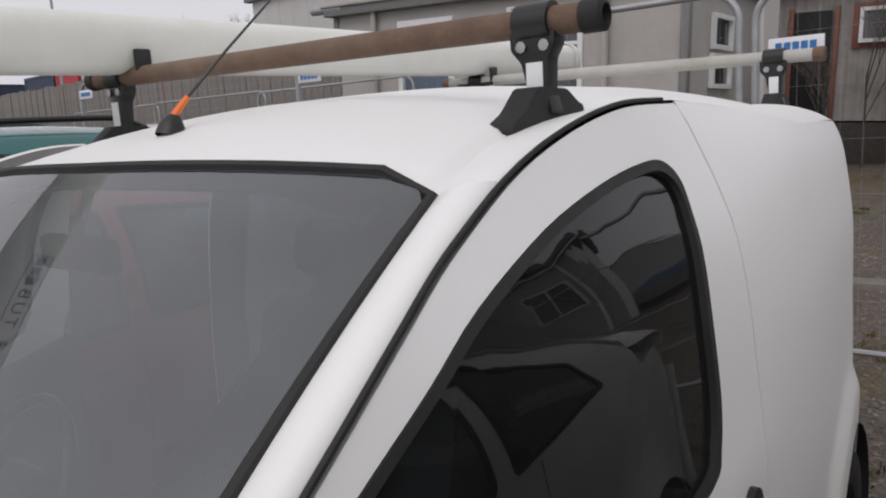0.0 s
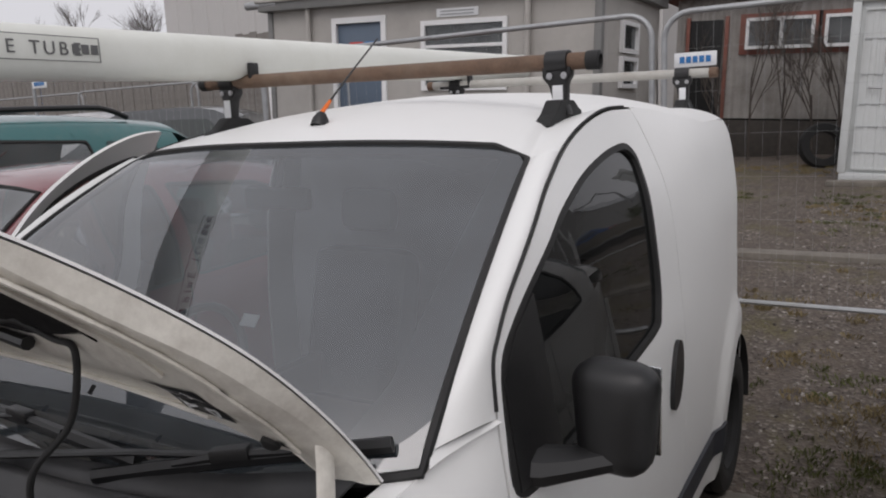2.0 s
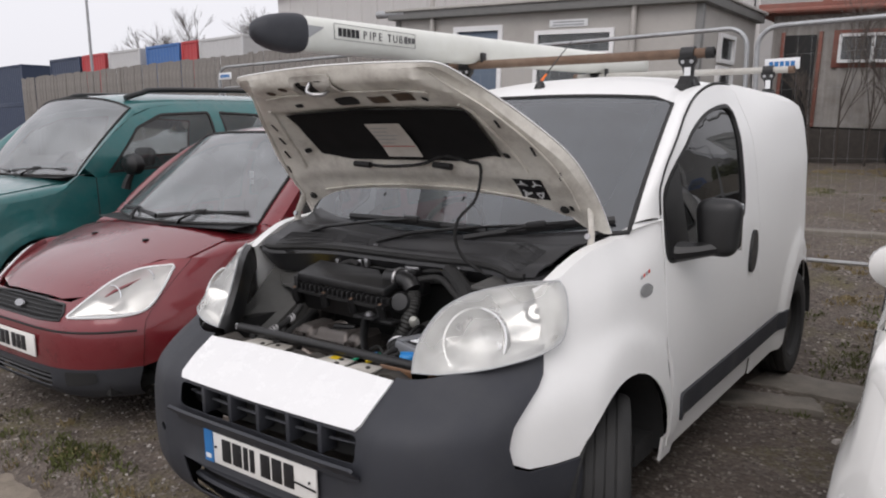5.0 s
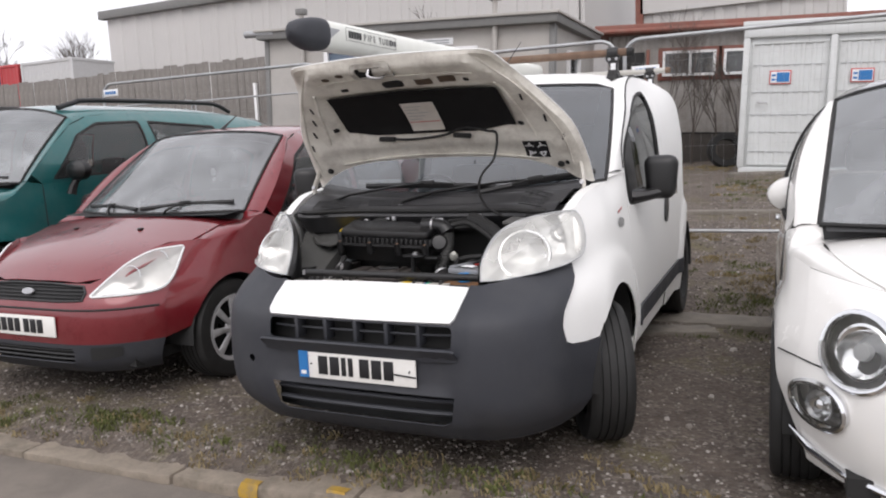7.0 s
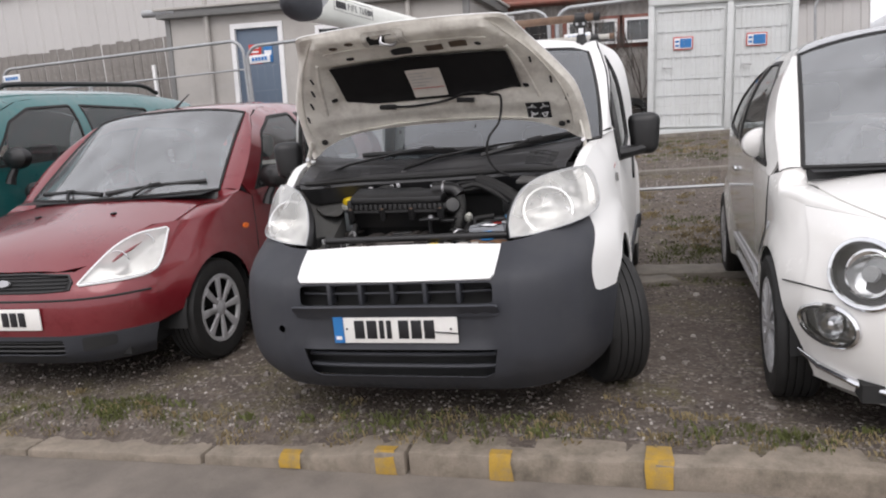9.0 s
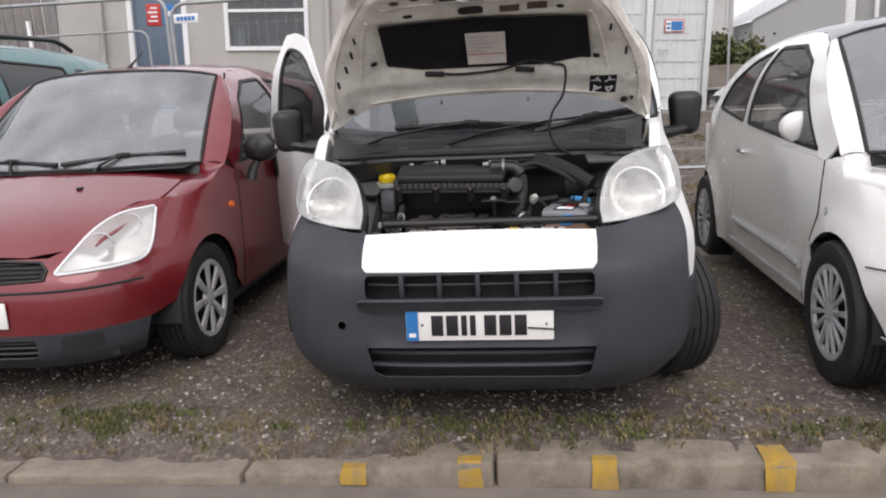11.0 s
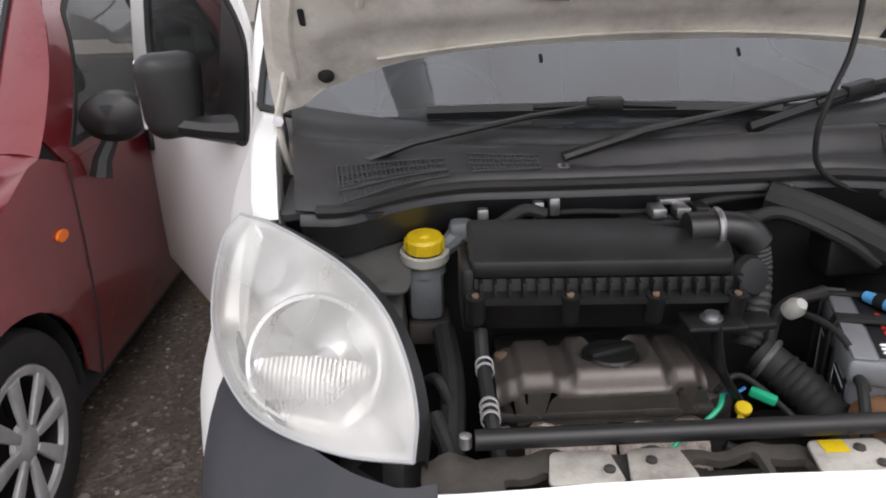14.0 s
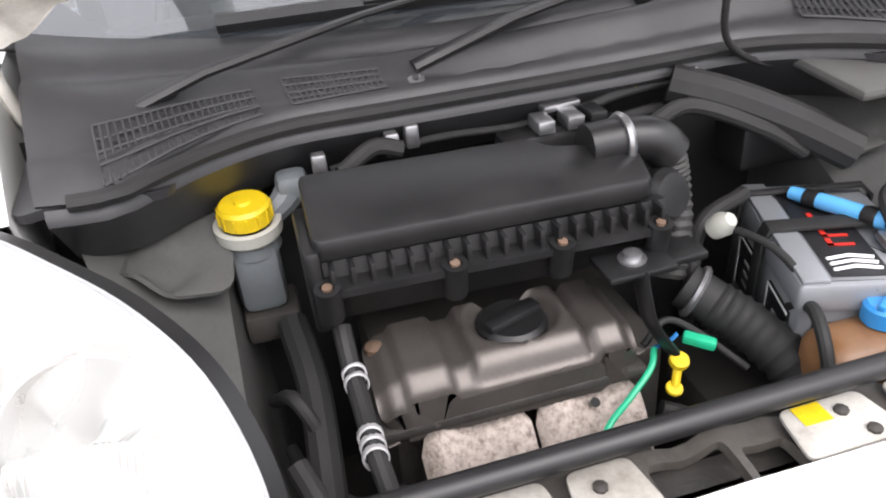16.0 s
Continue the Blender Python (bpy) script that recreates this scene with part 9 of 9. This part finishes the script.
# teal off-roader beyond the red car
TS = Shape(half=0.87, nose=[(0.2, 0.08), (0.35, 0.0), (0.6, 0.0), (0.8, 0.05), (0.95, 0.14), (1.05, 0.25), (1.2, 0.4)], depth=0.4, power=5, belt=1.08,
           top=[(1.2, 1.56), (1.6, 1.66), (2.0, 1.69), (3.0, 1.70), (3.9, 1.64)], taper=(1.4, 0.5, 0.05), rear=(3.4, 4.2, 0.08), flare=((0.85, 0.39, 0.02), (3.3, 0.39, 0.02)), axle=0.34)
teal, teal_b, teal_scr, teal_hood = build_car("teal_offroader", "teal off-roader with roof rails parked beyond the red hatchback", pose(-4.46, 0.17, 0.0) @ Matrix.Scale(1.06, 4), TS, TEAL, dict(
    length=4.2, front_axle=0.85, rear_axle=3.3, wheel=0.34, hood=[(0.16, 0.95), (0.3, 1.0), (0.6, 1.035), (0.98, 1.085)], hood_half=[(0.16, 0.6), (0.4, 0.70), (0.98, 0.75)], hood_fall=0.04,
    belt=[(0.9, 1.06), (1.2, 1.075), (2.6, 1.11), (4.2, 1.15)], screen_sag=0.14, front_z=(0.25, 0.45, 0.95), wing_u=0.92, nose_top=lambda u: 0.945, wing_y=0.50, door_lines=(1.22, 2.3, 3.2), handle=(2.15, 0.95), handle_mat=PLASTIC,
    gutter=[(1.1, 1.10), (1.24, 1.25), (1.45, 1.42), (1.70, 1.545), (2.1, 1.595), (2.9, 1.60), (3.6, 1.58), (4.0, 1.5)], header=(1.52, 0.10), roof_end=3.95, screen_base=(0.74, 1.0, 1.09),
    win1=[(1.30, 1.10), (2.24, 1.135), (2.25, 1.54), (1.82, 1.52), (1.58, 1.42)], win2=[(2.34, 1.14), (3.15, 1.165), (3.12, 1.50), (2.34, 1.54)], cab_end=3.9, mirror=(0.99, 1.42, 1.16), mirror_paint=PLASTIC, spokes=6, lower_paint=BUMPER))
for s in (1, -1):
    pts = [(s * 0.55, 1.66, 1.635), (s * 0.55, 1.80, 1.675), (s * 0.55, 2.0, 1.705), (s * 0.55, 3.2, 1.725), (s * 0.55, 3.45, 1.71), (s * 0.55, 3.62, 1.65)]
    part("roof_rail", sweep(spline(pts, 4), 0.02, 8), PLASTIC, teal, "black roof rail")
    fx = (lambda b: b) if s > 0 else mirrored
    part("headlamp", fx(sheet(rounded([(0.60, 0.72), (0.88, 0.74), (0.88, 0.90), (0.60, 0.88)], 0.03), lambda u, z: TS.front(u, z, 0.012), 0.05, thick=-0.01)), REFLECT, teal)
    part("quarter_window", fx(sheet(rounded([(3.25, 1.19), (3.75, 1.21), (3.65, 1.45), (3.25, 1.49)], 0.03), lambda y, z: TS.side(y, z, 0.004), 0.08, thick=-0.006)), SIDEGLASS, teal)
wiper(teal, teal_scr(-0.7, 0.05), teal_scr(0.05, 0.03), teal_scr(-0.3, -0.03))
wiper(teal, teal_scr(0.1, 0.04), teal_scr(0.85, 0.07), teal_scr(0.3, -0.03))


# two cars further off
def far_car(name, label, at, paint, scale=(1, 1, 1)):
    n0 = thing(name, label, "car", at @ Matrix.Diagonal((*scale, 1)))
    prof = [(0.0, 0.5), (0.05, 0.72), (0.9, 0.92), (1.55, 1.38), (2.0, 1.45), (3.0, 1.42), (3.7, 1.0), (3.95, 0.92), (4.0, 0.5)]
    base = spline(prof, 4)
    rows_ = [[(k * 0.84 * (1 if z < 0.95 else 1 - 0.38 * (z - 0.95)), y, z + 0.03 * (1 - k * k)) for y, z in base] for k in np.linspace(-1, 1, 9)]
    part("body", grid(rows_), paint, n0)
    for s in (1, -1):
        side_ = [(y, z) for y, z in base] + [(3.95, 0.25), (0.1, 0.25)]
        part("side_panel", sheet(side_, lambda y, z: (s * (0.84 if z < 0.95 else 0.84 * (1 - 0.38 * (z - 0.95))), y, z), 0.15, flip=s < 0), paint, n0)
        part("side_window", sheet(rounded([(1.15, 0.95), (3.35, 0.98), (2.9, 1.32), (1.65, 1.32)], 0.05), lambda y, z: (s * (0.845 if z < 0.95 else 0.845 * (1 - 0.38 * (z - 0.95)) + 0.004), y, z), 0.1, flip=s < 0), SIDEGLASS, n0)
        for wy in (0.75, 3.2):
            wheel(n0, (s * 0.76, wy, 0.3), 0.3, 0.18, 7)
    for s in (1, -1):
        part("tail_lamp", box(s * 0.74 - 0.11, s * 0.74 + 0.11, 3.9, 4.01, 0.72, 0.90, 0.02), REDP, n0, "red tail lamp")
    part("windscreen", grid([[(k * 0.70, 0.98, 0.965) for k in np.linspace(-1, 1, 5)], [(k * 0.60, 1.5, 1.385) for k in np.linspace(-1, 1, 5)]]), SIDEGLASS, n0)
    part("rear_screen", grid([[(k * 0.62, 3.15, 1.39) for k in np.linspace(-1, 1, 5)], [(k * 0.68, 3.62, 1.08) for k in np.linspace(-1, 1, 5)]]), SIDEGLASS, n0)
    return n0


far_car("grey_estate", "dark grey estate car parked beyond the van near the fence", pose(-9.3, 6.5, 0.36, 0, 0, -65), GREYPAINT, (1, 1, 1.06))
far_car("silver_estate", "pale grey car behind the dark grey estate by the fence", pose(-12.9, 7.6, 0.5, 0, 0, -68), ALLOY)
far_car("blue_hatchback", "blue hatchback far off beyond the steel cabin", pose(14.2, 27.2, 0.75, 0, 0, 76), BLUEPAINT)
